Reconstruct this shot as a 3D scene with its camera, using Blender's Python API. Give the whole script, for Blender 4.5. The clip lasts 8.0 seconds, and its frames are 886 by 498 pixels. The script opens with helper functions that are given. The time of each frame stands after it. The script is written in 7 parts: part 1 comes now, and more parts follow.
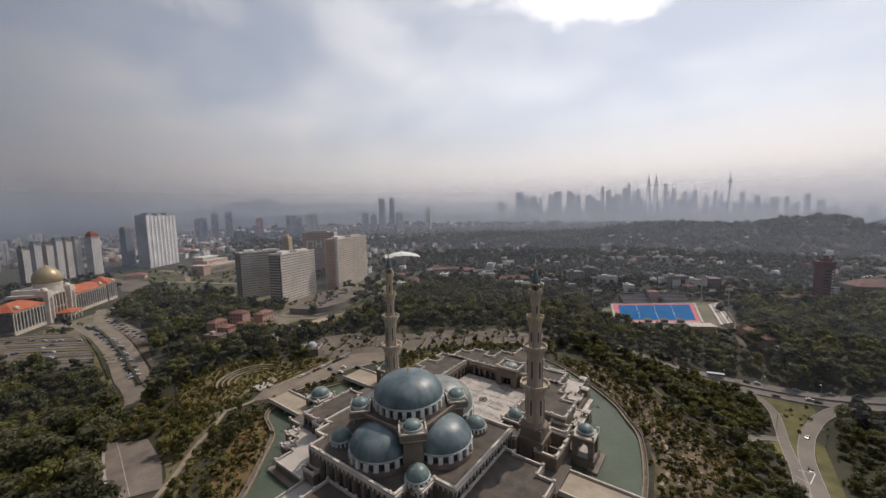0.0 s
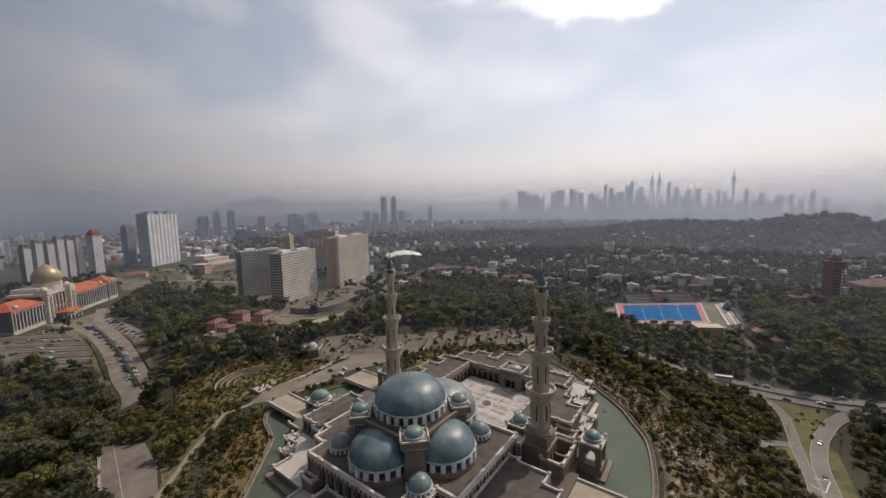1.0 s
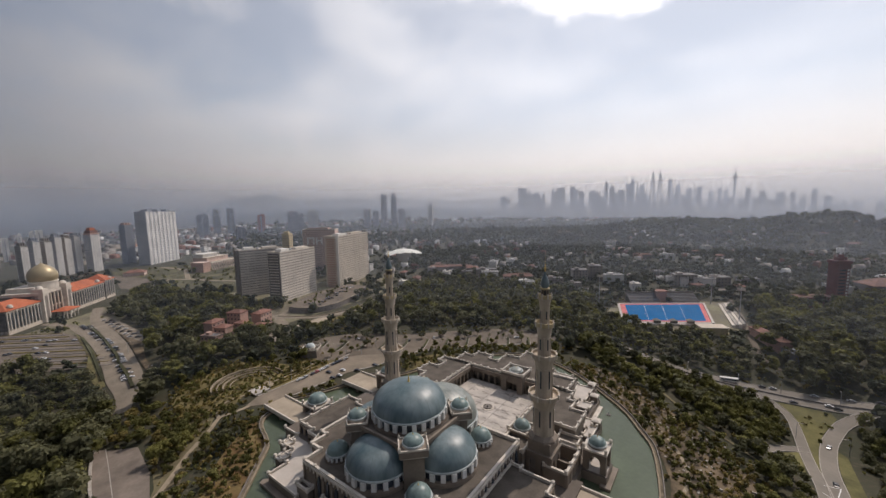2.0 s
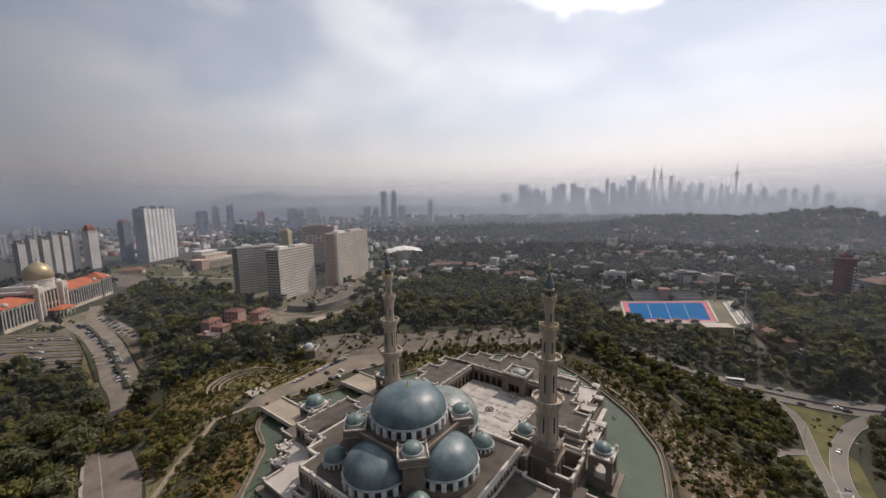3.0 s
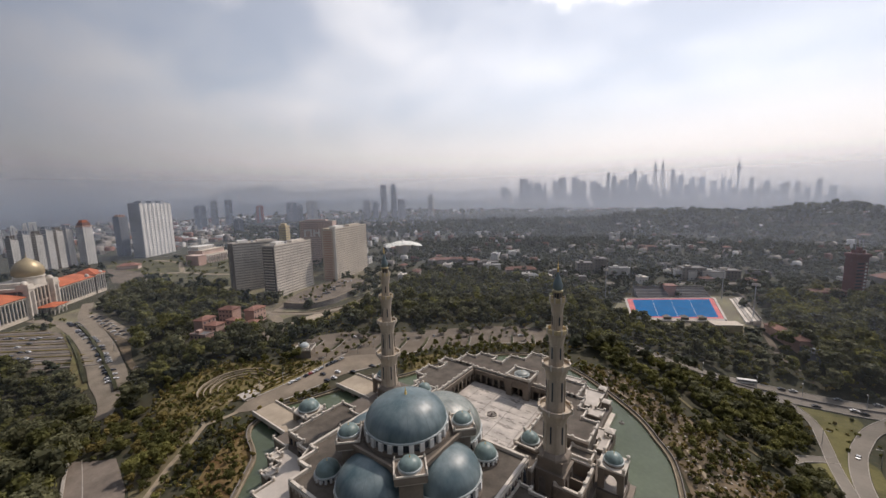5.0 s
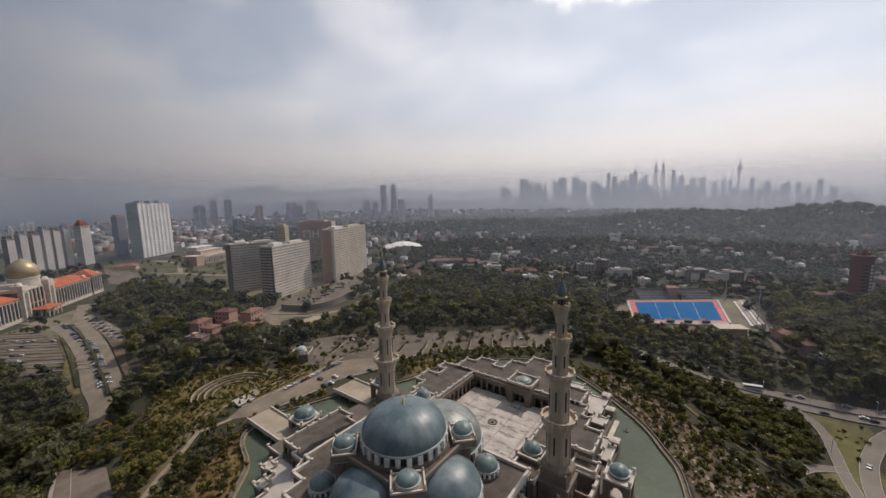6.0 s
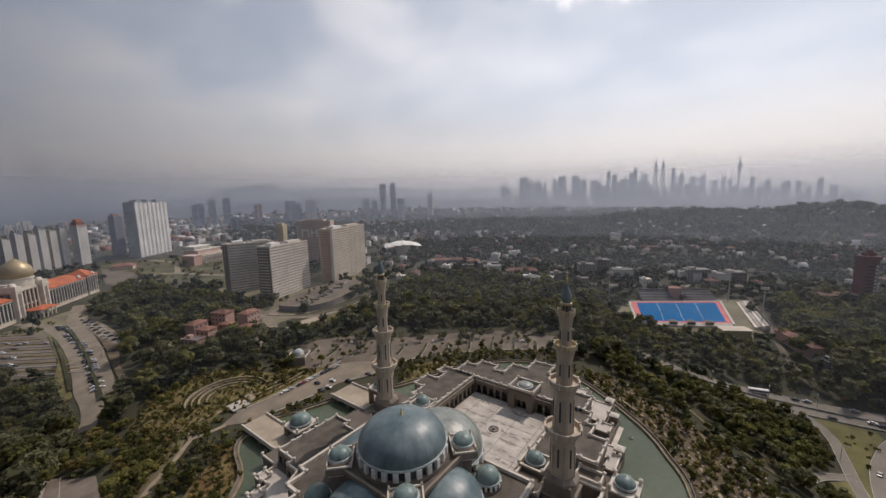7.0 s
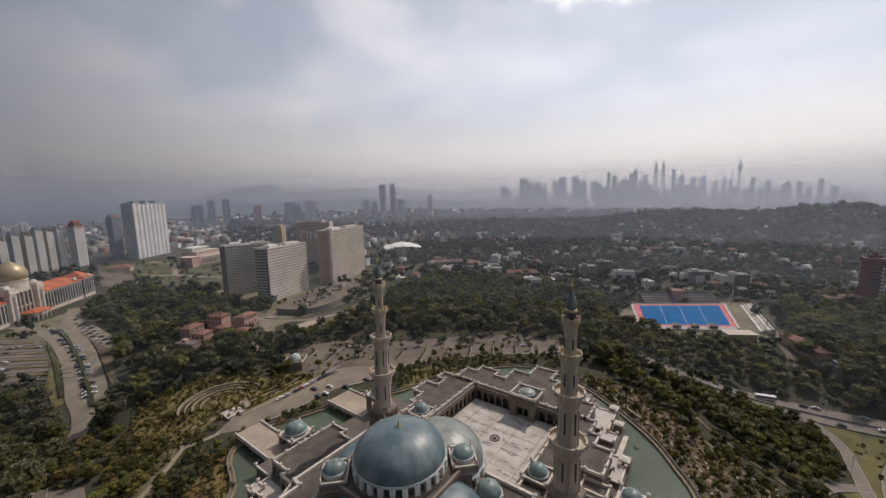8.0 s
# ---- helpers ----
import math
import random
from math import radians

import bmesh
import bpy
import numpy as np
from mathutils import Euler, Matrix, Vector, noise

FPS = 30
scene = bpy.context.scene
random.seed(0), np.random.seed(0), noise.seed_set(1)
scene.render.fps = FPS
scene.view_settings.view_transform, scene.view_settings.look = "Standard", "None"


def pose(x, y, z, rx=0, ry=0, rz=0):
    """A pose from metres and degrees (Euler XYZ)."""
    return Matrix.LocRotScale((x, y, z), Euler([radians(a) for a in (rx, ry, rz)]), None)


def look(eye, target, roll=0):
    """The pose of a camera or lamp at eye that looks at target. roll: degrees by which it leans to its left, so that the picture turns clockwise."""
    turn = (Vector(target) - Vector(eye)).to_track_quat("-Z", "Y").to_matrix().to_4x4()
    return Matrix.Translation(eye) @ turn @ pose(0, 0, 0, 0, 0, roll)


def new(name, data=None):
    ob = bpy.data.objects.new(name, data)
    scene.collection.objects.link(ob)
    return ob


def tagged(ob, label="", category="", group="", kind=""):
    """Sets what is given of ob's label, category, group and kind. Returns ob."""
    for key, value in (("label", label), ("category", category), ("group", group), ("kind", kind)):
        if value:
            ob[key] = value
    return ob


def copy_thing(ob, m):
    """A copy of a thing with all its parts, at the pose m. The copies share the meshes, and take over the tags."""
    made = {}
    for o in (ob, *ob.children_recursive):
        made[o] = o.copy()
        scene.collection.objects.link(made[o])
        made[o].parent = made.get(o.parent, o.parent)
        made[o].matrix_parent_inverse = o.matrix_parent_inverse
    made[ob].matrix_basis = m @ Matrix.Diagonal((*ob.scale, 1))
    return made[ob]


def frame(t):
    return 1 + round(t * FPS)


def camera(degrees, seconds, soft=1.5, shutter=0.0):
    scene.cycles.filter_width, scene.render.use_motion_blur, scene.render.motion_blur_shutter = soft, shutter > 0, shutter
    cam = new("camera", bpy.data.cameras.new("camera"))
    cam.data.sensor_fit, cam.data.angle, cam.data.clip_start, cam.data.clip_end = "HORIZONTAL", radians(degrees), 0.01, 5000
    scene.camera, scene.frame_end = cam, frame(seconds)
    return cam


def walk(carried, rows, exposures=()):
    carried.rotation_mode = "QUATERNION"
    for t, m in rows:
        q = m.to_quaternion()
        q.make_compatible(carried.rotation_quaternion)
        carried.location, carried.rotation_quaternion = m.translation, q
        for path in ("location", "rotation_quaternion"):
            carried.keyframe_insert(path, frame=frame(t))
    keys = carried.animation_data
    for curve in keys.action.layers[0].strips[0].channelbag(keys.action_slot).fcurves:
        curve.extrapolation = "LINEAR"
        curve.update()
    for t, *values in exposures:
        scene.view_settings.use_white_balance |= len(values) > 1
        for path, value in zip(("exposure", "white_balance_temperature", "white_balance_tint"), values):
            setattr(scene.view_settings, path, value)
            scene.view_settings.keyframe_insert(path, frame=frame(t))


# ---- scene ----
cam = camera(100.0, 8.0)
PATH = [
    (0, (0.336, 0.54, 119.269), (-0.843, 2.142, 119.063), -1.2),
    (0.5, (-1.571, 2.634, 119.363), (-2.757, 4.231, 119.156), -1.2),
    (1, (-3.253, 4.852, 119.704), (-4.44, 6.447, 119.489), -1.2),
    (1.5, (-4.826, 7.082, 120.042), (-6.013, 8.676, 119.821), -1.2),
    (3, (-10.169, 14.134, 120.926), (-11.357, 15.724, 120.681), -1.2),
    (3.5, (-11.885, 16.377, 120.72), (-13.072, 17.966, 120.466), -1.3),
    (4, (-13.657, 18.69, 120.738), (-14.844, 20.278, 120.473), -1.2),
    (4.5, (-15.314, 21.054, 120.944), (-16.501, 22.64, 120.667), -1.3),
    (6, (-19.912, 27.845, 121.909), (-21.099, 29.43, 121.633), -1.2),
    (6.5, (-21.679, 30.162, 122.702), (-22.866, 31.748, 122.421), -1.2),
    (7, (-23.369, 32.443, 123.156), (-24.554, 34.029, 122.871), -1.2),
    (7.5, (-24.925, 34.726, 123.42), (-26.11, 36.312, 123.137), -1.2),
]
walk(cam, [(t, look(eye, target, roll)) for t, eye, target, roll in PATH],
     exposures=[(0, -0.05), (1.5, 0.0), (3, 0.08), (4, 0.13), (4.7, 0.20), (5.8, -0.06), (7.5, -0.08), (8, -0.08)])

# ---------------------------------------------------------------- light
SUN_XY, SUN_UP = (0.139, 0.9903), 50.0
HAZE = ((330, 0.024), (450, 0.038), (680, 0.062), (1080, 0.125), (1800, 0.27), (3000, 0.47), (3930, 0.40), (4480, 0.84))  # distance and density of the hazy air
sun = new("sun", bpy.data.lights.new("sun", "SUN"))
sun.data.energy, sun.data.angle, sun.data.color = 2.68, radians(0.6), (1.0, 0.87, 0.775)
sun_dir = Vector((SUN_XY[0] * math.cos(radians(SUN_UP)), SUN_XY[1] * math.cos(radians(SUN_UP)), math.sin(radians(SUN_UP))))
sun.matrix_world = look((0, 0, 900), Vector((0, 0, 900)) - sun_dir)

world = bpy.data.worlds.new("world")
scene.world = world
world.use_nodes = True
wn, wl = world.node_tree.nodes, world.node_tree.links
wn.clear()
w_out, w_bg, w_sky = wn.new("ShaderNodeOutputWorld"), wn.new("ShaderNodeBackground"), wn.new("ShaderNodeTexSky")
w_sky.sky_type, w_sky.sun_disc = "NISHITA", False
w_sky.sun_elevation, w_sky.sun_rotation = radians(SUN_UP), math.atan2(SUN_XY[0], SUN_XY[1])
w_sky.altitude, w_sky.air_density, w_sky.dust_density, w_sky.ozone_density = 100, 1.0, 0.7, 1.0
w_bg.inputs["Strength"].default_value = 0.079
# a veil of haze, brightest towards the sun, with soft banks of thin cloud in it
w_co, w_map, w_noise, w_warp = wn.new("ShaderNodeTexCoord"), wn.new("ShaderNodeMapping"), wn.new("ShaderNodeTexNoise"), wn.new("ShaderNodeTexNoise")
w_map.inputs["Scale"].default_value = (0.9, 2.2, 3.4)
w_map.inputs["Rotation"].default_value = (0.35, 0.25, 0.9)
w_noise.inputs["Scale"].default_value, w_noise.inputs["Detail"].default_value = 1.6, 9
w_noise.inputs["Roughness"].default_value, w_noise.inputs["Distortion"].default_value = 0.58, 0.35
w_warp.inputs["Scale"].default_value, w_warp.inputs["Detail"].default_value, w_warp.inputs["Roughness"].default_value = 5.0, 7, 0.62


def w_math(op, a, b, c=None):
    n = wn.new("ShaderNodeMath")
    n.operation = op
    for k, v in enumerate((a, b) if c is None else (a, b, c)):
        if isinstance(v, (int, float)):
            n.inputs[k].default_value = v
        else:
            wl.new(v, n.inputs[k])
    return n.outputs[0]


def w_range(src, lo, hi, to_lo, to_hi, smooth_step=True):
    n = wn.new("ShaderNodeMapRange")
    n.interpolation_type = "SMOOTHSTEP" if smooth_step else "LINEAR"
    for name, v in (("From Min", lo), ("From Max", hi), ("To Min", to_lo), ("To Max", to_hi)):
        n.inputs[name].default_value = v
    wl.new(src, n.inputs["Value"])
    return n.outputs["Result"]


def w_dot(src, axis):
    n = wn.new("ShaderNodeVectorMath")
    n.operation = "DOT_PRODUCT"
    n.inputs[1].default_value = axis
    wl.new(src, n.inputs[0])
    return n.outputs["Value"]


# the direction of view, ruffled so that the banks fray at their edges
w_less, w_add = wn.new("ShaderNodeVectorMath"), wn.new("ShaderNodeVectorMath")
w_less.operation, w_add.operation = "MULTIPLY_ADD", "ADD"
w_less.inputs[1].default_value, w_less.inputs[2].default_value = (0.24, 0.24, 0.16), (-0.12, -0.12, -0.08)
wl.new(w_co.outputs["Generated"], w_warp.inputs["Vector"])
wl.new(w_warp.outputs["Color"], w_less.inputs[0])
wl.new(w_co.outputs["Generated"], w_add.inputs[0])
wl.new(w_less.outputs["Vector"], w_add.inputs[1])


def cloud_bank(az, el, wide, high, lean, soft, amount):
    """A soft bank of cloud round one direction of the sky; sizes and lean in degrees."""
    a, e = radians(az), radians(el)
    side, up = Vector((math.cos(a), -math.sin(a), 0)), Vector((-math.sin(e) * math.sin(a), -math.sin(e) * math.cos(a), math.cos(e)))
    t = radians(lean)
    u, v = side * math.cos(t) + up * math.sin(t), up * math.cos(t) - side * math.sin(t)
    c = Vector((math.cos(e) * math.sin(a), math.cos(e) * math.cos(a), math.sin(e)))
    src = w_add.outputs["Vector"]
    p = w_math("MULTIPLY", w_dot(src, u), 1 / math.sin(radians(wide)))
    q = w_math("MULTIPLY", w_dot(src, v), 1 / math.sin(radians(high)))
    far = w_math("SQRT", w_math("ADD", w_math("MULTIPLY", p, p), w_math("MULTIPLY", q, q)), 0.0)
    return w_math("MULTIPLY", w_range(far, 1 - soft, 1 + soft, amount, 0.0), w_range(w_dot(src, c), 0.2, 0.5, 0.0, 1.0))


w_cloud = w_range(w_noise.outputs["Fac"], 0.38, 0.68, 0.44, 0.65)
for bank_row in ((-81.0, 13.0, 12.5, 4.6, -8, 0.5, 0.26), (-71.0, 25.0, 6.0, 1.8, 0, 0.6, 0.30), (-47.0, 24.0, 8.5, 3.6, -22, 0.6, 0.26), (-49.0, 16.5, 15.0, 4.2, 16, 0.6, 0.23),
                 (-62.0, 12.0, 8.0, 1.8, 6, 0.6, 0.16), (-30.0, 14.5, 13.0, 3.4, 5, 0.8, 0.18), (-14.5, 26.6, 8.5, 2.6, -3, 0.3, 0.62), (-29.0, 29.5, 5.0, 1.8, 0, 0.5, 0.30), (-2.0, 8.0, 20.0, 4.0, 0, 0.8, 0.16)):
    w_cloud = w_math("ADD", w_cloud, cloud_bank(*bank_row))
w_cloud = w_math("MINIMUM", w_cloud, 1.0)
w_glow = w_range(w_dot(w_co.outputs["Generated"], (0.079, 0.903, 0.423)), 0.05, 0.98, 0.0, 1.0, False)
w_veil, w_mix, w_sep, w_warm, w_tone = wn.new("ShaderNodeMixRGB"), wn.new("ShaderNodeMixRGB"), wn.new("ShaderNodeSeparateXYZ"), wn.new("ShaderNodeMixRGB"), wn.new("ShaderNodeMixRGB")
w_veil.inputs["Color1"].default_value, w_veil.inputs["Color2"].default_value = (3.9, 3.75, 3.95, 1), (14.6, 14.45, 15.1, 1)
w_tone.blend_type = "MULTIPLY"
w_tone.inputs["Fac"].default_value = 1.0
w_tone.inputs["Color2"].default_value = (1.05, 0.945, 0.84, 1)
wl.new(w_co.outputs["Generated"], w_sep.inputs["Vector"])
w_low = w_range(w_sep.outputs["Z"], 0.02, 0.26, 0.95, 0.0)
# sky away from the sun dimmed by hand, to keep faces turned there dark
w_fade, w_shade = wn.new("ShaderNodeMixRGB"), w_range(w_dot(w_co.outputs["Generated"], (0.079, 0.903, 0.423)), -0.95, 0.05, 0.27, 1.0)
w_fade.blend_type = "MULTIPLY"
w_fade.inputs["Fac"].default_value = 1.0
for a, b in ((w_co.outputs["Generated"], w_map.inputs["Vector"]), (w_map.outputs["Vector"], w_noise.inputs["Vector"]), (w_glow, w_veil.inputs["Fac"]),
             (w_cloud, w_mix.inputs["Fac"]), (w_sky.outputs["Color"], w_mix.inputs["Color1"]), (w_veil.outputs["Color"], w_mix.inputs["Color2"]), (w_low, w_warm.inputs["Fac"]),
             (w_veil.outputs["Color"], w_tone.inputs["Color1"]), (w_mix.outputs["Color"], w_warm.inputs["Color1"]), (w_tone.outputs["Color"], w_warm.inputs["Color2"]),
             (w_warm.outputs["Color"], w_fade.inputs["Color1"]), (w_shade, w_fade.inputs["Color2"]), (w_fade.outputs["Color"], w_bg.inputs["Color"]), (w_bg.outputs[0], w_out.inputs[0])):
    wl.new(a, b)

# ---------------------------------------------------------------- materials
def material(name, color, rough=0.8, metal=0.0, vary=0.25, scale=0.4, fine=4.0, tint=None, bump=0.0, per_object=0.0, per_leaf=0.0, spec=0.4, stretch=(1, 1, 1), through_light=0.0):
    """A surface with broad stains and fine grain round one base colour."""
    m = bpy.data.materials.new(name)
    m.use_nodes = True
    n, l = m.node_tree.nodes, m.node_tree.links
    bsdf = n["Principled BSDF"]
    bsdf.inputs["Roughness"].default_value, bsdf.inputs["Metallic"].default_value = rough, metal
    bsdf.inputs["Specular IOR Level"].default_value = spec
    co, mp = n.new("ShaderNodeTexCoord"), n.new("ShaderNodeMapping")
    mp.inputs["Scale"].default_value = stretch
    geo = n.new("ShaderNodeNewGeometry")
    l.new(geo.outputs["Position"], mp.inputs["Vector"])
    big, small = n.new("ShaderNodeTexNoise"), n.new("ShaderNodeTexNoise")
    big.inputs["Scale"].default_value, big.inputs["Detail"].default_value = scale, 5
    small.inputs["Scale"].default_value, small.inputs["Detail"].default_value = fine, 3
    for t in (big, small):
        l.new(mp.outputs["Vector"], t.inputs["Vector"])
    dark = tuple(c * (1 - vary) for c in color)
    light = tuple(min(1, c * (1 + vary)) for c in (tint or color))
    ramp = n.new("ShaderNodeValToRGB")
    ramp.color_ramp.elements[0].position, ramp.color_ramp.elements[1].position = 0.3, 0.7
    ramp.color_ramp.elements[0].color, ramp.color_ramp.elements[1].color = (*dark, 1), (*light, 1)
    l.new(big.outputs["Fac"], ramp.inputs["Fac"])
    hsv = n.new("ShaderNodeHueSaturation")
    l.new(ramp.outputs["Color"], hsv.inputs["Color"])
    val = n.new("ShaderNodeMapRange")
    val.inputs["To Min"].default_value, val.inputs["To Max"].default_value = 1 - vary * 0.8, 1 + vary * 0.8
    l.new(small.outputs["Fac"], val.inputs["Value"])
    last = val.outputs["Result"]
    for amount, src in ((per_object, n.new("ShaderNodeObjectInfo").outputs["Random"] if per_object else None), (per_leaf, geo.outputs["Random Per Island"] if per_leaf else None)):
        if amount:
            r, mul = n.new("ShaderNodeMapRange"), n.new("ShaderNodeMath")
            mul.operation = "MULTIPLY"
            r.inputs["To Min"].default_value, r.inputs["To Max"].default_value = 1 - amount, 1 + amount
            l.new(src, r.inputs["Value"])
            l.new(r.outputs["Result"], mul.inputs[0])
            l.new(last, mul.inputs[1])
            last = mul.outputs[0]
    l.new(last, hsv.inputs["Value"])
    l.new(hsv.outputs["Color"], bsdf.inputs["Base Color"])
    if bump:
        b = n.new("ShaderNodeBump")
        b.inputs["Strength"].default_value, b.inputs["Distance"].default_value = 0.6, bump
        l.new(small.outputs["Fac"], b.inputs["Height"])
        l.new(b.outputs["Normal"], bsdf.inputs["Normal"])
    if through_light:
        tr, mx = n.new("ShaderNodeBsdfTranslucent"), n.new("ShaderNodeMixShader")
        l.new(hsv.outputs["Color"], tr.inputs["Color"])
        mx.inputs["Fac"].default_value = through_light
        l.new(bsdf.outputs[0], mx.inputs[1])
        l.new(tr.outputs[0], mx.inputs[2])
        l.new(mx.outputs[0], n["Material Output"].inputs["Surface"])
    return m


# cream stone lowered in colour to deepen walls turned from the sun
M_STONE = material("cream_stone", (0.215, 0.178, 0.142), 0.75, vary=0.2, scale=0.15, fine=1.3)
M_MINARET = material("pale_minaret_stone", (0.48, 0.41, 0.325), 0.75, vary=0.18, scale=0.25, fine=1.3, stretch=(1, 1, 0.4))
M_TRIM = material("pale_parapet_stone", (0.58, 0.53, 0.46), 0.7, vary=0.18, scale=0.2, fine=1.5)
M_ROOF = material("grey_roof_screed", (0.100, 0.085, 0.070), 0.9, vary=0.36, scale=0.16, fine=1.2)
M_DOME = material("blue_green_dome_panels", (0.080, 0.144, 0.168), 0.42, vary=0.30, scale=0.16, fine=0.9, tint=(0.158, 0.198, 0.206), stretch=(1, 1, 0.3), spec=0.6)
M_DOMESMALL = material("grey_green_small_dome", (0.155, 0.215, 0.21), 0.40, vary=0.25, scale=0.4, fine=1.0, tint=(0.175, 0.235, 0.225))
M_DOMEPALE = material("pale_half_dome_panels", (0.215, 0.235, 0.215), 0.42, vary=0.3, scale=0.2, fine=0.8, stretch=(1, 1, 0.3), spec=0.6)
M_DOMERIB = material("dome_seam", (0.118, 0.168, 0.185), 0.4, vary=0.2)
M_DOMETRIM = material("dome_rim_moulding", (0.42, 0.46, 0.46), 0.5, vary=0.2)
M_STRIPE = material("pale_pilaster", (0.66, 0.66, 0.64), 0.6, vary=0.15, scale=0.5)
M_GLASS_PALE = material("pale_reflecting_glass", (0.27, 0.255, 0.235), 0.25, vary=0.3, scale=0.08, fine=0.5)
M_PODIUM = material("brown_podium_paving", (0.13, 0.11, 0.092), 0.8, vary=0.2, scale=0.12, fine=0.9)
M_GLASS = material("dark_window_glass", (0.05, 0.06, 0.075), 0.18, vary=0.3, scale=0.3, spec=0.6)
# wall grey darkened to paint in the shade behind the columns
M_RECESS_SHADE = material("wall_grey_with_shade", (0.11, 0.10, 0.092), 0.8, vary=0.3, scale=0.3)
# for dark parts, and for shade painted into niches and openings
M_SHADE = material("dark_grey_stone_and_shade", (0.20, 0.18, 0.16), 0.85, vary=0.25)
M_GOLD = material("gilded_metal", (0.72, 0.52, 0.18), 0.3, metal=0.9, vary=0.1)
M_GOLDSTONE = material("ochre_balcony_stone", (0.52, 0.43, 0.26), 0.7, vary=0.2, scale=0.5)
M_COURT = material("court_marble", (0.45, 0.41, 0.365), 0.55, vary=0.24, scale=0.16, fine=0.9)
M_COURTLINE = material("grey_marble_inlay", (0.25, 0.225, 0.20), 0.55, vary=0.25, scale=0.5)
M_TERRACE = material("pale_terrace_paving", (0.46, 0.42, 0.375), 0.7, vary=0.14, scale=0.12, fine=1.0)
M_BRIDGE = material("tan_bridge_paving", (0.37, 0.31, 0.235), 0.8, vary=0.16, scale=0.15, fine=1.0)
M_ASPHALT = material("worn_warm_asphalt", (0.148, 0.122, 0.094), 0.9, vary=0.28, scale=0.06, fine=0.8)
M_ROAD = material("grey_road_asphalt", (0.205, 0.182, 0.152), 0.9, vary=0.18, scale=0.05, fine=0.7)
M_PALEROAD = material("pale_dusty_road", (0.225, 0.19, 0.145), 0.9, vary=0.22, scale=0.08, fine=0.8)
M_AVENUE = material("tan_worn_asphalt", (0.215, 0.178, 0.135), 0.9, vary=0.26, scale=0.07, fine=0.8)
M_PATH = material("sandy_path", (0.29, 0.24, 0.17), 0.9, vary=0.2, scale=0.2, fine=1.2)
M_LINE = material("white_road_paint", (0.72, 0.72, 0.70), 0.7, vary=0.1)
M_KERB = material("concrete_kerb", (0.37, 0.34, 0.30), 0.85, vary=0.2, scale=0.3)
M_LAWN = material("dry_lawn", (0.135, 0.113, 0.041), 0.95, vary=0.38, scale=0.08, fine=0.9, tint=(0.165, 0.132, 0.056))
M_DARKPARK = material("brown_worn_asphalt", (0.19, 0.158, 0.13), 0.9, vary=0.3, scale=0.08, fine=0.7)
M_BRUSH = material("brown_leaf_litter", (0.080, 0.066, 0.042), 0.95, vary=0.45, scale=0.1, fine=0.8, tint=(0.13, 0.098, 0.062))
M_DUST = material("dusty_trodden_earth", (0.165, 0.130, 0.085), 0.95, vary=0.4, scale=0.1, fine=0.7, tint=(0.13, 0.115, 0.06))
M_GRASS = material("green_verge_grass", (0.090, 0.092, 0.032), 0.95, vary=0.38, scale=0.08, fine=0.9, tint=(0.125, 0.112, 0.042))
M_CUT = material("orange_cut_earth", (0.185, 0.128, 0.058), 0.95, vary=0.5, scale=0.16, fine=0.7, tint=(0.115, 0.108, 0.045))
M_SOIL = material("orange_brown_soil_beds", (0.215, 0.118, 0.046), 0.95, vary=0.45, scale=0.12, fine=0.8, tint=(0.13, 0.10, 0.042))
M_LEAF = material("tree_leaves", (0.110, 0.115, 0.040), 0.75, vary=0.42, scale=0.055, fine=0.3, tint=(0.172, 0.166, 0.052), per_leaf=0.36, through_light=0.5, spec=0.25)
M_LEAF_DARK = material("dark_tree_leaves", (0.084, 0.090, 0.050), 0.75, vary=0.42, scale=0.045, fine=0.25, tint=(0.136, 0.134, 0.070), per_leaf=0.36, through_light=0.45, spec=0.25)
# leaf green darkened to give far trees the dimness of distance
M_LEAF_FAR = material("far_leaves_toned_dark", (0.050, 0.058, 0.038), 0.8, vary=0.4, scale=0.012, fine=0.06, tint=(0.074, 0.080, 0.050), per_leaf=0.2, through_light=0.35, spec=0.2)
M_LEAF_YELLOW = material("yellowish_shrub_leaves", (0.150, 0.135, 0.042), 0.8, vary=0.42, scale=0.1, fine=0.5, tint=(0.215, 0.165, 0.055), per_leaf=0.45, through_light=0.25, spec=0.2)
M_BARK = material("grey_brown_bark", (0.14, 0.105, 0.075), 0.95, vary=0.3, scale=1.0)
M_CONC = material("weathered_concrete", (0.60, 0.545, 0.475), 0.85, vary=0.18, scale=0.05, fine=0.5)
M_BEIGE = material("beige_painted_facade", (0.55, 0.485, 0.40), 0.85, vary=0.14, scale=0.04, fine=0.4)
M_ROSE = material("faded_rose_facade", (0.56, 0.43, 0.37), 0.85, vary=0.15, scale=0.05, fine=0.4)
M_PINK = material("pinkish_facade", (0.45, 0.30, 0.245), 0.85, vary=0.15, scale=0.05, fine=0.4)
M_WHITE = material("white_painted_facade", (0.72, 0.70, 0.66), 0.8, vary=0.12, scale=0.04, fine=0.4)
M_GREYBLUE = material("blue_grey_facade", (0.26, 0.28, 0.32), 0.7, vary=0.18, scale=0.04, fine=0.4)
M_TILE = material("orange_red_roof_tiles", (0.40, 0.115, 0.05), 0.8, vary=0.25, scale=0.12, fine=1.2, bump=0.05)
M_TILE_DULL = material("dull_red_brown_roof", (0.185, 0.095, 0.072), 0.85, vary=0.3, scale=0.15, fine=1.0, per_object=0.3)
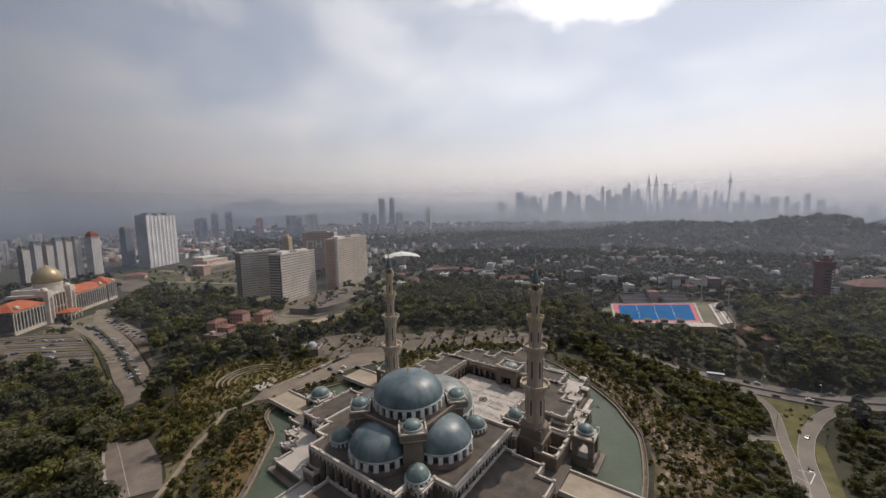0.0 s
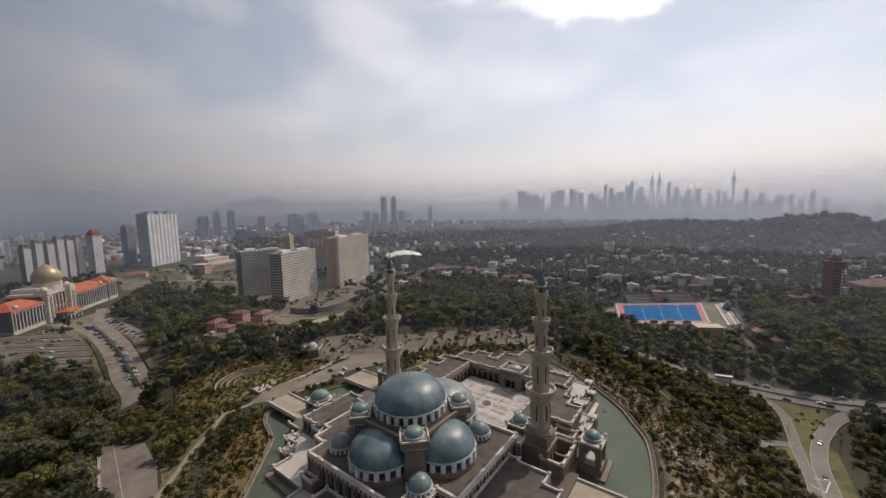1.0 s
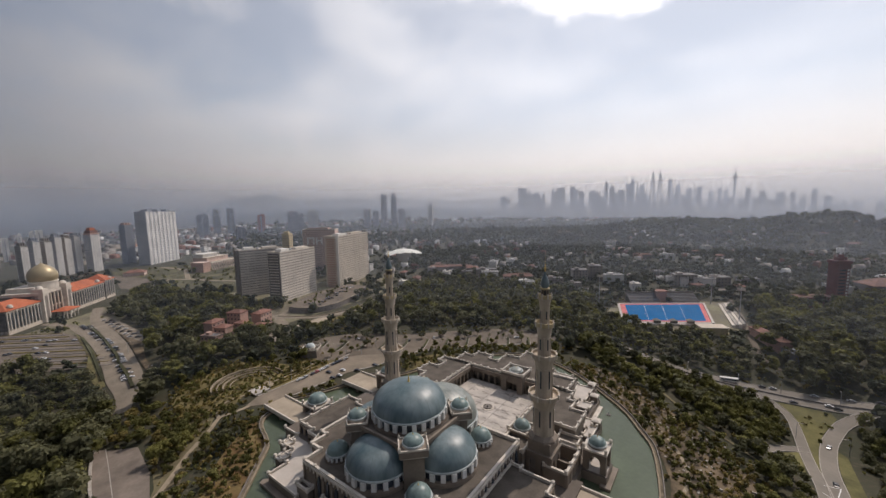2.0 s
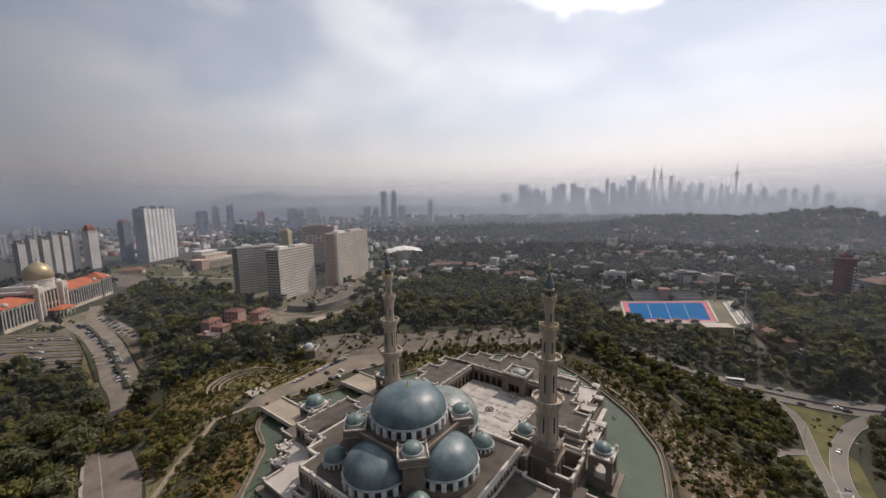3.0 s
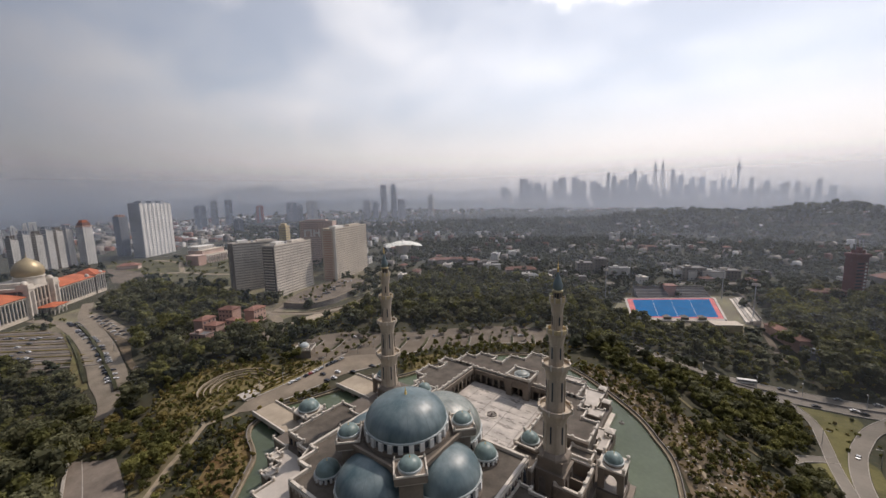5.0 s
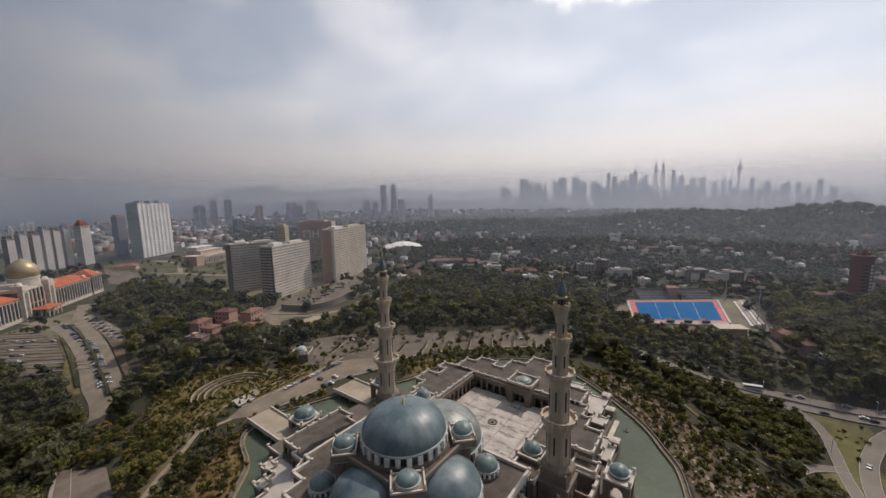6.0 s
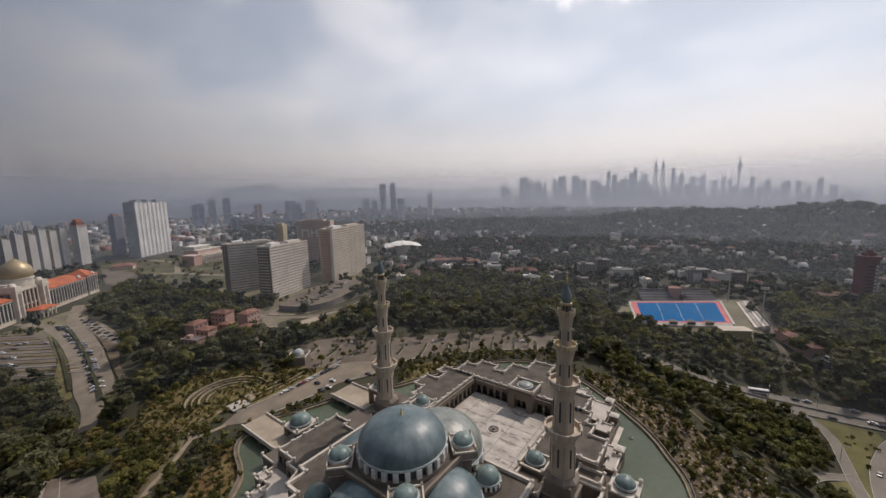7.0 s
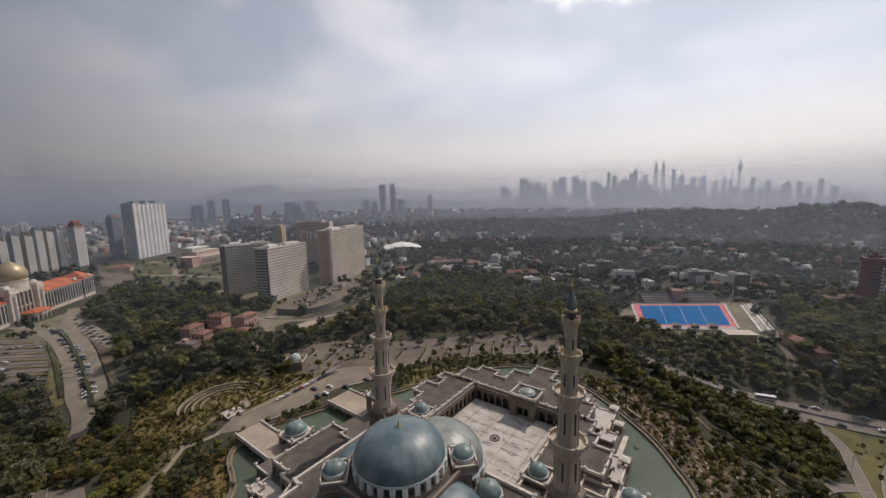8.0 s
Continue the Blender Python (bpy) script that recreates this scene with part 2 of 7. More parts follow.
M_REDTOWER = material("maroon_cladding", (0.155, 0.064, 0.064), 0.7, vary=0.2, scale=0.08)
M_MEMBRANE = material("white_membrane_roof", (0.80, 0.80, 0.74), 0.6, vary=0.08, scale=0.06)
M_TURF = material("blue_hockey_turf", (0.002, 0.115, 0.31), 0.9, vary=0.12, scale=0.06, fine=0.8, spec=0.1)
M_TURFRED = material("pink_red_turf_margin", (0.55, 0.15, 0.15), 0.85, vary=0.15, scale=0.1)
M_STEEL = material("grey_galvanised_steel", (0.38, 0.39, 0.40), 0.5, metal=0.4, vary=0.2)
M_SHEET = material("grey_sheet_roof", (0.15, 0.145, 0.145), 0.6, vary=0.2, scale=0.08, per_object=0.25)
M_WALLMIX = material("house_plaster", (0.27, 0.245, 0.215), 0.85, vary=0.2, scale=0.1, per_object=0.4)
M_TYRE = material("tyre_rubber", (0.02, 0.02, 0.02), 0.9, vary=0.2)
M_FAR = [material("far_tower_facade_%s" % k, c, 0.7, vary=0.2, scale=0.02, fine=0.12, stretch=(0.3, 0.3, 2.0)) for k, c in
         (("grey", (0.26, 0.265, 0.28)), ("blue", (0.17, 0.185, 0.215)), ("beige", (0.42, 0.40, 0.375)), ("red", (0.30, 0.12, 0.10)))]
M_CAR = [material("car_paint_%s" % k, c, 0.3, vary=0.05, spec=0.6) for k, c in (("white", (0.75, 0.75, 0.75)), ("silver", (0.42, 0.43, 0.44)), ("black", (0.025, 0.025, 0.03)), ("red", (0.32, 0.03, 0.03)))]
M_BUS = material("white_bus_paint", (0.7, 0.68, 0.66), 0.4, vary=0.1)


def ground_material():
    """Dry turf, bare earth and scrub, in patches of several sizes."""
    m = bpy.data.materials.new("scrub_and_dry_turf")
    m.use_nodes = True
    n, l = m.node_tree.nodes, m.node_tree.links
    geo = n.new("ShaderNodeNewGeometry")
    last = None
    for scale, lo, hi, c0, c1 in ((0.012, 0.35, 0.65, (0.036, 0.038, 0.020), (0.054, 0.048, 0.027)), (0.06, 0.45, 0.70, None, (0.036, 0.040, 0.019)), (0.35, 0.52, 0.78, None, (0.080, 0.064, 0.040))):
        t, r = n.new("ShaderNodeTexNoise"), n.new("ShaderNodeValToRGB")
        t.inputs["Scale"].default_value, t.inputs["Detail"].default_value = scale, 6
        l.new(geo.outputs["Position"], t.inputs["Vector"])
        r.color_ramp.elements[0].position, r.color_ramp.elements[1].position = lo, hi
        l.new(t.outputs["Fac"], r.inputs["Fac"])
        mx = n.new("ShaderNodeMixRGB")
        l.new(r.outputs["Color"], mx.inputs["Fac"])
        if last is None:
            mx.inputs["Color1"].default_value = (*c0, 1)
        else:
            l.new(last, mx.inputs["Color1"])
        mx.inputs["Color2"].default_value = (*c1, 1)
        last = mx.outputs["Color"]
    l.new(last, n["Principled BSDF"].inputs["Base Color"])
    n["Principled BSDF"].inputs["Roughness"].default_value = 0.95
    return m


def water_material():
    m = material("green_lake_water", (0.084, 0.106, 0.066), 0.20, vary=0.25, scale=0.03, fine=0.6, spec=0.32, bump=0.03)
    return m


def haze_material(amount):
    """A see-through sheet that stands in for haze: mostly clear, scattering daylight, thinning out with height."""
    m = bpy.data.materials.new("hazy_air")
    m.use_nodes = True
    n, l = m.node_tree.nodes, m.node_tree.links
    n.remove(n["Principled BSDF"])
    geo, sep, rng, nz = n.new("ShaderNodeNewGeometry"), n.new("ShaderNodeSeparateXYZ"), n.new("ShaderNodeMapRange"), n.new("ShaderNodeTexNoise")
    l.new(geo.outputs["Position"], sep.inputs["Vector"])
    l.new(sep.outputs["Z"], rng.inputs["Value"])
    rng.interpolation_type = "SMOOTHSTEP"
    rng.inputs["From Min"].default_value, rng.inputs["From Max"].default_value = 60, 520
    rng.inputs["To Min"].default_value, rng.inputs["To Max"].default_value = amount, 0.0
    clear, thin, back, mix, both = n.new("ShaderNodeBsdfTransparent"), n.new("ShaderNodeBsdfTranslucent"), n.new("ShaderNodeBsdfDiffuse"), n.new("ShaderNodeMixShader"), n.new("ShaderNodeMixShader")
    tone = (0.98, 0.91, 0.81, 1) if amount > 0.5 else (0.77, 0.85, 1.0, 1)
    thin.inputs["Color"].default_value = tone
    back.inputs["Color"].default_value = tone
    both.inputs["Fac"].default_value = 0.5
    l.new(thin.outputs[0], both.inputs[1])
    l.new(back.outputs[0], both.inputs[2])
    l.new(rng.outputs["Result"], mix.inputs["Fac"])
    l.new(clear.outputs[0], mix.inputs[1])
    l.new(both.outputs[0], mix.inputs[2])
    l.new(mix.outputs[0], n["Material Output"].inputs["Surface"])
    return m


# ---------------------------------------------------------------- building blocks
def mesh_of(name, bm, mat):
    bmesh.ops.recalc_face_normals(bm, faces=bm.faces)
    me = bpy.data.meshes.new(name)
    bm.to_mesh(me)
    bm.free()
    me.materials.append(mat)
    return me


def smooth(me, angle=35):
    for p in me.polygons:
        p.use_smooth = True
    me.set_sharp_from_angle(angle=radians(angle))
    return me


def piece(name, me, parent=None, m=None, label=""):
    """One object on a mesh that may be shared, under a thing or a part."""
    ob = new(name, me)
    if parent is not None:
        ob.parent = parent
    if m is not None:
        ob.matrix_local = m
    if label:
        tagged(ob, label=label)
    return ob


def part(name, bm, mat, parent=None, label="", round_off=False):
    me = mesh_of(name, bm, mat)
    if round_off:
        smooth(me)
    return piece(name, me, parent, None, label)


def thing(name, m, label, category, group="", kind=""):
    ob = new(name)
    ob.empty_display_size = 1.0
    ob.matrix_world = m
    return tagged(ob, label, category, group, kind)


def box(x0, x1, y0, y1, z0, z1, bm=None):
    bm = bm or bmesh.new()
    v = [bm.verts.new((x, y, z)) for z in (z0, z1) for x, y in ((x0, y0), (x1, y0), (x1, y1), (x0, y1))]
    for f in ((0, 1, 2, 3), (4, 5, 6, 7), (0, 1, 5, 4), (1, 2, 6, 5), (2, 3, 7, 6), (3, 0, 4, 7)):
        bm.faces.new([v[i] for i in f])
    return bm


def prism(points, z0, z1, bm=None):
    bm = bm or bmesh.new()
    lo = [bm.verts.new((x, y, z0)) for x, y in points]
    hi = [bm.verts.new((x, y, z1)) for x, y in points]
    bm.faces.new(lo), bm.faces.new(hi)
    for i in range(len(points)):
        j = (i + 1) % len(points)
        bm.faces.new((lo[i], lo[j], hi[j], hi[i]))
    return bm


def lathe(profile, seg=32, cx=0.0, cy=0.0, a0=0.0, turn=360.0, bm=None):
    """Turns (radius, height) pairs round an upright axis."""
    bm = bm or bmesh.new()
    full = turn >= 359.9
    n = seg if full else seg + 1
    rings = []
    for r, z in profile:
        if r < 1e-4:
            rings.append([bm.verts.new((cx, cy, z))] * n)
        else:
            rings.append([bm.verts.new((cx + r * math.cos(radians(a0 + turn * k / seg)), cy + r * math.sin(radians(a0 + turn * k / seg)), z)) for k in range(n)])
    for a, b in zip(rings, rings[1:]):
        for k in range(seg):
            j = (k + 1) % n
            f = []
            for v in (a[k], a[j], b[j], b[k]):
                if v not in f:
                    f.append(v)
            if len(f) > 2:
                bm.faces.new(f)
    return bm


def bulge(r, z, h, lip=0.0, n=14, squeeze=1.0):
    """The outline of a dome of radius r and height h that stands at z."""
    return [(r + lip, z)] + [(r * math.cos(math.pi / 2 * k / n) ** squeeze if k < n else 0.0, z + 0.0 + h * math.sin(math.pi / 2 * k / n)) for k in range(n + 1)]


def ring_wall(points, z0, z1, thick, bm=None, closed=True):
    """An upright strip of wall along a line of points."""
    bm = bm or bmesh.new()
    n = len(points)
    if closed:
        rows = []
        for i in range(n):
            p = Vector(points[i])
            d0, d1 = (p - Vector(points[i - 1])).normalized(), (Vector(points[(i + 1) % n]) - p).normalized()
            n0, n1 = Vector((-d0.y, d0.x)), Vector((-d1.y, d1.x))
            m = (n0 + n1) / max(0.4, 1 + n0.dot(n1)) * thick / 2
            rows.append([bm.verts.new((p.x + s * m.x, p.y + s * m.y, z)) for s, z in ((1, z0), (1, z1), (-1, z1), (-1, z0))])
        for a, b in zip(rows, rows[1:] + rows[:1]):
            for k in range(4):
                bm.faces.new((a[k], b[k], b[(k + 1) % 4], a[(k + 1) % 4]))
        bmesh.ops.recalc_face_normals(bm, faces=bm.faces[:])
        return bm
    for i in range(n - 1):
        a, b = Vector(points[i]), Vector(points[(i + 1) % n])
        d = (b - a)
        if d.length < 1e-6:
            continue
        d.normalize()
        s = Vector((-d.y, d.x)) * thick / 2
        a2, b2 = a - d * thick / 2, b + d * thick / 2
        prism([tuple(a2 + s), tuple(b2 + s), tuple(b2 - s), tuple(a2 - s)], z0, z1, bm)
    return bm


def arrays_mesh(name, verts, quads, mat):
    me = bpy.data.meshes.new(name)
    nv, nq = len(verts), len(quads)
    me.vertices.add(nv)
    me.vertices.foreach_set("co", np.ascontiguousarray(verts, dtype=np.float32).ravel())
    me.loops.add(nq * 4)
    me.loops.foreach_set("vertex_index", np.ascontiguousarray(quads, dtype=np.int32).ravel())
    me.polygons.add(nq)
    me.polygons.foreach_set("loop_start", np.arange(0, nq * 4, 4, dtype=np.int32))
    me.update(calc_edges=True)
    me.materials.append(mat)
    return me

# ---------------------------------------------------------------- the lie of the land
def step(a, b, x):
    t = np.clip((x - a) / (b - a), 0, 1)
    return t * t * (3 - 2 * t)


def lie(x, y):
    """Height of the open ground: two hollows beside the rise on which the mosque stands, wooded hills, and foothills far off."""
    x, y = np.asarray(x, dtype=float), np.asarray(y, dtype=float)
    z = -22 * np.exp(-(((x - 60) / 85) ** 2 + ((y - 300) / 95) ** 2))
    z = z - 16 * np.exp(-(((x + 330) / 110) ** 2 + ((y - 30) / 60) ** 2))
    z = z + 42 * np.exp(-(((x + 130) / 260) ** 2 + ((y - 1560) / 330) ** 2))
    z = z + 62 * np.exp(-(((x - 240) / 150) ** 2 + ((y - 1500) / 270) ** 2))
    r, az = np.hypot(x, y), np.degrees(np.arctan2(x, y))
    z = z + 130 * step(2300, 4900, r) * np.exp(-((az + 50) / 27) ** 2)
    return z


def lie_at(x, y):
    return float(lie(x, y))


MOAT = [(-216, 117), (-213, 109), (-205, 104), (-195, 101), (-186, 97), (-178, 89), (-170, 81), (-162, 73), (-155, 65), (-147, 52), (-138, 38), (-110, 28), (-70, 34), (-36, 60),
        (-20, 100), (-18, 140), (-19, 164), (-21, 180), (-25, 199), (-29, 210), (-35, 219), (-42, 230), (-50, 239), (-60, 248), (-72, 258), (-85, 267), (-102, 275), (-123, 278),
        (-140, 271), (-154, 257), (-169, 236), (-178, 213), (-187, 193), (-203, 183), (-206, 162), (-213, 142), (-219, 129)]


def inside(poly, x, y):
    """Which of the places x, y lie inside a polygon."""
    x, y = np.asarray(x, dtype=float), np.asarray(y, dtype=float)
    res = np.zeros(x.shape, bool)
    for (x0, y0), (x1, y1) in zip(poly, poly[1:] + poly[:1]):
        if y0 != y1:
            res ^= ((y0 > y) != (y1 > y)) & (x < (x1 - x0) * (y - y0) / (y1 - y0) + x0)
    return res


def graded(a, b, fine, far):
    inner = list(np.arange(a, b + fine, fine))
    lo, hi, s = [], [], fine
    x = a
    while x > -far:
        s *= 1.13
        x -= s
        lo.append(x)
    x, s = inner[-1], fine
    while x < far:
        s *= 1.13
        x += s
        hi.append(x)
    return np.array(lo[::-1] + inner + hi)


gx, gy = graded(-300, 60, 4.0, 4950), graded(0, 360, 4.0, 4950)
GX, GY = np.meshgrid(gx, gy)
GZ = lie(GX, GY)
GZ = np.where(inside(MOAT, GX, GY), -3.0, GZ)
idx = np.arange(GX.size).reshape(GX.shape)
quads = np.stack([idx[:-1, :-1], idx[:-1, 1:], idx[1:, 1:], idx[1:, :-1]], -1).reshape(-1, 4)
ground = new("ground", arrays_mesh("ground", np.stack([GX, GY, GZ], -1).reshape(-1, 3), quads, ground_material()))
for p in ground.data.polygons:
    p.use_smooth = True
tagged(ground, "dry scrubby turf and earth rolling out to far foothills", "ground", kind="structure")


def sheet(name, poly, lift, mat, label, category, grid=8.0, kind="structure"):
    """A patch of surface that follows the ground."""
    bm = bmesh.new()
    bm.faces.new([bm.verts.new((x, y, 0)) for x, y in poly])
    xs, ys = [p[0] for p in poly], [p[1] for p in poly]
    for axis, lo, hi in ((0, min(xs), max(xs)), (1, min(ys), max(ys))):
        k = lo + grid
        while k < hi:
            co, no = [0, 0, 0], [0, 0, 0]
            co[axis], no[axis] = k, 1
            bmesh.ops.bisect_plane(bm, geom=bm.verts[:] + bm.edges[:] + bm.faces[:], plane_co=co, plane_no=no)
            k += grid
    for v in bm.verts:
        v.co.z = lie_at(v.co.x, v.co.y) + lift
    for f in bm.faces:
        f.normal_update()
        if f.normal.z < 0:
            f.normal_flip()
    me = bpy.data.meshes.new(name)
    bm.to_mesh(me)
    bm.free()
    me.materials.append(mat)
    return tagged(new(name, me), label, category, kind=kind)


def curve_points(points, every=4.0):
    """Points along a smooth line through the given ones."""
    P = [Vector(p) for p in points]
    P = [P[0] * 2 - P[1]] + P + [P[-1] * 2 - P[-2]]
    out = []
    for a, b, c, d in zip(P, P[1:], P[2:], P[3:]):
        n = max(2, int((c - b).length / every))
        for k in range(n):
            t = k / n
            out.append(0.5 * ((2 * b) + (c - a) * t + (2 * a - 5 * b + 4 * c - d) * t * t + (3 * b - a - 3 * c + d) * t ** 3))
    out.append(P[-2])
    return out


def ribbon(points, width, lift, thick=0.0, bm=None, shift=0.0, flat=None):
    """A band along a line, lying on the ground, with its own edges where it has a thickness."""
    bm = bm or bmesh.new()
    n = len(points)
    rows = []
    for i, p in enumerate(points):
        d = (points[min(i + 1, n - 1)] - points[max(i - 1, 0)]).normalized()
        s = Vector((-d.y, d.x))
        row = []
        for k in (-0.5, 0.5):
            q = p + s * (shift + k * width)
            z = (lie_at(q.x, q.y) if flat is None else flat) + lift
            row.append((bm.verts.new((q.x, q.y, z)), bm.verts.new((q.x, q.y, z - thick)) if thick else None))
        rows.append(row)
    for a, b in zip(rows, rows[1:]):
        bm.faces.new((a[0][0], a[1][0], b[1][0], b[0][0]))
        if thick:
            bm.faces.new((a[0][0], b[0][0], b[0][1], a[0][1]))
            bm.faces.new((a[1][0], a[1][1], b[1][1], b[1][0]))
    return bm


def road(name, points, width, mat, label, lift=0.35, lines=True, kerbs=True, category="road"):
    pts = curve_points(points)
    base = tagged(part(name, ribbon(pts, width, lift), mat), label, category, kind="structure")
    if kerbs:
        for s in (-1, 1):
            part("kerb", ribbon(pts, 0.32, lift + 0.18, 0.5, shift=s * (width / 2 + 0.16)), M_KERB, base)
    if lines:
        part("lane_marking", ribbon(pts, 0.16, lift + 0.03), M_LINE, base)
    return base


M_BANK = material("earthen_shore", (0.15, 0.125, 0.088), 0.95, vary=0.3, scale=0.3, fine=1.2)
M_BANKWALL = material("tan_lake_edging", (0.27, 0.22, 0.155), 0.9, vary=0.25, scale=0.4)
water = tagged(part("water", prism(MOAT, -1.4, -0.4), water_material()), "still green ornamental lake round the mosque", "water", kind="structure")
bank_line = [Vector(p) for p in MOAT + MOAT[:1]]
bank_line = curve_points([tuple(p) for p in bank_line], 5.0)
bank = tagged(part("lake_bank_path", ribbon(bank_line, 1.3, 0.45, shift=-0.5, flat=0.0), M_BANK), "sandy footpath along the lake shore", "path", kind="structure")
part("lake_wall", ribbon(bank_line, 0.6, 0.7, 2.4, shift=0.4, flat=0.0), M_BANKWALL, bank, "tan concrete lake edging")
part("railing", ribbon(bank_line, 0.4, 1.3, 1.0, shift=-1.35, flat=0.0), M_SHADE, bank, "low dark outer kerb wall")

# roads, avenue and car parks
LANE = [(-77, 333), (-60, 316), (-32, 286), (-10, 265), (9, 251), (20, 240), (35, 236)]
M_PATHDULL = material("dusty_ground", (0.20, 0.17, 0.125), 0.95, vary=0.35, scale=0.03, fine=0.3, tint=(0.16, 0.15, 0.09))
M_SCRUB = material("rough_grass", (0.062, 0.064, 0.032), 0.95, vary=0.4, scale=0.02, fine=0.15, tint=(0.105, 0.095, 0.048))
sheet("avenue", [(-243, 120), (-238, 110), (-226, 122), (-223, 138), (-221, 176), (-212, 196), (-208, 224), (-196, 246), (-206, 262), (-236, 238), (-247, 200), (-243.5, 172), (-242, 150)], 0.3, M_AVENUE, "broad tan worn asphalt avenue in front of the mosque", "road")
sheet("car_park", [(-300, 186), (-302, 207), (-286, 234), (-246, 256), (-216, 286), (-189, 313), (-158, 333), (-120, 338), (-116, 324), (-134, 303), (-166, 278), (-197, 246), (-216, 222), (-240, 202), (-254, 176)],
      0.36, M_ASPHALT, "large sunlit asphalt car park with planted islands", "car park")
sheet("small_car_park", [(-281, 48), (-269, 53), (-257, 61), (-239, 59), (-222, 57), (-196, 50), (-206, 36), (-233, 38), (-262, 41)], 0.35, M_DARKPARK, "small brown-grey asphalt car park among trees", "car park")
part("edge_wall", ribbon(curve_points([(-284, 48), (-277, 45.8), (-266, 43.2), (-252, 40.6), (-232, 37.2), (-207, 35)]), 1.2, 1.1, 1.2), M_KERB, bpy.data.objects["small_car_park"], "pale low edge wall")
part("painted_line", ribbon(curve_points([(-276, 51), (-252, 47.5), (-204, 40)]), 0.35, 0.42, 0.05), M_KERB, bpy.data.objects["small_car_park"])
sheet("terraced_car_park", [(-590, 22), (-540, 72), (-500, 80), (-440, 72), (-424, 62), (-452, 28), (-500, 10)], 0.3, M_ASPHALT, "terraced car park below the government building", "car park")
sheet("forecourt", [(-560, 40), (-640, 130), (-720, 190), (-560, 128), (-505, 96), (-520, 76)], 0.25, M_PATHDULL, "dusty forecourt of the government building", "forecourt")
sheet("estate_yard", [(-600, 180), (-560, 330), (-480, 470), (-440, 480), (-380, 350), (-370, 210), (-440, 215), (-530, 195)], 0.25, M_PATHDULL, "dusty yards and drives below the apartment slabs", "yard")
sheet("building_plot", [(-1000, 200), (-990, 290), (-890, 410), (-640, 420), (-575, 320), (-592, 246), (-690, 224), (-765, 206)], 0.3, M_SCRUB, "rough open grassland below the tall block", "grassland", grid=40)
sheet("sports_ground_apron", [(-100, 412), (-104, 486), (-18, 545), (8, 560), (14, 440), (2, 424), (-40, 410)], 0.3, M_PATHDULL, "pale apron round the sports ground", "apron")
road("road_to_government_hill", [(-334, 76), (-346, 80), (-363, 86), (-400, 91), (-447, 96), (-500, 99), (-560, 101), (-640, 118)], 10.5, M_PALEROAD, "pale two-lane road climbing the slope", lift=0.48, lines=False, kerbs=False)
sheet("visitor_car_park", [(-768, 168), (-950, 198), (-800, 232), (-718, 188)], 0.42, M_ASPHALT, "pale asphalt car park beside the government building", "car park", grid=30)
road("hill_drive", [(-716, 188), (-790, 226), (-764, 262), (-700, 285), (-640, 330), (-620, 390)], 9, M_PATH, "pale drive across the grassy slope", lift=0.5, lines=False, kerbs=False)
road("hill_drive", [(-764, 262), (-830, 282), (-900, 300), (-985, 286)], 8, M_PATH, "pale drive to the mansion", lift=0.5, lines=False, kerbs=False)
road("upper_drive", [(-316, 67), (-330, 72), (-350, 75), (-374, 76), (-405, 80), (-449, 84), (-505, 85), (-558, 81), (-600, 66)], 9.5, M_PALEROAD, "drive beside the terraced car park", lift=0.45, lines=False, kerbs=False)
road("approach_road", [(-336, 190), (-352, 202), (-372, 214), (-400, 228), (-440, 290), (-460, 350), (-420, 420)], 10, M_PALEROAD, "pale road winding to the apartment slabs", lift=0.42, lines=False, kerbs=False)
road("curved_ramp", [(-432, 204), (-414, 220), (-386, 232), (-360, 252), (-352, 277), (-352, 305), (-362, 350)], 9, M_PALEROAD, "curved access road", lift=0.4, lines=False, kerbs=False)
road("highway", [(-150, 366), (-90, 350), (-39, 334), (-18, 335), (2, 340), (21, 346), (44, 351), (60, 353.5), (90, 358.5), (140, 370), (260, 398)], 7.2, M_ROAD, "dual carriageway through the trees", lift=0.5, lines=False)
part("median_barrier", ribbon(curve_points([(-39, 330.4), (-18, 331.4), (2, 336.2), (21.5, 342.2), (44, 347.3), (60, 349.8), (90, 354.5), (140, 365.5)]), 0.7, 1.5, 1.2), M_SHADE, bpy.data.objects["highway"], "dark median barrier")
road("highway_near_side", [(-40, 326.5), (-18, 328), (2, 332.5), (22, 338.5), (43, 343.5), (59, 346), (88, 350.5), (140, 361), (260, 388)], 6.2, M_ROAD, "near carriageway of the highway", lift=0.5, lines=False)
road("slip_road", [(20, 335.5), (26.8, 333.5), (32.8, 328), (36.8, 318), (38, 300), (38, 280), (38.3, 258), (38.3, 240), (36.8, 215), (34.8, 180)], 5.0, M_ROAD, "curving slip road", lift=0.55, lines=False)
road("loop_road", [(76, 347), (68, 338), (60.3, 327), (54.3, 312), (51.1, 302), (47.8, 285), (45.5, 267), (44.1, 245), (42.3, 215), (40.3, 180)], 6.6, M_ROAD, "curving loop road", lift=0.6, lines=False)
road("side_road", [(40, 286), (32, 279.5), (24, 271), (19, 262)], 4.2, M_ROAD, "narrow lane along the planted slope", lift=0.5, lines=False)
road("hill_foot_road", [(-420, 545), (-348, 538), (-270, 534), (-199, 530), (-119, 560), (-40, 605), (40, 660)], 9, M_ROAD, "street behind the wooded belt", lift=0.4, lines=False)
road("stadium_drive", [(8, 575), (16, 500), (20, 450), (22, 425), (28, 392), (36, 380)], 4.5, M_ASPHALT, "drive beside the sports ground", lift=0.5, lines=False, kerbs=False)
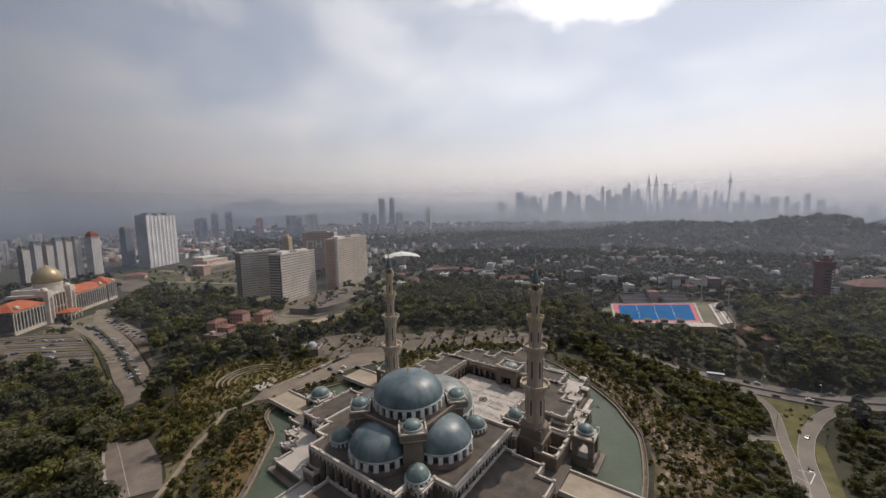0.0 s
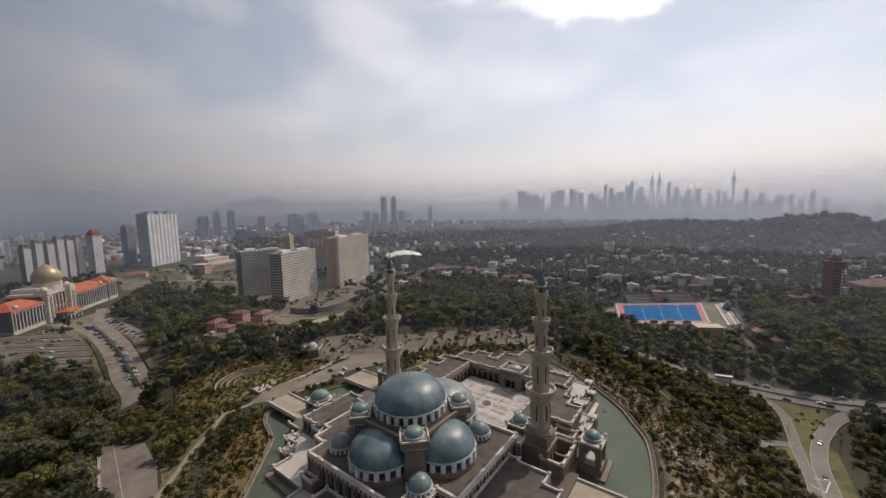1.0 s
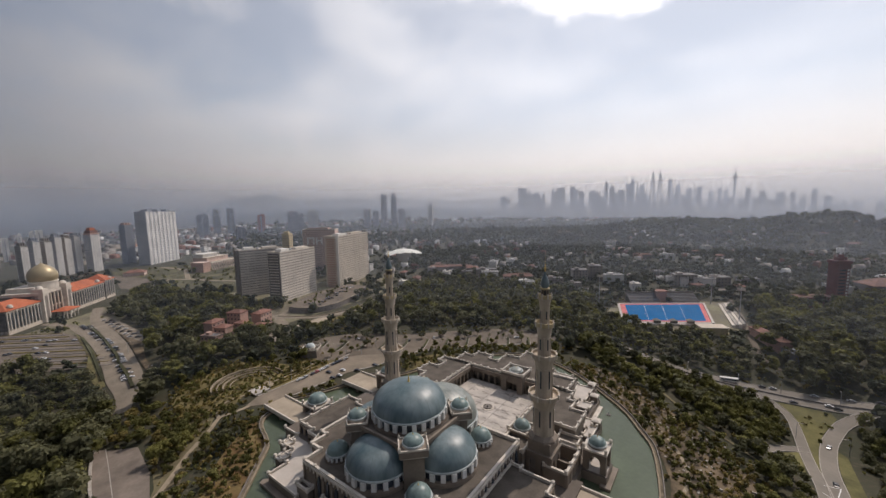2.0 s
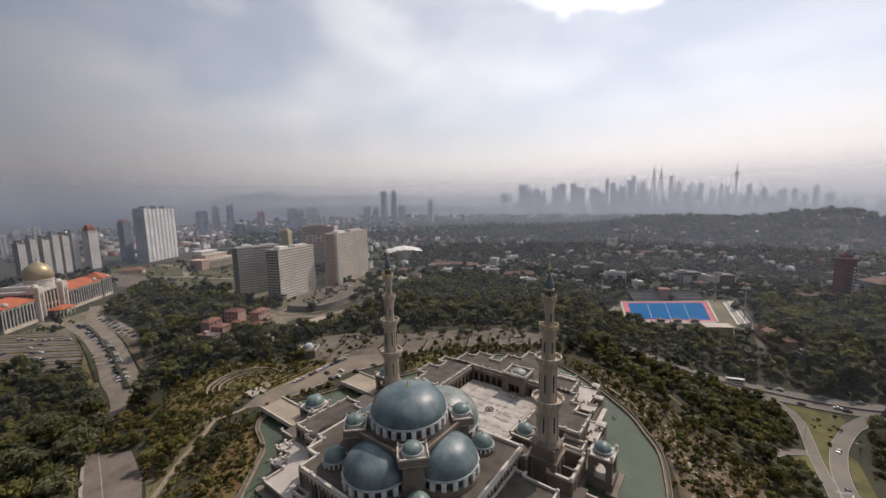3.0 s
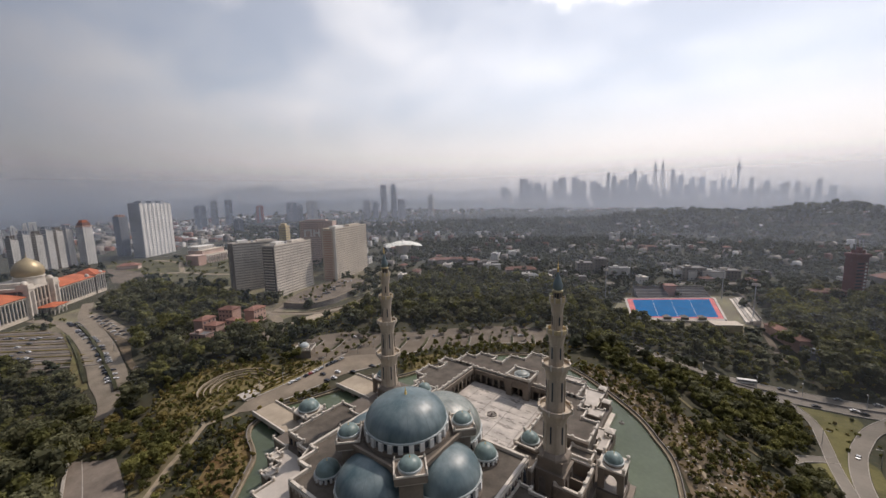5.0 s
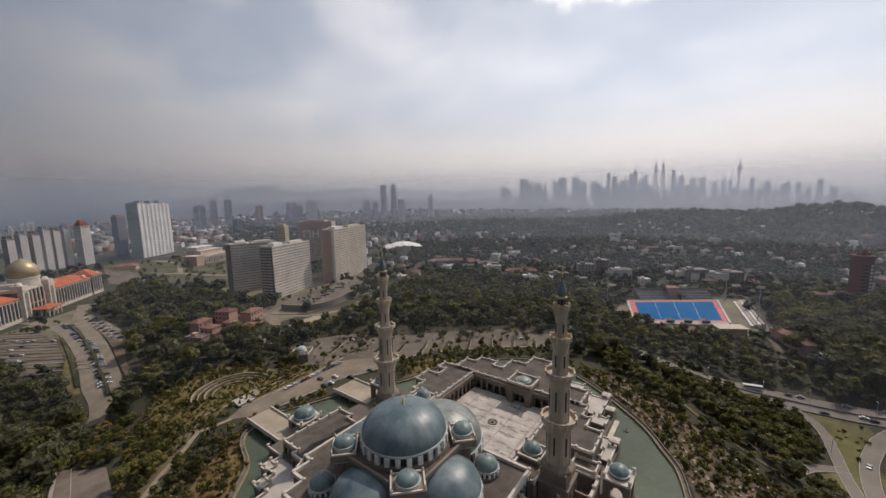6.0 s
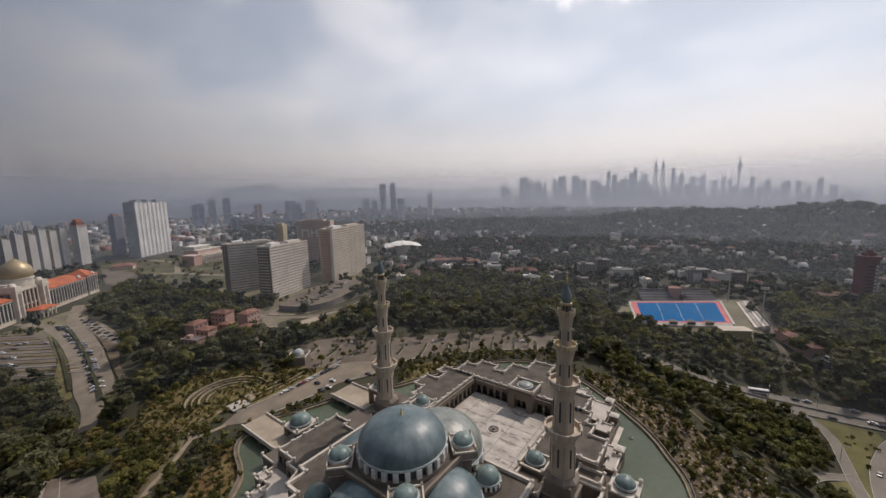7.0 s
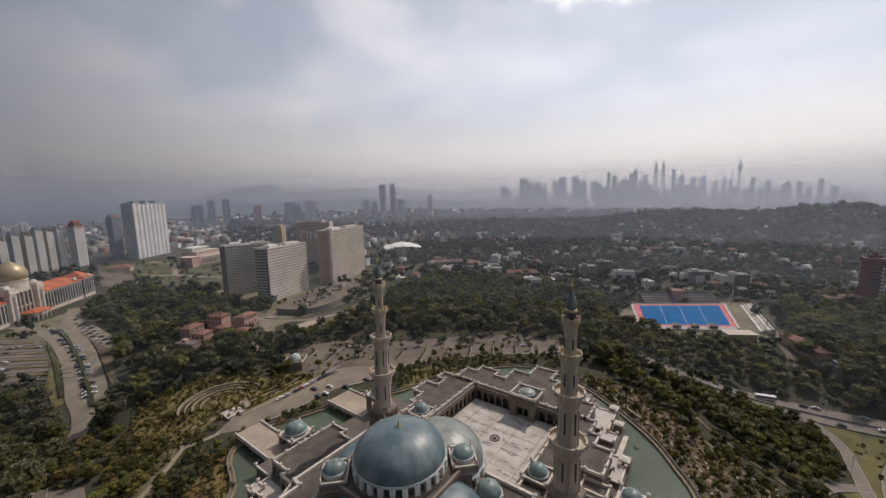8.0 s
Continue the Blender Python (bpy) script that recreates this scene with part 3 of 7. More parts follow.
for a, b in (((39.4, 245.1), (45.7, 248)), ((45.7, 248), (41.3, 231)), ((37, 235), (41.3, 231))):
    part("lane_marking", ribbon([Vector(a), Vector(a).lerp(Vector(b), 0.5), Vector(b)], 0.35, 0.66), M_LINE, bpy.data.objects["loop_road"])
sheet("lawn", [(29.8, 335.5), (42.8, 338.8), (57.8, 340), (59.8, 335), (51.3, 316), (47.3, 303), (44.1, 286), (41.8, 266), (41, 256), (40.8, 275), (40.8, 300), (39.8, 318), (35.8, 329)], 0.4, M_GRASS, "dry green lawn between the slip roads", "lawn")
sheet("lawn", [(25.8, 268), (35.2, 279.5), (35.4, 264), (34.3, 250)], 0.4, M_GRASS, "small dry lawn by the slip road", "lawn")
sheet("lawn", [(53.3, 298), (49.8, 270), (48, 245), (46.3, 215), (50.8, 215), (53.8, 240), (55.8, 270), (56.8, 292)], 0.4, M_GRASS, "strip of dry lawn beside the loop road", "lawn")
sheet("lawn", [(-186, 200), (-200, 222), (-188, 240), (-172, 246), (-166, 240), (-176, 216)], 0.4, M_LAWN, "dry lawn outside the lake", "lawn")
sheet("planting_bed", [(-181, 93), (-192, 104), (-208, 108), (-218, 104), (-204, 84), (-180, 60), (-160, 46), (-152, 58), (-166, 78)], 0.3, M_SOIL, "orange-brown planted slope beside the lake", "garden bed")
sheet("planting_bed", [(-14, 150), (-18, 190), (-24, 208), (-38, 230), (-60, 253), (-92, 280), (-70, 292), (-30, 268), (0, 240), (14, 215), (4, 170)], 0.25, M_BRUSH, "brown planted slope with scattered trees", "garden bed")
sheet("planting_bed", [(-244, 104), (-262, 84), (-296, 88), (-318, 108), (-316, 136), (-292, 152), (-270, 160), (-258, 150), (-259, 125)], 0.25, M_LAWN, "garden slope round the stepped arcs", "garden bed")
sheet("planting_bed", [(-246, 96), (-268, 78), (-258, 68), (-230, 60), (-205, 54), (-186, 44), (-172, 28), (-158, 34), (-196, 60), (-226, 84)], 0.22, M_DUST, "dusty trodden earth between car park and path", "garden bed")
road("garden_path", [(-236, 112), (-238, 102), (-240, 96), (-232, 88), (-225, 79), (-219, 72), (-211, 65), (-200, 55), (-186, 40)], 2.6, M_PATH, "pale winding garden path", lift=0.5, lines=False, kerbs=False, category="path")
road("garden_path", [(-262, 90), (-253, 97), (-240, 96)], 1.8, M_PATH, "narrow branch of the garden path", lift=0.5, lines=False, kerbs=False, category="path")
road("garden_path", [(-253, 97), (-255, 112), (-246, 124)], 1.8, M_PATH, "narrow garden path", lift=0.5, lines=False, kerbs=False, category="path")
road("garden_lane", LANE, 2.0, M_DUST, "dusty service lane through the planted slope", lift=0.45, lines=False, kerbs=False)
road("shore_walk", [(-14, 176), (-12, 200), (-22, 226), (-42, 248), (-66, 266), (-95, 284)], 1.6, M_PATH, "narrow walk through the planted slope", lift=0.45, lines=False, kerbs=False, category="path")

# stepped arcs of the garden amphitheatre
amph = thing("garden_amphitheatre", pose(-267, 127, 0), "curved stone steps of a garden amphitheatre", "amphitheatre")
for r, w, h in ((22.5, 0.9, 1.2), (19.4, 0.5, 0.8), (15.6, 0.8, 0.7), (11.5, 0.5, 0.45)):
    part("stone_tier", lathe([(r, -0.4), (r, h), (r + w, h), (r + w, -0.4), (r, -0.4)], 40, a0=75, turn=185), M_PATH, amph)
part("stage_slab", box(13, 22.5, -7, 3, -0.3, 0.5), M_TERRACE, amph, "flat pale stage slab")
part("stage_slab", box(10, 20, 4.5, 9, -0.3, 0.42), M_PATH, amph, "flat pale stage slab")

sheet("planting_bed", [(-243.6, 122), (-258, 124), (-260, 150), (-276, 172), (-262, 186), (-248, 192), (-244.2, 172), (-242.8, 150)], 0.24, M_LAWN, "formal garden strip beside the avenue", "garden bed")
for x, y0, y1 in ((-247, 132, 168), (-251.5, 136, 172), (-256, 142, 176)):
    tagged(part("hedge", ribbon(curve_points([(x, y0), (x + 0.4, (y0 + y1) / 2), (x - 1.5, y1)]), 1.3, 1.0, 1.0), M_LEAF_YELLOW), "low clipped hedge in the formal garden strip", "hedge", group="formal hedges")
for x, y0, y1 in ((-249.3, 130, 170), (-253.8, 138, 174)):
    tagged(part("garden_walk", ribbon(curve_points([(x, y0), (x + 0.4, (y0 + y1) / 2), (x - 1.5, y1)]), 1.4, 0.42), M_PATH), "narrow pale walk between hedges", "path", kind="structure")
sheet("cut_slope", [(-524, 78), (-494, 80), (-446, 78.5), (-406, 74), (-370, 70), (-368, 65), (-408, 66), (-440, 73)], 0.9, M_CUT, "orange-brown cut slope between the drives", "slope")
sheet("upper_car_park", [(-585, 103), (-566, 116), (-468, 119), (-436, 111), (-472, 105), (-529, 103)], 0.4, M_PALEROAD, "pale upper car park above the sloping road", "car park")
sheet("cut_slope", [(-529, 103), (-472, 105), (-436, 110), (-387, 100), (-350, 97), (-354, 93), (-398, 97), (-446, 102.5), (-500, 105)], 0.9, M_BRUSH, "brown bushy cut slope above the road", "slope")
for line, z in (([(-404, 226), (-384, 237), (-364, 254), (-358, 278), (-358, 304), (-368, 346)], 1.2), ([(-350, 214), (-340, 236), (-345, 262), (-345, 300), (-356, 346)], 1.0)):
    tagged(part("low_wall", ribbon(curve_points(line), 1.1, z, z + 0.6), M_PATH), "low pale wall along the curved access road", "wall", kind="structure")
sheet("verge", [(-352, 214), (-342, 240), (-346, 268), (-347, 300), (-356, 340), (-350, 340), (-340, 300), (-337, 262), (-332, 224)], 0.34, M_LAWN, "dry grass verge beside the access road", "verge")
sheet("sandy_yard", [(-357, 221), (-346, 211), (-331, 215), (-335, 232), (-346, 262), (-358, 248)], 0.4, M_BRIDGE, "pale sandy yard beside the access road", "yard")
sheet("lower_car_park", [(-343, 180), (-354, 190), (-361, 209), (-351, 214), (-330, 188), (-326, 177)], 0.44, M_PALEROAD, "small pale car park among bushes", "car park")
TERRACE_TOP = [(-408, 243), (-392, 249), (-379, 260), (-375, 278), (-379, 298), (-395, 336), (-420, 372), (-452, 368), (-450, 320), (-434, 276)]
deck = tagged(part("raised_terrace", prism(TERRACE_TOP, -1.0, 6.6), M_ASPHALT), "raised asphalt parking terrace below the apartment slabs", "terrace", kind="structure")
retain = tagged(part("retaining_wall", ribbon(curve_points([(-408.5, 242.5), (-392, 248.5), (-378.5, 259.5), (-374.5, 278), (-378.5, 298.5), (-394.5, 336.5), (-419.5, 372.5)]), 0.8, 6.7, 7.5), M_SHADE), "dark curved retaining wall below the apartment slabs", "retaining wall", kind="structure")
part("coping", ribbon(curve_points([(-408.5, 242.5), (-392, 248.5), (-378.5, 259.5), (-374.5, 278), (-378.5, 298.5), (-394.5, 336.5), (-419.5, 372.5)]), 1.2, 7.0, 0.3), M_PATH, retain)

lot = bpy.data.objects["car_park"]
for k in range(11):
    a = Vector((-286 + k * 14.5, 206 + k * 11.0))
    part("planted_island", ribbon(curve_points([tuple(a), tuple(a + Vector((5, -9))), tuple(a + Vector((9, -19)))]), 1.8, 1.5, 1.2), M_LEAF_DARK, lot, "clipped hedge on a planted island")
    part("island_kerb", ribbon(curve_points([tuple(a + Vector((-0.6, 1.2))), tuple(a + Vector((5, -9))), tuple(a + Vector((9.6, -20.2)))]), 2.6, 0.6, 0.3), M_KERB, lot)
for a, b in (((-346, 80.5), (-400, 85)), ((-402, 85.2), (-440, 89)), ((-442, 89), (-540, 92)), ((-380, 70.5), (-500, 79.5))):
    part("roadside_hedge", ribbon(curve_points([a, ((a[0] + b[0]) / 2, (a[1] + b[1]) / 2 + 1), b]), 2.2, 2.0, 2.0), M_LEAF_DARK, bpy.data.objects["road_to_government_hill"], "dark clipped hedge")

# parking bay lines of the terraced car park
for k in range(14):
    a = Vector((-588 + k * 10.2, 25 + k * 0.9))
    part("planted_strip", ribbon(curve_points([tuple(a), tuple(a + Vector((26, 24))), tuple(a + Vector((50, 46)))]), 1.0 + 0.5 * (k % 3), 0.7, 0.7), M_SHADE if k % 2 else M_LEAF_YELLOW, bpy.data.objects["terraced_car_park"])
# kerbs of the avenue
for line in ([(-243.4, 121), (-242.4, 136), (-242.4, 150), (-244, 172), (-247.4, 200)], [(-226, 130), (-223.5, 138), (-221.5, 158)], [(-220.5, 180), (-212, 196), (-207.5, 224), (-195, 246), (-165, 278), (-133, 303), (-116, 322)]):
    part("kerb", ribbon(curve_points(line), 0.9, 0.6, 0.4), M_KERB, bpy.data.objects["avenue"])

# far ridge, and see-through sheets added in place of hazy air
ridge_bm = bmesh.new()
prev = None
for k in range(0, 161):
    az = -115 + k * 1.0
    h = 165 + 205 * math.exp(-((az + 64) / 7) ** 2) + 105 * math.exp(-((az + 36) / 15) ** 2) + 120 * math.exp(-((az + 48) / 9) ** 2) + 50 * math.exp(-((az - 5) / 12) ** 2)
    h *= 0.70 + 0.22 * noise.noise(Vector((az * 0.11, 3.7, 0))) + 0.12 * noise.noise(Vector((az * 0.4, 9.1, 0)))
    s, c = math.sin(radians(az)), math.cos(radians(az))
    row = [ridge_bm.verts.new((s * r, c * r, z)) for r, z in ((4550, -20), (4640, h * 0.55), (4740, h), (4850, h * 0.6))]
    if prev:
        for i in range(3):
            ridge_bm.faces.new((prev[i], row[i], row[i + 1], prev[i + 1]))
    prev = row
tagged(part("backdrop_hills", ridge_bm, M_LEAF_DARK, round_off=True), "distant wooded mountain ridge in haze", "mountains", kind="structure")
for r, amount in HAZE:
    shell = lathe([(r, -60), (r, 60), (r, 200), (r, 360), (r, 530)], 72, a0=50, turn=175)
    tagged(part("haze_backdrop", shell, haze_material(amount)), "pale veil of hazy air over the distance", "haze", kind="structure")

# ---------------------------------------------------------------- the mosque
X0, Y0 = -110.7, 123.5


def W(x, y):
    """World place to mosque place."""
    return x - X0, y - Y0


mosque = thing("mosque", pose(X0, Y0, 0), "cream stone mosque with blue-green domes beside a lake", "mosque")
ISLAND = [(-188, 108), (-176, 108), (-176, 100), (-168, 100), (-168, 93), (-161, 93), (-161, 84), (-138.5, 84), (-138.5, 56), (-80, 56), (-80, 70), (-60, 70), (-60, 92), (-42, 92),
          (-42, 130), (-47, 130), (-47, 159), (-50, 159), (-50, 167), (-39.6, 167), (-39.6, 178), (-46, 178), (-46, 181), (-51, 181), (-51, 207), (-58.5, 207), (-58.5, 233), (-63.5, 233), (-63.5, 246), (-78, 246), (-78, 254), (-96, 254), (-96, 262), (-124, 262), (-124, 250), (-142, 250),
          (-142, 238), (-156, 238), (-156, 222), (-166, 222), (-166, 186), (-178, 186), (-178, 160), (-182, 160), (-182, 142), (-188, 142)]
ISLAND_RIM = [(-188, 108), (-176, 108), (-176, 100), (-168, 100), (-168, 93), (-161, 93), (-161, 84), (-138.5, 84), (-138.5, 56)]
podium = part("podium", prism([W(*p) for p in ISLAND], -2.5, 3.6), M_STONE, mosque, "pale stone podium rising from the lake")
part("podium_paving", prism([W(*p) for p in ISLAND], 3.6, 3.9), M_PODIUM, mosque, "brown podium paving")


def parapet(points, z, parent, height=1.3, thick=0.7, posts=True, every=8.0, mat=None):
    """A low wall round a roof, with capped posts at its corners."""
    part("parapet", ring_wall(points, z, z + height, thick), mat or M_TRIM, parent)
    if posts:
        for i, p in enumerate(points):
            q = points[(i + 1) % len(points)]
            d = math.dist(p, q)
            for k in range(max(1, int(d / every))):
                t = k / max(1, int(d / every))
                piece("parapet_post", POST, parent, pose(p[0] + (q[0] - p[0]) * t, p[1] + (q[1] - p[1]) * t, z))


POST = mesh_of("parapet_post", lathe([(0.62, 0), (0.62, 1.4), (0.8, 1.5), (0.8, 1.75), (0.4, 2.05), (0, 2.2)], 8, a0=22.5), M_TRIM)


def block(name, points, z0, z1, parent, wall=M_STONE, roof=M_ROOF, rim=True, every=8.0, height=1.3, arches=0.0, thick=0.7):
    """A flat-roofed block: walls, roof screed and parapet."""
    part(name, prism(points, z0, z1), wall, parent)
    inner = [Vector(p) for p in points]
    c = sum(inner, Vector((0, 0))) / len(inner)
    part("flat_roof", prism([tuple(c + (p - c) * 0.985) for p in inner], z1, z1 + 0.12), roof, parent)
    if rim:
        parapet(points, z1, parent, every=every, height=height, thick=thick)
    if arches:
        facade(points, z0 + 0.3, z1 - 0.3, parent, arches)


def facade(points, z0, z1, parent, w):
    """Arched bays over dark glazing, whose colour also holds the shade in the arches, on the sides that look to the
    south and east.
    """
    area = sum(a[0] * b[1] - b[0] * a[1] for a, b in zip(points, points[1:] + points[:1]))
    ring = points if area > 0 else points[::-1]
    for p, q in zip(ring, ring[1:] + ring[:1]):
        p, q = Vector(p), Vector(q)
        d = q - p
        if d.length < 3.5 or (d.y < -0.1 * d.length and abs(d.x) < abs(d.y)) or d.x < -0.5 * d.length:
            continue
        d.normalize()
        out = Vector((d.y, -d.x))
        a, b = p + out * 0.12, q + out * 0.12
        part("glazing", prism([tuple(p), tuple(q), tuple(b), tuple(a)], z0, z1 - 0.4), M_GLASS, parent)
        arcade(p + out * 0.75, q + out * 0.75, z0, z1 - z0, w, parent, pier=0.7, deep=0.6)


def rect(x0, x1, y0, y1):
    return [W(x0, y0), W(x1, y0), W(x1, y1), W(x0, y1)]


# balustrade along the garden shore of the podium
for a, b in zip(ISLAND_RIM, ISLAND_RIM[1:]):
    (x0, y0), (x1, y1) = W(*a), W(*b)
    part("balustrade", box(min(x0, x1) - 0.3, max(x0, x1) + 0.3, min(y0, y1) - 0.3, max(y0, y1) + 0.3, 3.9, 5.0), M_TRIM, mosque)
    piece("parapet_post", POST, mosque, pose(x0, y0, 3.9))

# prayer hall with stepped corners
HALL = [(-145, 96), (-138, 96), (-138, 88), (-131, 88), (-90, 88), (-88, 88), (-88, 95), (-81.5, 95), (-81.5, 103), (-72, 103), (-72, 149), (-149, 149), (-149, 104), (-145, 104)]
block("hall_wall", [W(*p) for p in HALL], 3.6, 17.6, mosque, height=1.5, every=60.0, thick=1.1)


def bay_mesh(w, h, pier, spring, deep, mat, name):
    """One bay of an arcade: two half piers and a pointed arch."""
    pts = [(-w / 2, 0), (-w / 2 + pier, 0), (-w / 2 + pier, spring)]
    half = w / 2 - pier
    for k in range(1, 8):
        a = math.pi * k / 8
        pts.append((-half * math.cos(a), spring + half * 1.15 * math.sin(a) ** 0.85))
    pts += [(w / 2 - pier, spring), (w / 2 - pier, 0), (w / 2, 0), (w / 2, h), (-w / 2, h)]
    bm = bmesh.new()
    lo, hi = [bm.verts.new((x, 0, z)) for x, z in pts], [bm.verts.new((x, deep, z)) for x, z in pts]
    bm.faces.new(lo), bm.faces.new(hi)
    for i in range(len(pts)):
        j = (i + 1) % len(pts)
        bm.faces.new((lo[i], lo[j], hi[j], hi[i]))
    return mesh_of(name, bm, mat)


def arcade(p, q, z, h, w, parent, pier=0.55, deep=0.9, name="arch_bay", face=1):
    """Bays of arches from p to q, their backs to the left of that line."""
    p, q = Vector(p), Vector(q)
    n = max(1, round((q - p).length / w))
    w = (q - p).length / n
    me = bay_mesh(w, h, pier, h * 0.52, deep, M_STONE, name)
    a = math.degrees(math.atan2(q.y - p.y, q.x - p.x))
    for k in range(n):
        c = p + (q - p) * (k + 0.5) / n
        piece(name, me, parent, pose(c.x, c.y, z, 0, 0, a))


def wall_piers(p, q, z0, z1, parent, every=5.0):
    """Shallow piers and tall dark windows along a wall, to the right of the line from p to q."""
    p, q = Vector(p), Vector(q)
    n = max(1, int((q - p).length / every))
    a = math.degrees(math.atan2(q.y - p.y, q.x - p.x))
    pier = mesh_of("wall_pier", box(-0.6, 0.6, -0.55, 0.3, 0, z1 - z0), M_STONE)
    glass = mesh_of("tall_window", lathe([(0.0, 0.0), (1.0, 0.01), (1.0, (z1 - z0) * 0.62), (0.7, (z1 - z0) * 0.74), (0, (z1 - z0) * 0.82)], 4, a0=45), M_GLASS)
    for k in range(n + 1):
        c = p + (q - p) * k / n
        piece("wall_pier", pier, parent, pose(c.x, c.y, z0, 0, 0, a))
        if k < n:
            c = p + (q - p) * (k + 0.5) / n
            piece("tall_window", glass, parent, pose(c.x, c.y, z0 + 1.0, 0, 0, a))


for a, b in (((-131, 88), (-88, 88)), ((-72, 103), (-72, 149)), ((-88, 88), (-88, 95)), ((-81.5, 95), (-81.5, 103)), ((-138, 96), (-138, 88)), ((-149, 149), (-149, 104))):
    wall_piers(W(*a), W(*b), 3.9, 17.3, mosque)

# scalloped frieze under the rim of the hall
scallop = bay_mesh(2.6, 2.3, 0.32, 0.5, 0.5, M_TRIM, "scallop")
for a, b in ((HALL[3], HALL[5]), (HALL[5], HALL[6]), (HALL[6], HALL[7]), (HALL[7], HALL[8]), (HALL[8], HALL[9]), (HALL[9], HALL[10]), (HALL[10], HALL[11]), (HALL[2], HALL[3]), (HALL[1], HALL[2]), (HALL[12], HALL[0])):
    p, q = Vector(W(*a)), Vector(W(*b))
    d = (q - p).normalized()
    n = max(1, round((q - p).length / 2.6))
    for k in range(n):
        c = p + (q - p) * (k + 0.5) / n + Vector((d.y, -d.x)) * 0.95
        piece("scallop", scallop, mosque, pose(c.x, c.y, 16.0, 0, 0, math.degrees(math.atan2(d.y, d.x))))

# central block that carries the great dome, its corners cut off
DX, DY = 2.2, -3.5
FACE, CUT = 17.6, 12.9


def cut_square(face, cut):
    return [(DX + x, DY + y) for x, y in ((-face, -cut), (-cut, -face), (cut, -face), (face, -cut), (face, cut), (cut, face), (-cut, face), (-face, cut))]


part("central_block", prism(cut_square(FACE, CUT), 17.6, 32.2), M_STONE, mosque)
part("central_cornice", ring_wall(cut_square(FACE + 0.2, CUT + 0.1), 31.6, 33.0, 0.9), M_STONE, mosque)
part("drum_plinth", lathe([(16.0, 32.3), (16.0, 33.6), (15.0, 33.6)], 64, DX, DY), M_STONE, mosque)
part("central_roof", prism(cut_square(FACE - 0.5, CUT - 0.3), 32.2, 32.4), M_ROOF, mosque)


def ribbed_dome(name, r, z, h, cx, cy, parent, ribs, windows, drum, squeeze=1.0, finial=1.0, gold=True, skin=M_DOME, small_skin=M_DOMESMALL):
    """A dome on a drum of pale pilasters and dark windows, with a moulded rim, seams and a finial."""
    dm = part(name, lathe(bulge(r, z, h, squeeze=squeeze), 64 if r > 8 else 32, cx, cy), skin if r > 8 else small_skin, parent, "blue-green panelled dome" if r > 8 else "small grey-green dome", round_off=True)
    part("rim_moulding", lathe([(r - 0.3, z - 0.55), (r + 0.3, z - 0.45), (r + 0.42, z - 0.1), (r + 0.3, z + 0.25), (r - 0.2, z + 0.3)], 64 if r > 8 else 32, cx, cy), M_DOMETRIM, dm, round_off=True)
    if ribs:
        w = 0.035 if r > 8 else 0.05
        bm = bmesh.new()
        for k in range(ribs):
            a = 2 * math.pi * k / ribs
            prev = None
            for i in range(0, 12):
                t = math.pi / 2 * i / 12
                rr, zz = r * math.cos(t) ** squeeze + 0.05, z + h * math.sin(t) + 0.03
                row = [bm.verts.new((cx + rr * math.cos(a + s * w * r / 15 / max(rr / r, 0.12)), cy + rr * math.sin(a + s * w * r / 15 / max(rr / r, 0.12)), zz)) for s in (-0.12, 0.12)]
                if prev:
                    bm.faces.new((prev[0], prev[1], row[1], row[0]))
                prev = row
        part("dome_seams", bm, M_DOMERIB, dm)
    if drum:
        part("drum", lathe([(r - 0.5, z - drum), (r - 0.5, z - 0.5)], 64 if r > 8 else 32, cx, cy), M_GLASS, dm, "dark glazed drum")
        part("drum_base", lathe([(r + 0.6, z - drum - 0.7), (r + 0.6, z - drum), (r - 0.6, z - drum)], 64 if r > 8 else 32, cx, cy), M_STONE, dm)
        me = mesh_of("pilaster", box(r - 0.6, r + 0.6, -r * math.pi / windows * 0.44, r * math.pi / windows * 0.44, z - drum, z - 0.45), M_STRIPE)
        for k in range(windows):
            piece("pilaster", me, dm, pose(cx, cy, 0, 0, 0, 360 * k / windows))
    top = z + h
    f = finial
    part("finial", lathe([(0.9 * f, top - 0.15 * f), (0.5 * f, top + 0.3 * f), (0.25 * f, top + 0.6 * f), (0.55 * f, top + 1.0 * f), (0.2 * f, top + 1.5 * f), (0.38 * f, top + 1.9 * f), (0.1 * f, top + 2.4 * f), (0, top + 4.2 * f)], 12, cx, cy),
         M_GOLD if gold else M_DOMETRIM, dm, "gilded finial", round_off=True)
    return dm


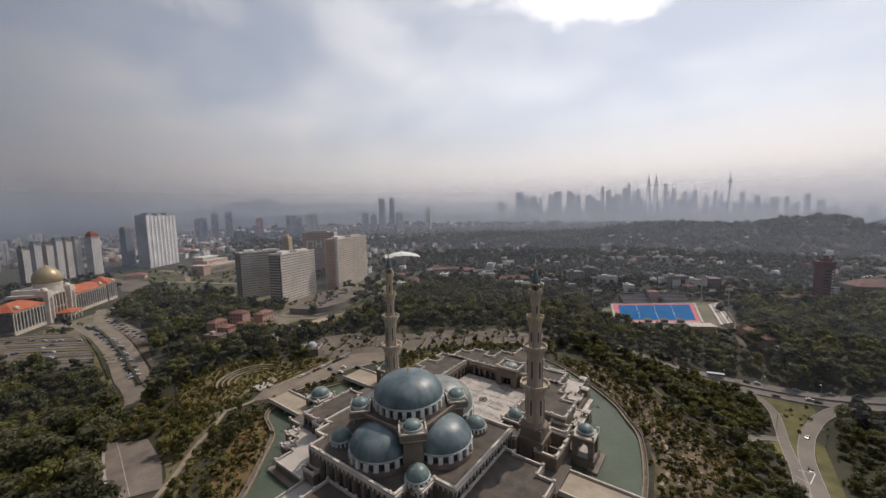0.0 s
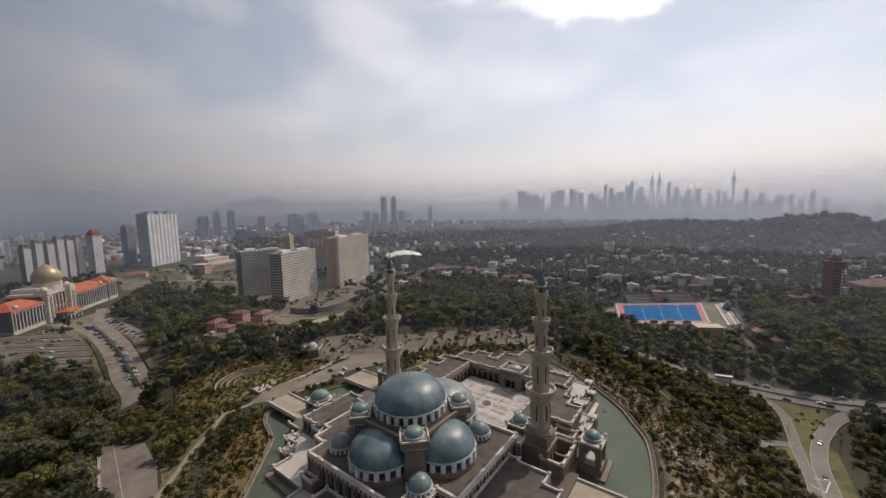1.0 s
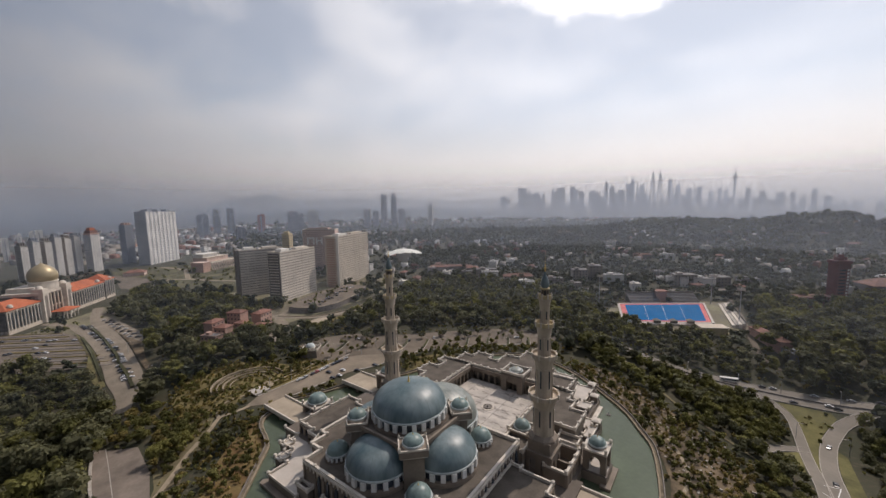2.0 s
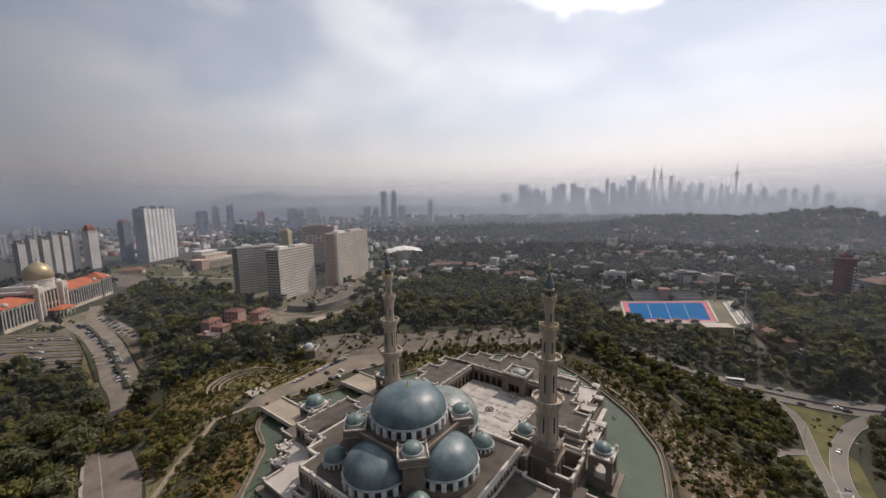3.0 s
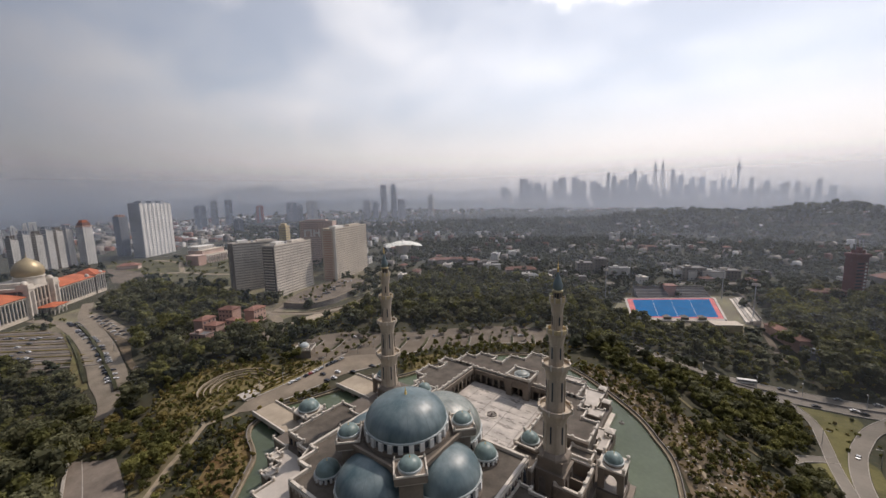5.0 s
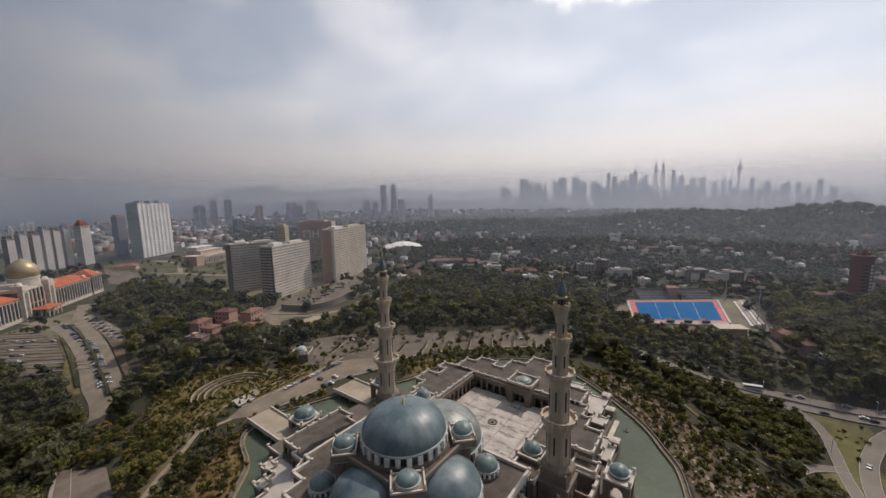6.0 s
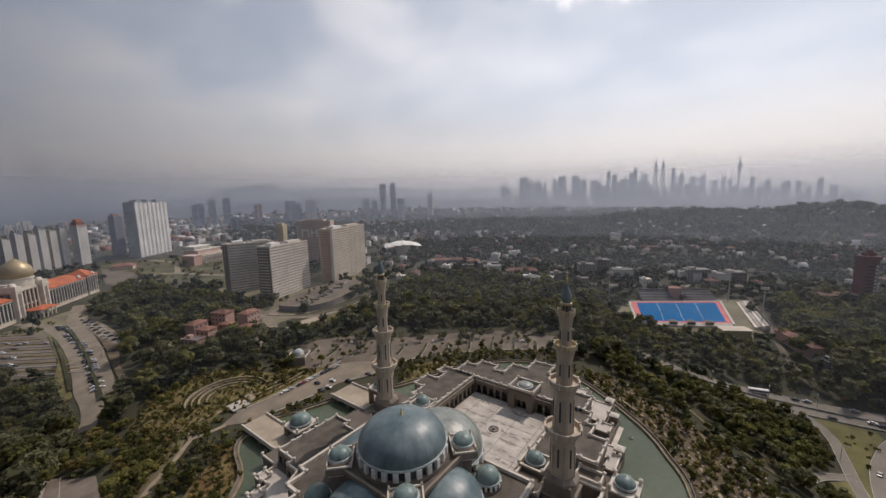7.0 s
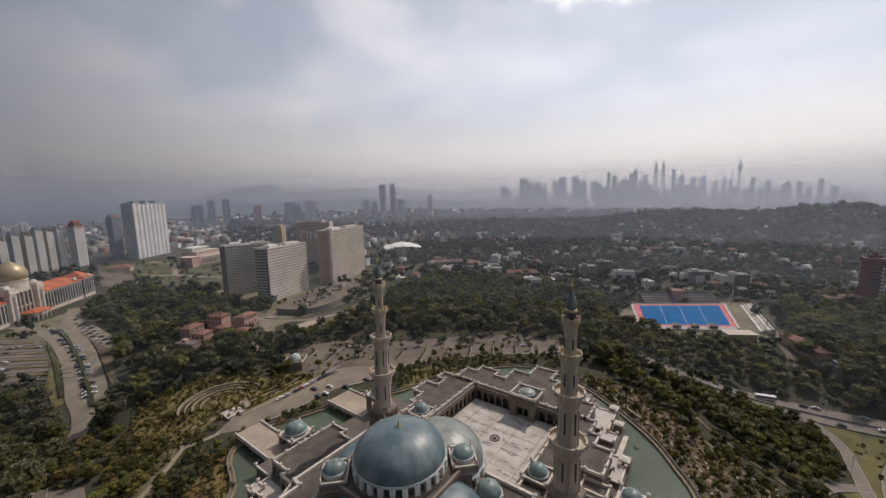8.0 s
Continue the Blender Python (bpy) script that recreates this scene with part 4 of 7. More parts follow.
main_dome = ribbed_dome("main_dome", 15.5, 37.6, 9.6, DX, DY, mosque, 24, 26, 3.6, squeeze=0.9, finial=0.95)
part("crown_plate", lathe([(3.9, 46.6), (3.7, 47.0), (1.4, 47.45), (0.6, 47.45)], 24, DX, DY), M_DOMERIB, main_dome, round_off=True)
blade = mesh_of("plate_point", lathe([(0.55, 0.0), (0.0, 0.3)], 4, 4.2, 0), M_DOMERIB)
for k in range(12):
    piece("plate_point", blade, main_dome, pose(DX, DY, 46.45, 0, 0, 30 * k))
for dx, dy in ((1, 0), (0, 1), (-1, 0), (0, -1)):
    reach, hr, hh = (21.5, 17.3, 12.3) if dy == 1 else (17.7, 13.1, 8.6)
    part("half_dome_base", lathe([(hr + 0.7, 17.6), (hr + 0.7, 19.0), (hr - 0.4, 19.0)], 64, DX + dx * reach, DY + dy * reach), M_STONE, mosque)
    ribbed_dome("half_dome", hr, 23.2, hh, DX + dx * reach, DY + dy * reach, mosque, 18, 20, 3.5, squeeze=0.92, finial=0.12, skin=M_DOMEPALE if dy == 1 else M_DOME)
LOW_DOMES = {(-1, -1): (-18.5, -25.5), (1, 1): (25.3, 16.4), (1, -1): (24.7, -24.7), (-1, 1): (-19.3, 17.5)}
for sx in (-1, 1):
    for sy in (-1, 1):
        tx, ty = DX + sx * 15.4, DY + sy * 15.4
        m = pose(tx, ty, 0, 0, 0, math.degrees(math.atan2(sy, sx)))
        tur = piece("corner_turret", mesh_of("corner_turret", box(-4.0, 2.4, -3.9, 3.9, 17.6, 30.2), M_STONE), mosque, m, "square cream stone corner turret")
        part("turret_cornice", box(-4.6, 3.6, -4.9, 4.9, 30.2, 30.9), M_TRIM, tur)
        part("turret_platform", box(-4.4, 4.2, -5.4, 5.4, 30.9, 33.4), M_STONE, tur)
        part("turret_coping", ring_wall([(-4.3, -5.3), (4.1, -5.3), (4.1, 5.3), (-4.3, 5.3)], 33.4, 34.0, 0.5), M_TRIM, tur)
        for px in (-4.1, 3.9):
            for py in (-5.1, 5.1):
                part("pinnacle", lathe([(0.45, 33.4), (0.45, 34.6), (0, 35.6)], 6, px, py), M_TRIM, tur)
        part("turret_drum", lathe([(4.0, 33.4), (4.0, 34.2)], 24), M_TRIM, tur)
        ribbed_dome("turret_dome", 3.75, 34.6, 2.9, 0, 0, tur, 12, 0, 0, finial=0.3)
        lx, ly = LOW_DOMES[sx, sy]
        low = part("low_turret", lathe([(5.3, 17.6), (5.3, 18.3)], 24, lx, ly), M_STONE, mosque)
        ribbed_dome("low_dome", 4.5, 20.4, 4.1, lx, ly, low, 16, 16, 1.9, finial=0.35)

# courtyard, its arcades and corner domes
court = tagged(part("courtyard_floor", box(-134.5, -83.5, 149, 210.5, 3.9, 6.0), M_COURT), "pale marble courtyard with grey inlaid bands", "courtyard", kind="structure")
for k in range(5):
    y = 157.0 + k * 11.5
    part("inlay_band", box(-131, -87, y, y + 0.35, 5.99, 6.012), M_COURTLINE, court)
for k in range(4):
    x = -127 + k * 12.5
    part("inlay_band", box(x, x + 0.35, 152, 208, 5.99, 6.016), M_COURTLINE, court)
rng = random.Random(5)
for k in range(170):
    row = rng.randrange(9)
    x, y = rng.uniform(-132, -88), 154 + row * 6.2 + rng.gauss(0, 0.7)
    part("inlay_panel", box(x, x + rng.uniform(0.9, 3.4), y, y + rng.uniform(0.35, 1.2), 5.99, 6.019 + k * 0.0003), M_COURTLINE, court)
fount = thing("ablution_fountain", pose(-107.5, 184.5, 6.0), "small round dark stone fountain in the marble court", "fountain")
part("basin", lathe([(2.6, 0), (2.6, 0.7), (2.1, 0.7), (2.1, 0.3), (0, 0.3)], 16), M_SHADE, fount)
part("surround", lathe([(3.6, 0), (3.6, 0.22), (2.6, 0.22)], 24), M_TRIM, fount)
part("spout", lathe([(0.5, 0.3), (0.35, 1.2), (0.9, 1.4), (0, 1.5)], 12), M_SHADE, fount)

cloister = thing("courtyard_cloister", pose(X0, Y0, 0), "flat-roofed stone cloister with pointed arches round the court", "cloister")
NORTH = [(-150, 226), (-143, 226), (-143, 233), (-131, 233), (-131, 227), (-124, 227), (-124, 240), (-114, 240), (-114, 252), (-101, 252), (-101, 241), (-92, 241), (-92, 228), (-72, 228), (-72, 213), (-134, 213), (-150, 213)]
block("north_range", [W(*p) for p in NORTH], 9.4, 13.6, cloister, every=5.0)
part("north_back_wall", prism([W(*p) for p in NORTH[:14]] + [W(-72, 217), W(-150, 217)], 3.6, 9.4), M_SHADE, cloister)
WEST = [(-151, 149), (-137, 149), (-137, 213), (-159, 213), (-159, 206), (-153, 206), (-153, 198), (-161, 198), (-161, 186), (-154, 186), (-154, 176), (-151, 176)]
block("west_range", [W(*p) for p in WEST], 9.4, 13.6, cloister, every=5.0)
part("west_back_wall", prism([W(-151, 149), W(-140.5, 149), W(-140.5, 213), W(-159, 213), W(-153, 198), W(-161, 190)], 3.6, 9.4), M_SHADE, cloister)
EAST = [(-81, 149), (-70, 149), (-70, 178), (-56.5, 178), (-56.5, 195), (-64, 195), (-64, 203), (-68, 203), (-68, 213), (-81, 213)]
block("east_range", [W(*p) for p in EAST], 9.4, 13.6, cloister, every=5.0)
part("east_back_wall", prism([W(-77.5, 149), W(-70, 149), W(-70, 178.6), W(-57.1, 178.6), W(-57.1, 194.4), W(-64.6, 194.4), W(-64.6, 202.4), W(-68, 202.4), W(-68, 213), W(-77.5, 213)], 3.6, 9.4), M_SHADE, cloister)
arcade(W(-134.5, 211), W(-83.5, 211), 6.0, 7.6, 4.4, cloister)
arcade(W(-135.2, 151), W(-135.2, 211), 6.0, 7.6, 4.4, cloister)
arcade(W(-83, 211), W(-83, 151), 6.0, 7.6, 4.4, cloister)
for x, y in ((-142.5, 171), (-77, 164)):
    bx, by = W(x, y)
    block("dome_base", [(bx - 5, by - 5), (bx + 5, by - 5), (bx + 5, by + 5), (bx - 5, by + 5)], 13.6, 15.2, cloister, height=0.7)
    ribbed_dome("cloister_dome", 3.7, 16.0, 3.6, bx, by, cloister, 12, 0, 0, finial=0.35)
gx0, gy0 = W(-104, 214)
block("gate_block", [(gx0 - 7, gy0 - 6), (gx0 + 7, gy0 - 6), (gx0 + 7, gy0 + 6), (gx0 - 7, gy0 + 6)], 11.5, 17.2, cloister, every=14)
part("gate_pier", box(gx0 - 7, gx0 - 3.6, gy0 - 6, gy0 + 6, 6.0, 11.5), M_STONE, cloister)
part("gate_pier", box(gx0 + 3.6, gx0 + 7, gy0 - 6, gy0 + 6, 6.0, 11.5), M_STONE, cloister)
piece("gate_arch", bay_mesh(14, 10.4, 3.5, 6.0, 1.0, M_STONE, "gate_arch"), cloister, pose(gx0, gy0 - 6.6, 6.0))
ribbed_dome("gate_dome", 4.0, 17.9, 1.7, gx0, gy0, cloister, 12, 0, 0, finial=0.4, small_skin=M_DOMEPALE)

quay = part("water_quay", prism([W(-42, 165), W(-37.6, 165), W(-37.6, 181), W(-46, 181), W(-46, 178), W(-42, 178)], -2.5, 0.6), M_STONE, mosque, "low pale quay at the water")

# lower wings, terraces and forecourts of the podium
wings = thing("mosque_wings", pose(X0, Y0, 0), "low flat-roofed stone wings and terraces of the mosque", "building wing")
block("west_wing", [W(*p) for p in ((-178, 111), (-166, 111), (-166, 108), (-150, 108), (-150, 146), (-158, 146), (-158, 140), (-168, 140), (-168, 143), (-178, 143))], 3.6, 9.0, wings, every=6, arches=4.5)
block("south_west_wing", rect(-139.5, -132, 84.6, 87.2), 3.6, 9.0, wings, every=6)
block("south_range", [W(*p) for p in ((-124.5, 74), (-96, 74), (-96, 86.6), (-124.5, 86.6))], 3.6, 8.6, wings, every=5, arches=4.5)
block("east_forehall", [W(*p) for p in ((-71.3, 92), (-46, 92), (-46, 133), (-53, 133), (-53, 139.5), (-66.5, 139.5), (-66.5, 141), (-71.3, 141))], 3.6, 12.6, wings, every=9, arches=5.0)
# the sunk court beside the minaret, the stair block behind it and the terraces along the water
part("court_wall", ring_wall(rect(-61.5, -52, 152, 170), 3.6, 9.6, 1.0), M_STONE, wings)
parapet(rect(-61.5, -52, 152, 170), 9.6, wings, every=6, height=0.9, thick=1.1)
facade(rect(-61.5, -52, 152, 170), 3.9, 9.3, wings, 4.5)
part("court_cross_wall", box(*[a - X0 for a in (-61, -52.5)], *[a - Y0 for a in (160.6, 161.4)], 3.6, 8.4), M_STONE, wings)
block("stair_block", rect(-63, -53.5, 171, 177.4), 3.6, 10.4, wings, every=5, arches=4.5)
for points, z in (([(-72, 222), (-67, 222), (-67, 214.4), (-60, 214.4), (-60, 222), (-64.4, 222), (-64.4, 241), (-74, 241)], 5.4), ([(-56, 189), (-52, 189), (-52, 200), (-54.4, 200), (-54.4, 205.6), (-59.6, 205.6), (-59.6, 196), (-56, 196)], 5.2), ([(-92, 240), (-80, 240), (-80, 250), (-92, 250)], 5.4)):
    block("terrace", [W(*p) for p in points], 3.6, z, wings, wall=M_STONE, roof=M_TERRACE, every=9, height=0.7)
for x0, x1, y0, y1 in ((-58.5, -56.2, 211, 231), (-51, -48.8, 183, 193)):
    part("water_quay", prism(rect(x0, x1, y0, y1), -2.5, 0.9), M_TRIM, wings, "narrow pale quay at the water")
part("terrace_paving", prism([W(*p) for p in ((-175.4, 100.6), (-167.4, 100.6), (-167.4, 93.6), (-160.4, 93.6), (-160.4, 84.6), (-138, 84.6), (-138, 57), (-125, 57), (-125, 87), (-140, 87), (-140, 96), (-150, 103), (-150, 107.6), (-175.4, 107.6))], 3.9, 4.02), M_TERRACE, wings, "pale terrace paving")
part("water_quay", prism([W(*p) for p in ((-165, 83.4), (-161.4, 86.4), (-161.2, 83.8), (-138.8, 83.8), (-138.8, 80.6), (-164, 81.4))], -2.5, 0.7), M_STONE, wings, "low grey quay at the water")
for x, y in ((-174.5, 101), (-166.5, 94)):
    block("water_bastion", rect(x - 2.4, x + 2.4, y - 2.4, y + 2.4), -2.0, 4.5, wings, roof=M_TERRACE, every=6, height=0.8)
for x, y in ((-49, 133), (-53, 203.4), (-60.8, 229.6), (-66, 243.6)):
    kx, ky = W(x, y)
    pav = part("corner_kiosk", prism([(kx - 2, ky - 2), (kx + 2, ky - 2), (kx + 2, ky + 2), (kx - 2, ky + 2)], 3.9, 7.0), M_STONE, wings)
    part("kiosk_cap", lathe([(3.2, 7.0), (3.2, 7.5), (2.2, 7.9), (0, 8.4)], 4, kx, ky, a0=45), M_TRIM, pav)


def gatehouse(x, y, z1, half, r, label, turn=0, lift=0.0):
    g = thing("gatehouse", pose(x, y, 3.6 + lift, 0, 0, turn), label, "gatehouse", group="domed gatehouses round the mosque")
    t = z1 - 3.6 - lift
    for sx in (-1, 1):
        for sy in (-1, 1):
            part("corner_pier", box(*sorted((sx * half, sx * half * 0.55)), *sorted((sy * half, sy * half * 0.55)), 0, t), M_STONE, g)
    me = bay_mesh(half * 1.1, t, 0.3, t * 0.5, 0.6, M_STONE, "arch")
    for k in range(4):
        piece("arch", me, g, pose(0, 0, 0, 0, 0, 90 * k) @ pose(0, -half * 0.95, 0))
    part("gate_floor", box(-half, half, -half, half, 0.3, 0.5), M_TERRACE, g, "pale gatehouse floor")
    part("roof_slab", box(-half - 0.4, half + 0.4, -half - 0.4, half + 0.4, t, t + 0.8), M_TRIM, g)
    for sx in (-1, 1):
        for sy in (-1, 1):
            piece("parapet_post", POST, g, pose(sx * (half - 0.3), sy * (half - 0.3), t + 0.8))
    ribbed_dome("gate_dome", r, t + 2.0, r * 0.82, 0, 0, g, 16, 0, 0, finial=0.3)
    part("dome_drum", lathe([(r + 0.2, t + 0.8), (r + 0.2, t + 1.6)], 24), M_STONE, g)
    return g


gatehouse(-189, 129, 8.2, 6.0, 5.2, "domed stone gatehouse at the head of a bridge")
gatehouse(-45, 172.5, 13.0, 4.8, 3.6, "tall domed stone gatehouse beside the lake")
gatehouse(-176, 172.5, 13.0, 4.8, 3.6, "tall domed stone gatehouse by the avenue")


def bridge(x0, x1, y0, y1, z, label):
    b = thing("bridge", pose((x0 + x1) / 2, (y0 + y1) / 2, 0), label, "bridge", group="bridges over the lake")
    hx, hy = (x1 - x0) / 2, (y1 - y0) / 2
    part("deck", box(-hx, hx, -hy, hy, z - 1.2, z), M_BRIDGE, b)
    for s in (-1, 1):
        part("bridge_parapet", box(-hx, hx, *sorted((s * hy, s * (hy + 0.7))), z - 1.4, z + 1.0), M_TRIM, b)
        for k in range(3):
            part("bridge_pier", box(-hx + 5 + k * (hx - 5) - 1, -hx + 5 + k * (hx - 5) + 1, *sorted((s * hy * 0.5, s * hy)), -2.8, z - 1.2), M_STONE, b)
    return b


bridge(-221, -188.2, 114.3, 127.2, 3.5, "broad tan-paved bridge over the green lake")
bridge(-208, -178.2, 161.6, 177.4, 3.5, "second tan-paved bridge over the green lake")
bridge(-46.8, -14, 141.5, 155.5, 3.5, "pale paved bridge on the garden side")


# ---------------------------------------------------------------- minarets
PED_ARCH = bay_mesh(5.8, 10.0, 1.3, 6.0, 0.7, M_STONE, "pedestal_arch")


def minaret(x, y, label, slim=1.0):
    m = thing("minaret", pose(x, y, 3.6) @ Matrix.Diagonal((slim, slim, 1, 1)), label, "minaret", group="pair of minarets")
    part("pedestal", prism([(-5.6, -5.6), (5.6, -5.6), (5.6, 5.6), (-5.6, 5.6)], 0, 10.0), M_SHADE, m)
    for k in range(4):
        for u in (-2.9, 2.9):
            piece("pedestal_arch", PED_ARCH, m, pose(0, 0, 0, 0, 0, 90 * k) @ pose(u, -6.3, 0))
    part("pedestal_cornice", prism([(-6.6, -6.6), (6.6, -6.6), (6.6, 6.6), (-6.6, 6.6)], 10.0, 10.6), M_STONE, m)
    part("pedestal_block", prism([(-5.4, -5.4), (5.4, -5.4), (5.4, 5.4), (-5.4, 5.4)], 10.6, 15.6), M_STONE, m)
    part("pedestal_taper", lathe([(7.2, 15.6), (7.0, 16.4), (5.6, 17.6), (5.2, 17.8)], 8, a0=22.5), M_STONE, m)
    z = 17.6
    for r, top, slits in ((4.85, 34.2, 12), (3.95, 52.0, 12), (2.9, 65.6, 10), (2.2, 77.6, 8)):
        sh = part("shaft", lathe([(r, z), (r * 0.95, top - 4.6), (r * 1.0, top - 4.4), (r * 1.08, top - 2.8), (r * 1.22, top - 1.2), (r * 1.34, top - 0.4), (r * 1.36, top)], 16), M_MINARET, m)
        slot = mesh_of("slit_window", box(r * 0.955, r * 1.012, -0.30, 0.30, z + (top - z) * 0.25, top - 5.4), M_GLASS)
        rib = mesh_of("shaft_rib", box(r * 0.95, r * 1.07, -0.22, 0.22, z, top - 4.6), M_MINARET)
        for k in range(slits):
            piece("slit_window" if k % 2 else "shaft_rib", slot if k % 2 else rib, sh, pose(0, 0, 0, 0, 0, 360 * k / slits))
        bal = part("balcony", lathe([(r * 1.0, top), (r * 1.40, top), (r * 1.48, top + 0.25), (r * 1.48, top + 1.5), (r * 1.38, top + 1.5), (r * 1.38, top + 0.3), (r * 0.7, top + 0.3)], 16), M_GOLDSTONE if r < 3 else M_MINARET, m, "projecting balcony")
        part("balcony_coping", lathe([(r * 1.36, top + 1.5), (r * 1.52, top + 1.5), (r * 1.52, top + 1.75), (r * 1.36, top + 1.75)], 16), M_GOLDSTONE if r < 3 else M_MINARET, bal)
        post = mesh_of("baluster_post", box(r * 1.39, r * 1.54, -0.3, 0.3, top, top + 2.2), M_TRIM)
        for k in range(8):
            piece("baluster_post", post, bal, pose(0, 0, 0, 0, 0, 45 * k))
        z = top + 0.3
    lan = part("lantern", lathe([(1.25, 77.9), (1.25, 81.6)], 12), M_GLASS, m, "open lantern storey")
    col = mesh_of("lantern_column", lathe([(0.28, 77.9), (0.24, 81.4)], 8, 1.6, 0), M_STONE)
    for k in range(8):
        piece("lantern_column", col, lan, pose(0, 0, 0, 0, 0, 45 * k))
    part("lantern_ring", lathe([(1.2, 81.4), (2.1, 81.4), (2.2, 82.0), (1.4, 82.2)], 16), M_GOLDSTONE, m)
    part("onion_cap", lathe([(1.5, 82.2), (1.95, 83.2), (1.9, 84.4), (1.3, 86.2), (0.55, 87.8), (0.22, 89.6)], 20), M_DOME, m, "blue-green onion cap", round_off=True)
    part("spire", lathe([(0.35, 89.0), (0.3, 89.8), (0.5, 90.4), (0.15, 91.0), (0.3, 91.7), (0.08, 92.4), (0, 95.2)], 10), M_GOLD, m, "gilded spire", round_off=True)
    return m


minaret(-64, 157.5, "slender cream stone minaret with four balconies by the court", 0.92)
minaret(-155.5, 157.5, "slender cream stone minaret with four balconies near the avenue", 0.88)

# ---------------------------------------------------------------- apartment slabs and towers
def frame_from(p, q):
    """A pose at p whose x axis runs to q; y points away from the side that the open ground lies on."""
    a = math.degrees(math.atan2(q[1] - p[1], q[0] - p[0]))
    return pose(p[0], p[1], lie_at(*p), 0, 0, a), math.dist(p, q)


def slab_block(name, p, q, deep, h, floors, bays, label, wall=M_CONC, group="apartment slabs", core=True):
    """A long apartment slab: banded floors, recessed windows between fins, blank end walls and plant on the roof."""
    m, w = frame_from(p, q)
    b = thing(name, m, label, "apartment block", group=group)
    fh = h / floors
    glass = mesh_of("window_band", box(0.4, w - 0.4, 0.3, deep - 0.3, 0.60 * fh, 0.94 * fh), M_GLASS_PALE)
    span = mesh_of("spandrel", box(0, w, 0, deep, -0.06 * fh, 0.66 * fh), wall)
    for k in range(floors):
        piece("window_band", glass, b, pose(0, 0, k * fh))
        piece("spandrel", span, b, pose(0, 0, k * fh))
    fin = mesh_of("facade_fin", box(-0.35, 0.35, -0.12, deep + 0.12, -3.0, h), wall)
    for k in range(1, bays):
        piece("facade_fin", fin, b, pose(w * k / bays, 0, 0))
    for x in (-0.35, w - 0.05):
        part("end_wall", box(x, x + 0.4, -0.25, deep + 0.25, -3.0, h + 1.0), wall, b)
    part("roof_slab", box(-0.3, w + 0.3, -0.3, deep + 0.3, h, h + 0.7), wall, b)
    part("roof_parapet", ring_wall([(0, 0), (w, 0), (w, deep), (0, deep)], h + 0.7, h + 1.8, 0.4), M_TRIM, b)
    if core:
        part("plant_room", box(w * 0.12, w * 0.34, deep * 0.25, deep * 0.75, h + 0.7, h + 4.5), M_WHITE, b)
        part("plant_room", box(w * 0.55, w * 0.9, deep * 0.3, deep * 0.7, h + 0.7, h + 3.6), wall, b)
        part("water_tank", lathe([(1.6, h + 0.7), (1.6, h + 3.8), (0, h + 4.2)], 12, w * 0.45, deep * 0.5), M_STEEL, b)
    return b


def end_tower(m_parent, x, deep, h, wide=4.0):
    """A blank stair shaft on the end of a slab."""
    part("stair_shaft", box(x - wide, x, 1.5, deep - 1.5, -3.0, h + 3.5), M_SHADE, m_parent, "dark stair shaft")


s1 = slab_block("apartment_slab", (-537, 250), (-521, 304), 22, 64.0, 18, 6, "weathered grey concrete apartment slab with a dark end wall", M_CONC)
end_tower(s1, -0.4, 22, 62)
s2 = slab_block("apartment_slab", (-458, 264), (-480, 330), 20, 64.5, 18, 5, "banded grey concrete apartment slab above the road", M_CONC)
for k in range(18):
    part("balcony", box(-1.9, -0.36, 3, 17, k * 64.5 / 18 - 0.1, k * 64.5 / 18 + 1.1), M_BEIGE, s2)
# flat dark panel: shade behind the balconies put in as colour
part("shaded_stair_wall", box(-0.62, -0.36, 1.0, 19.0, -3.0, 64.0), M_SHADE, s2, "dark panel painting in the shade behind the balconies")
s3 = slab_block("apartment_slab", (-469, 364), (-508, 458), 22, 77.0, 22, 6, "tall beige banded apartment slab with a white edge", M_BEIGE)
part("white_edge_wall", box(-1.2, -0.4, -0.6, 3.2, -3.0, 80.0), M_WHITE, s3)
for k in range(22):
    part("balcony", box(-1.7, -0.36, 6, 19, k * 3.5 - 0.1, k * 3.5 + 1.1), M_PINK, s3)
s4 = slab_block("apartment_slab", (-655, 425), (-600, 458), 18, 80.0, 22, 12, "pinkish apartment slab behind the others", M_ROSE, core=False)
part("roof_frame", ring_wall([(10, 2), (50, 2), (50, 14), (10, 14)], 80.5, 84, 0.8), M_ROSE, s4)
for x0, x1, z0, z1 in ((8, 11, 52, 66), (11, 20, 63, 66), (20, 23, 52, 66), (26, 29, 52, 66), (29, 36, 58, 61), (36, 39, 52, 66)):
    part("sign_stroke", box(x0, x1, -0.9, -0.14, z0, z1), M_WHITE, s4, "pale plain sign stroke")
yl = thing("office_tower", pose(-717, 429, 0, 0, 0, 30), "narrow yellow-ochre tower behind the slabs", "tower")
part("tower_body", box(-7.5, 7.5, -7.5, 7.5, -2, 72), M_GOLDSTONE, yl)
for k in range(14):
    part("window_band", box(-7.62, 7.62, -7.62, 7.62, 4 + k * 4.8, 5.0 + k * 4.8), M_GLASS_PALE, yl)
part("roof_plant", box(-5, 4, -4, 4, 72, 76), M_GOLDSTONE, yl)


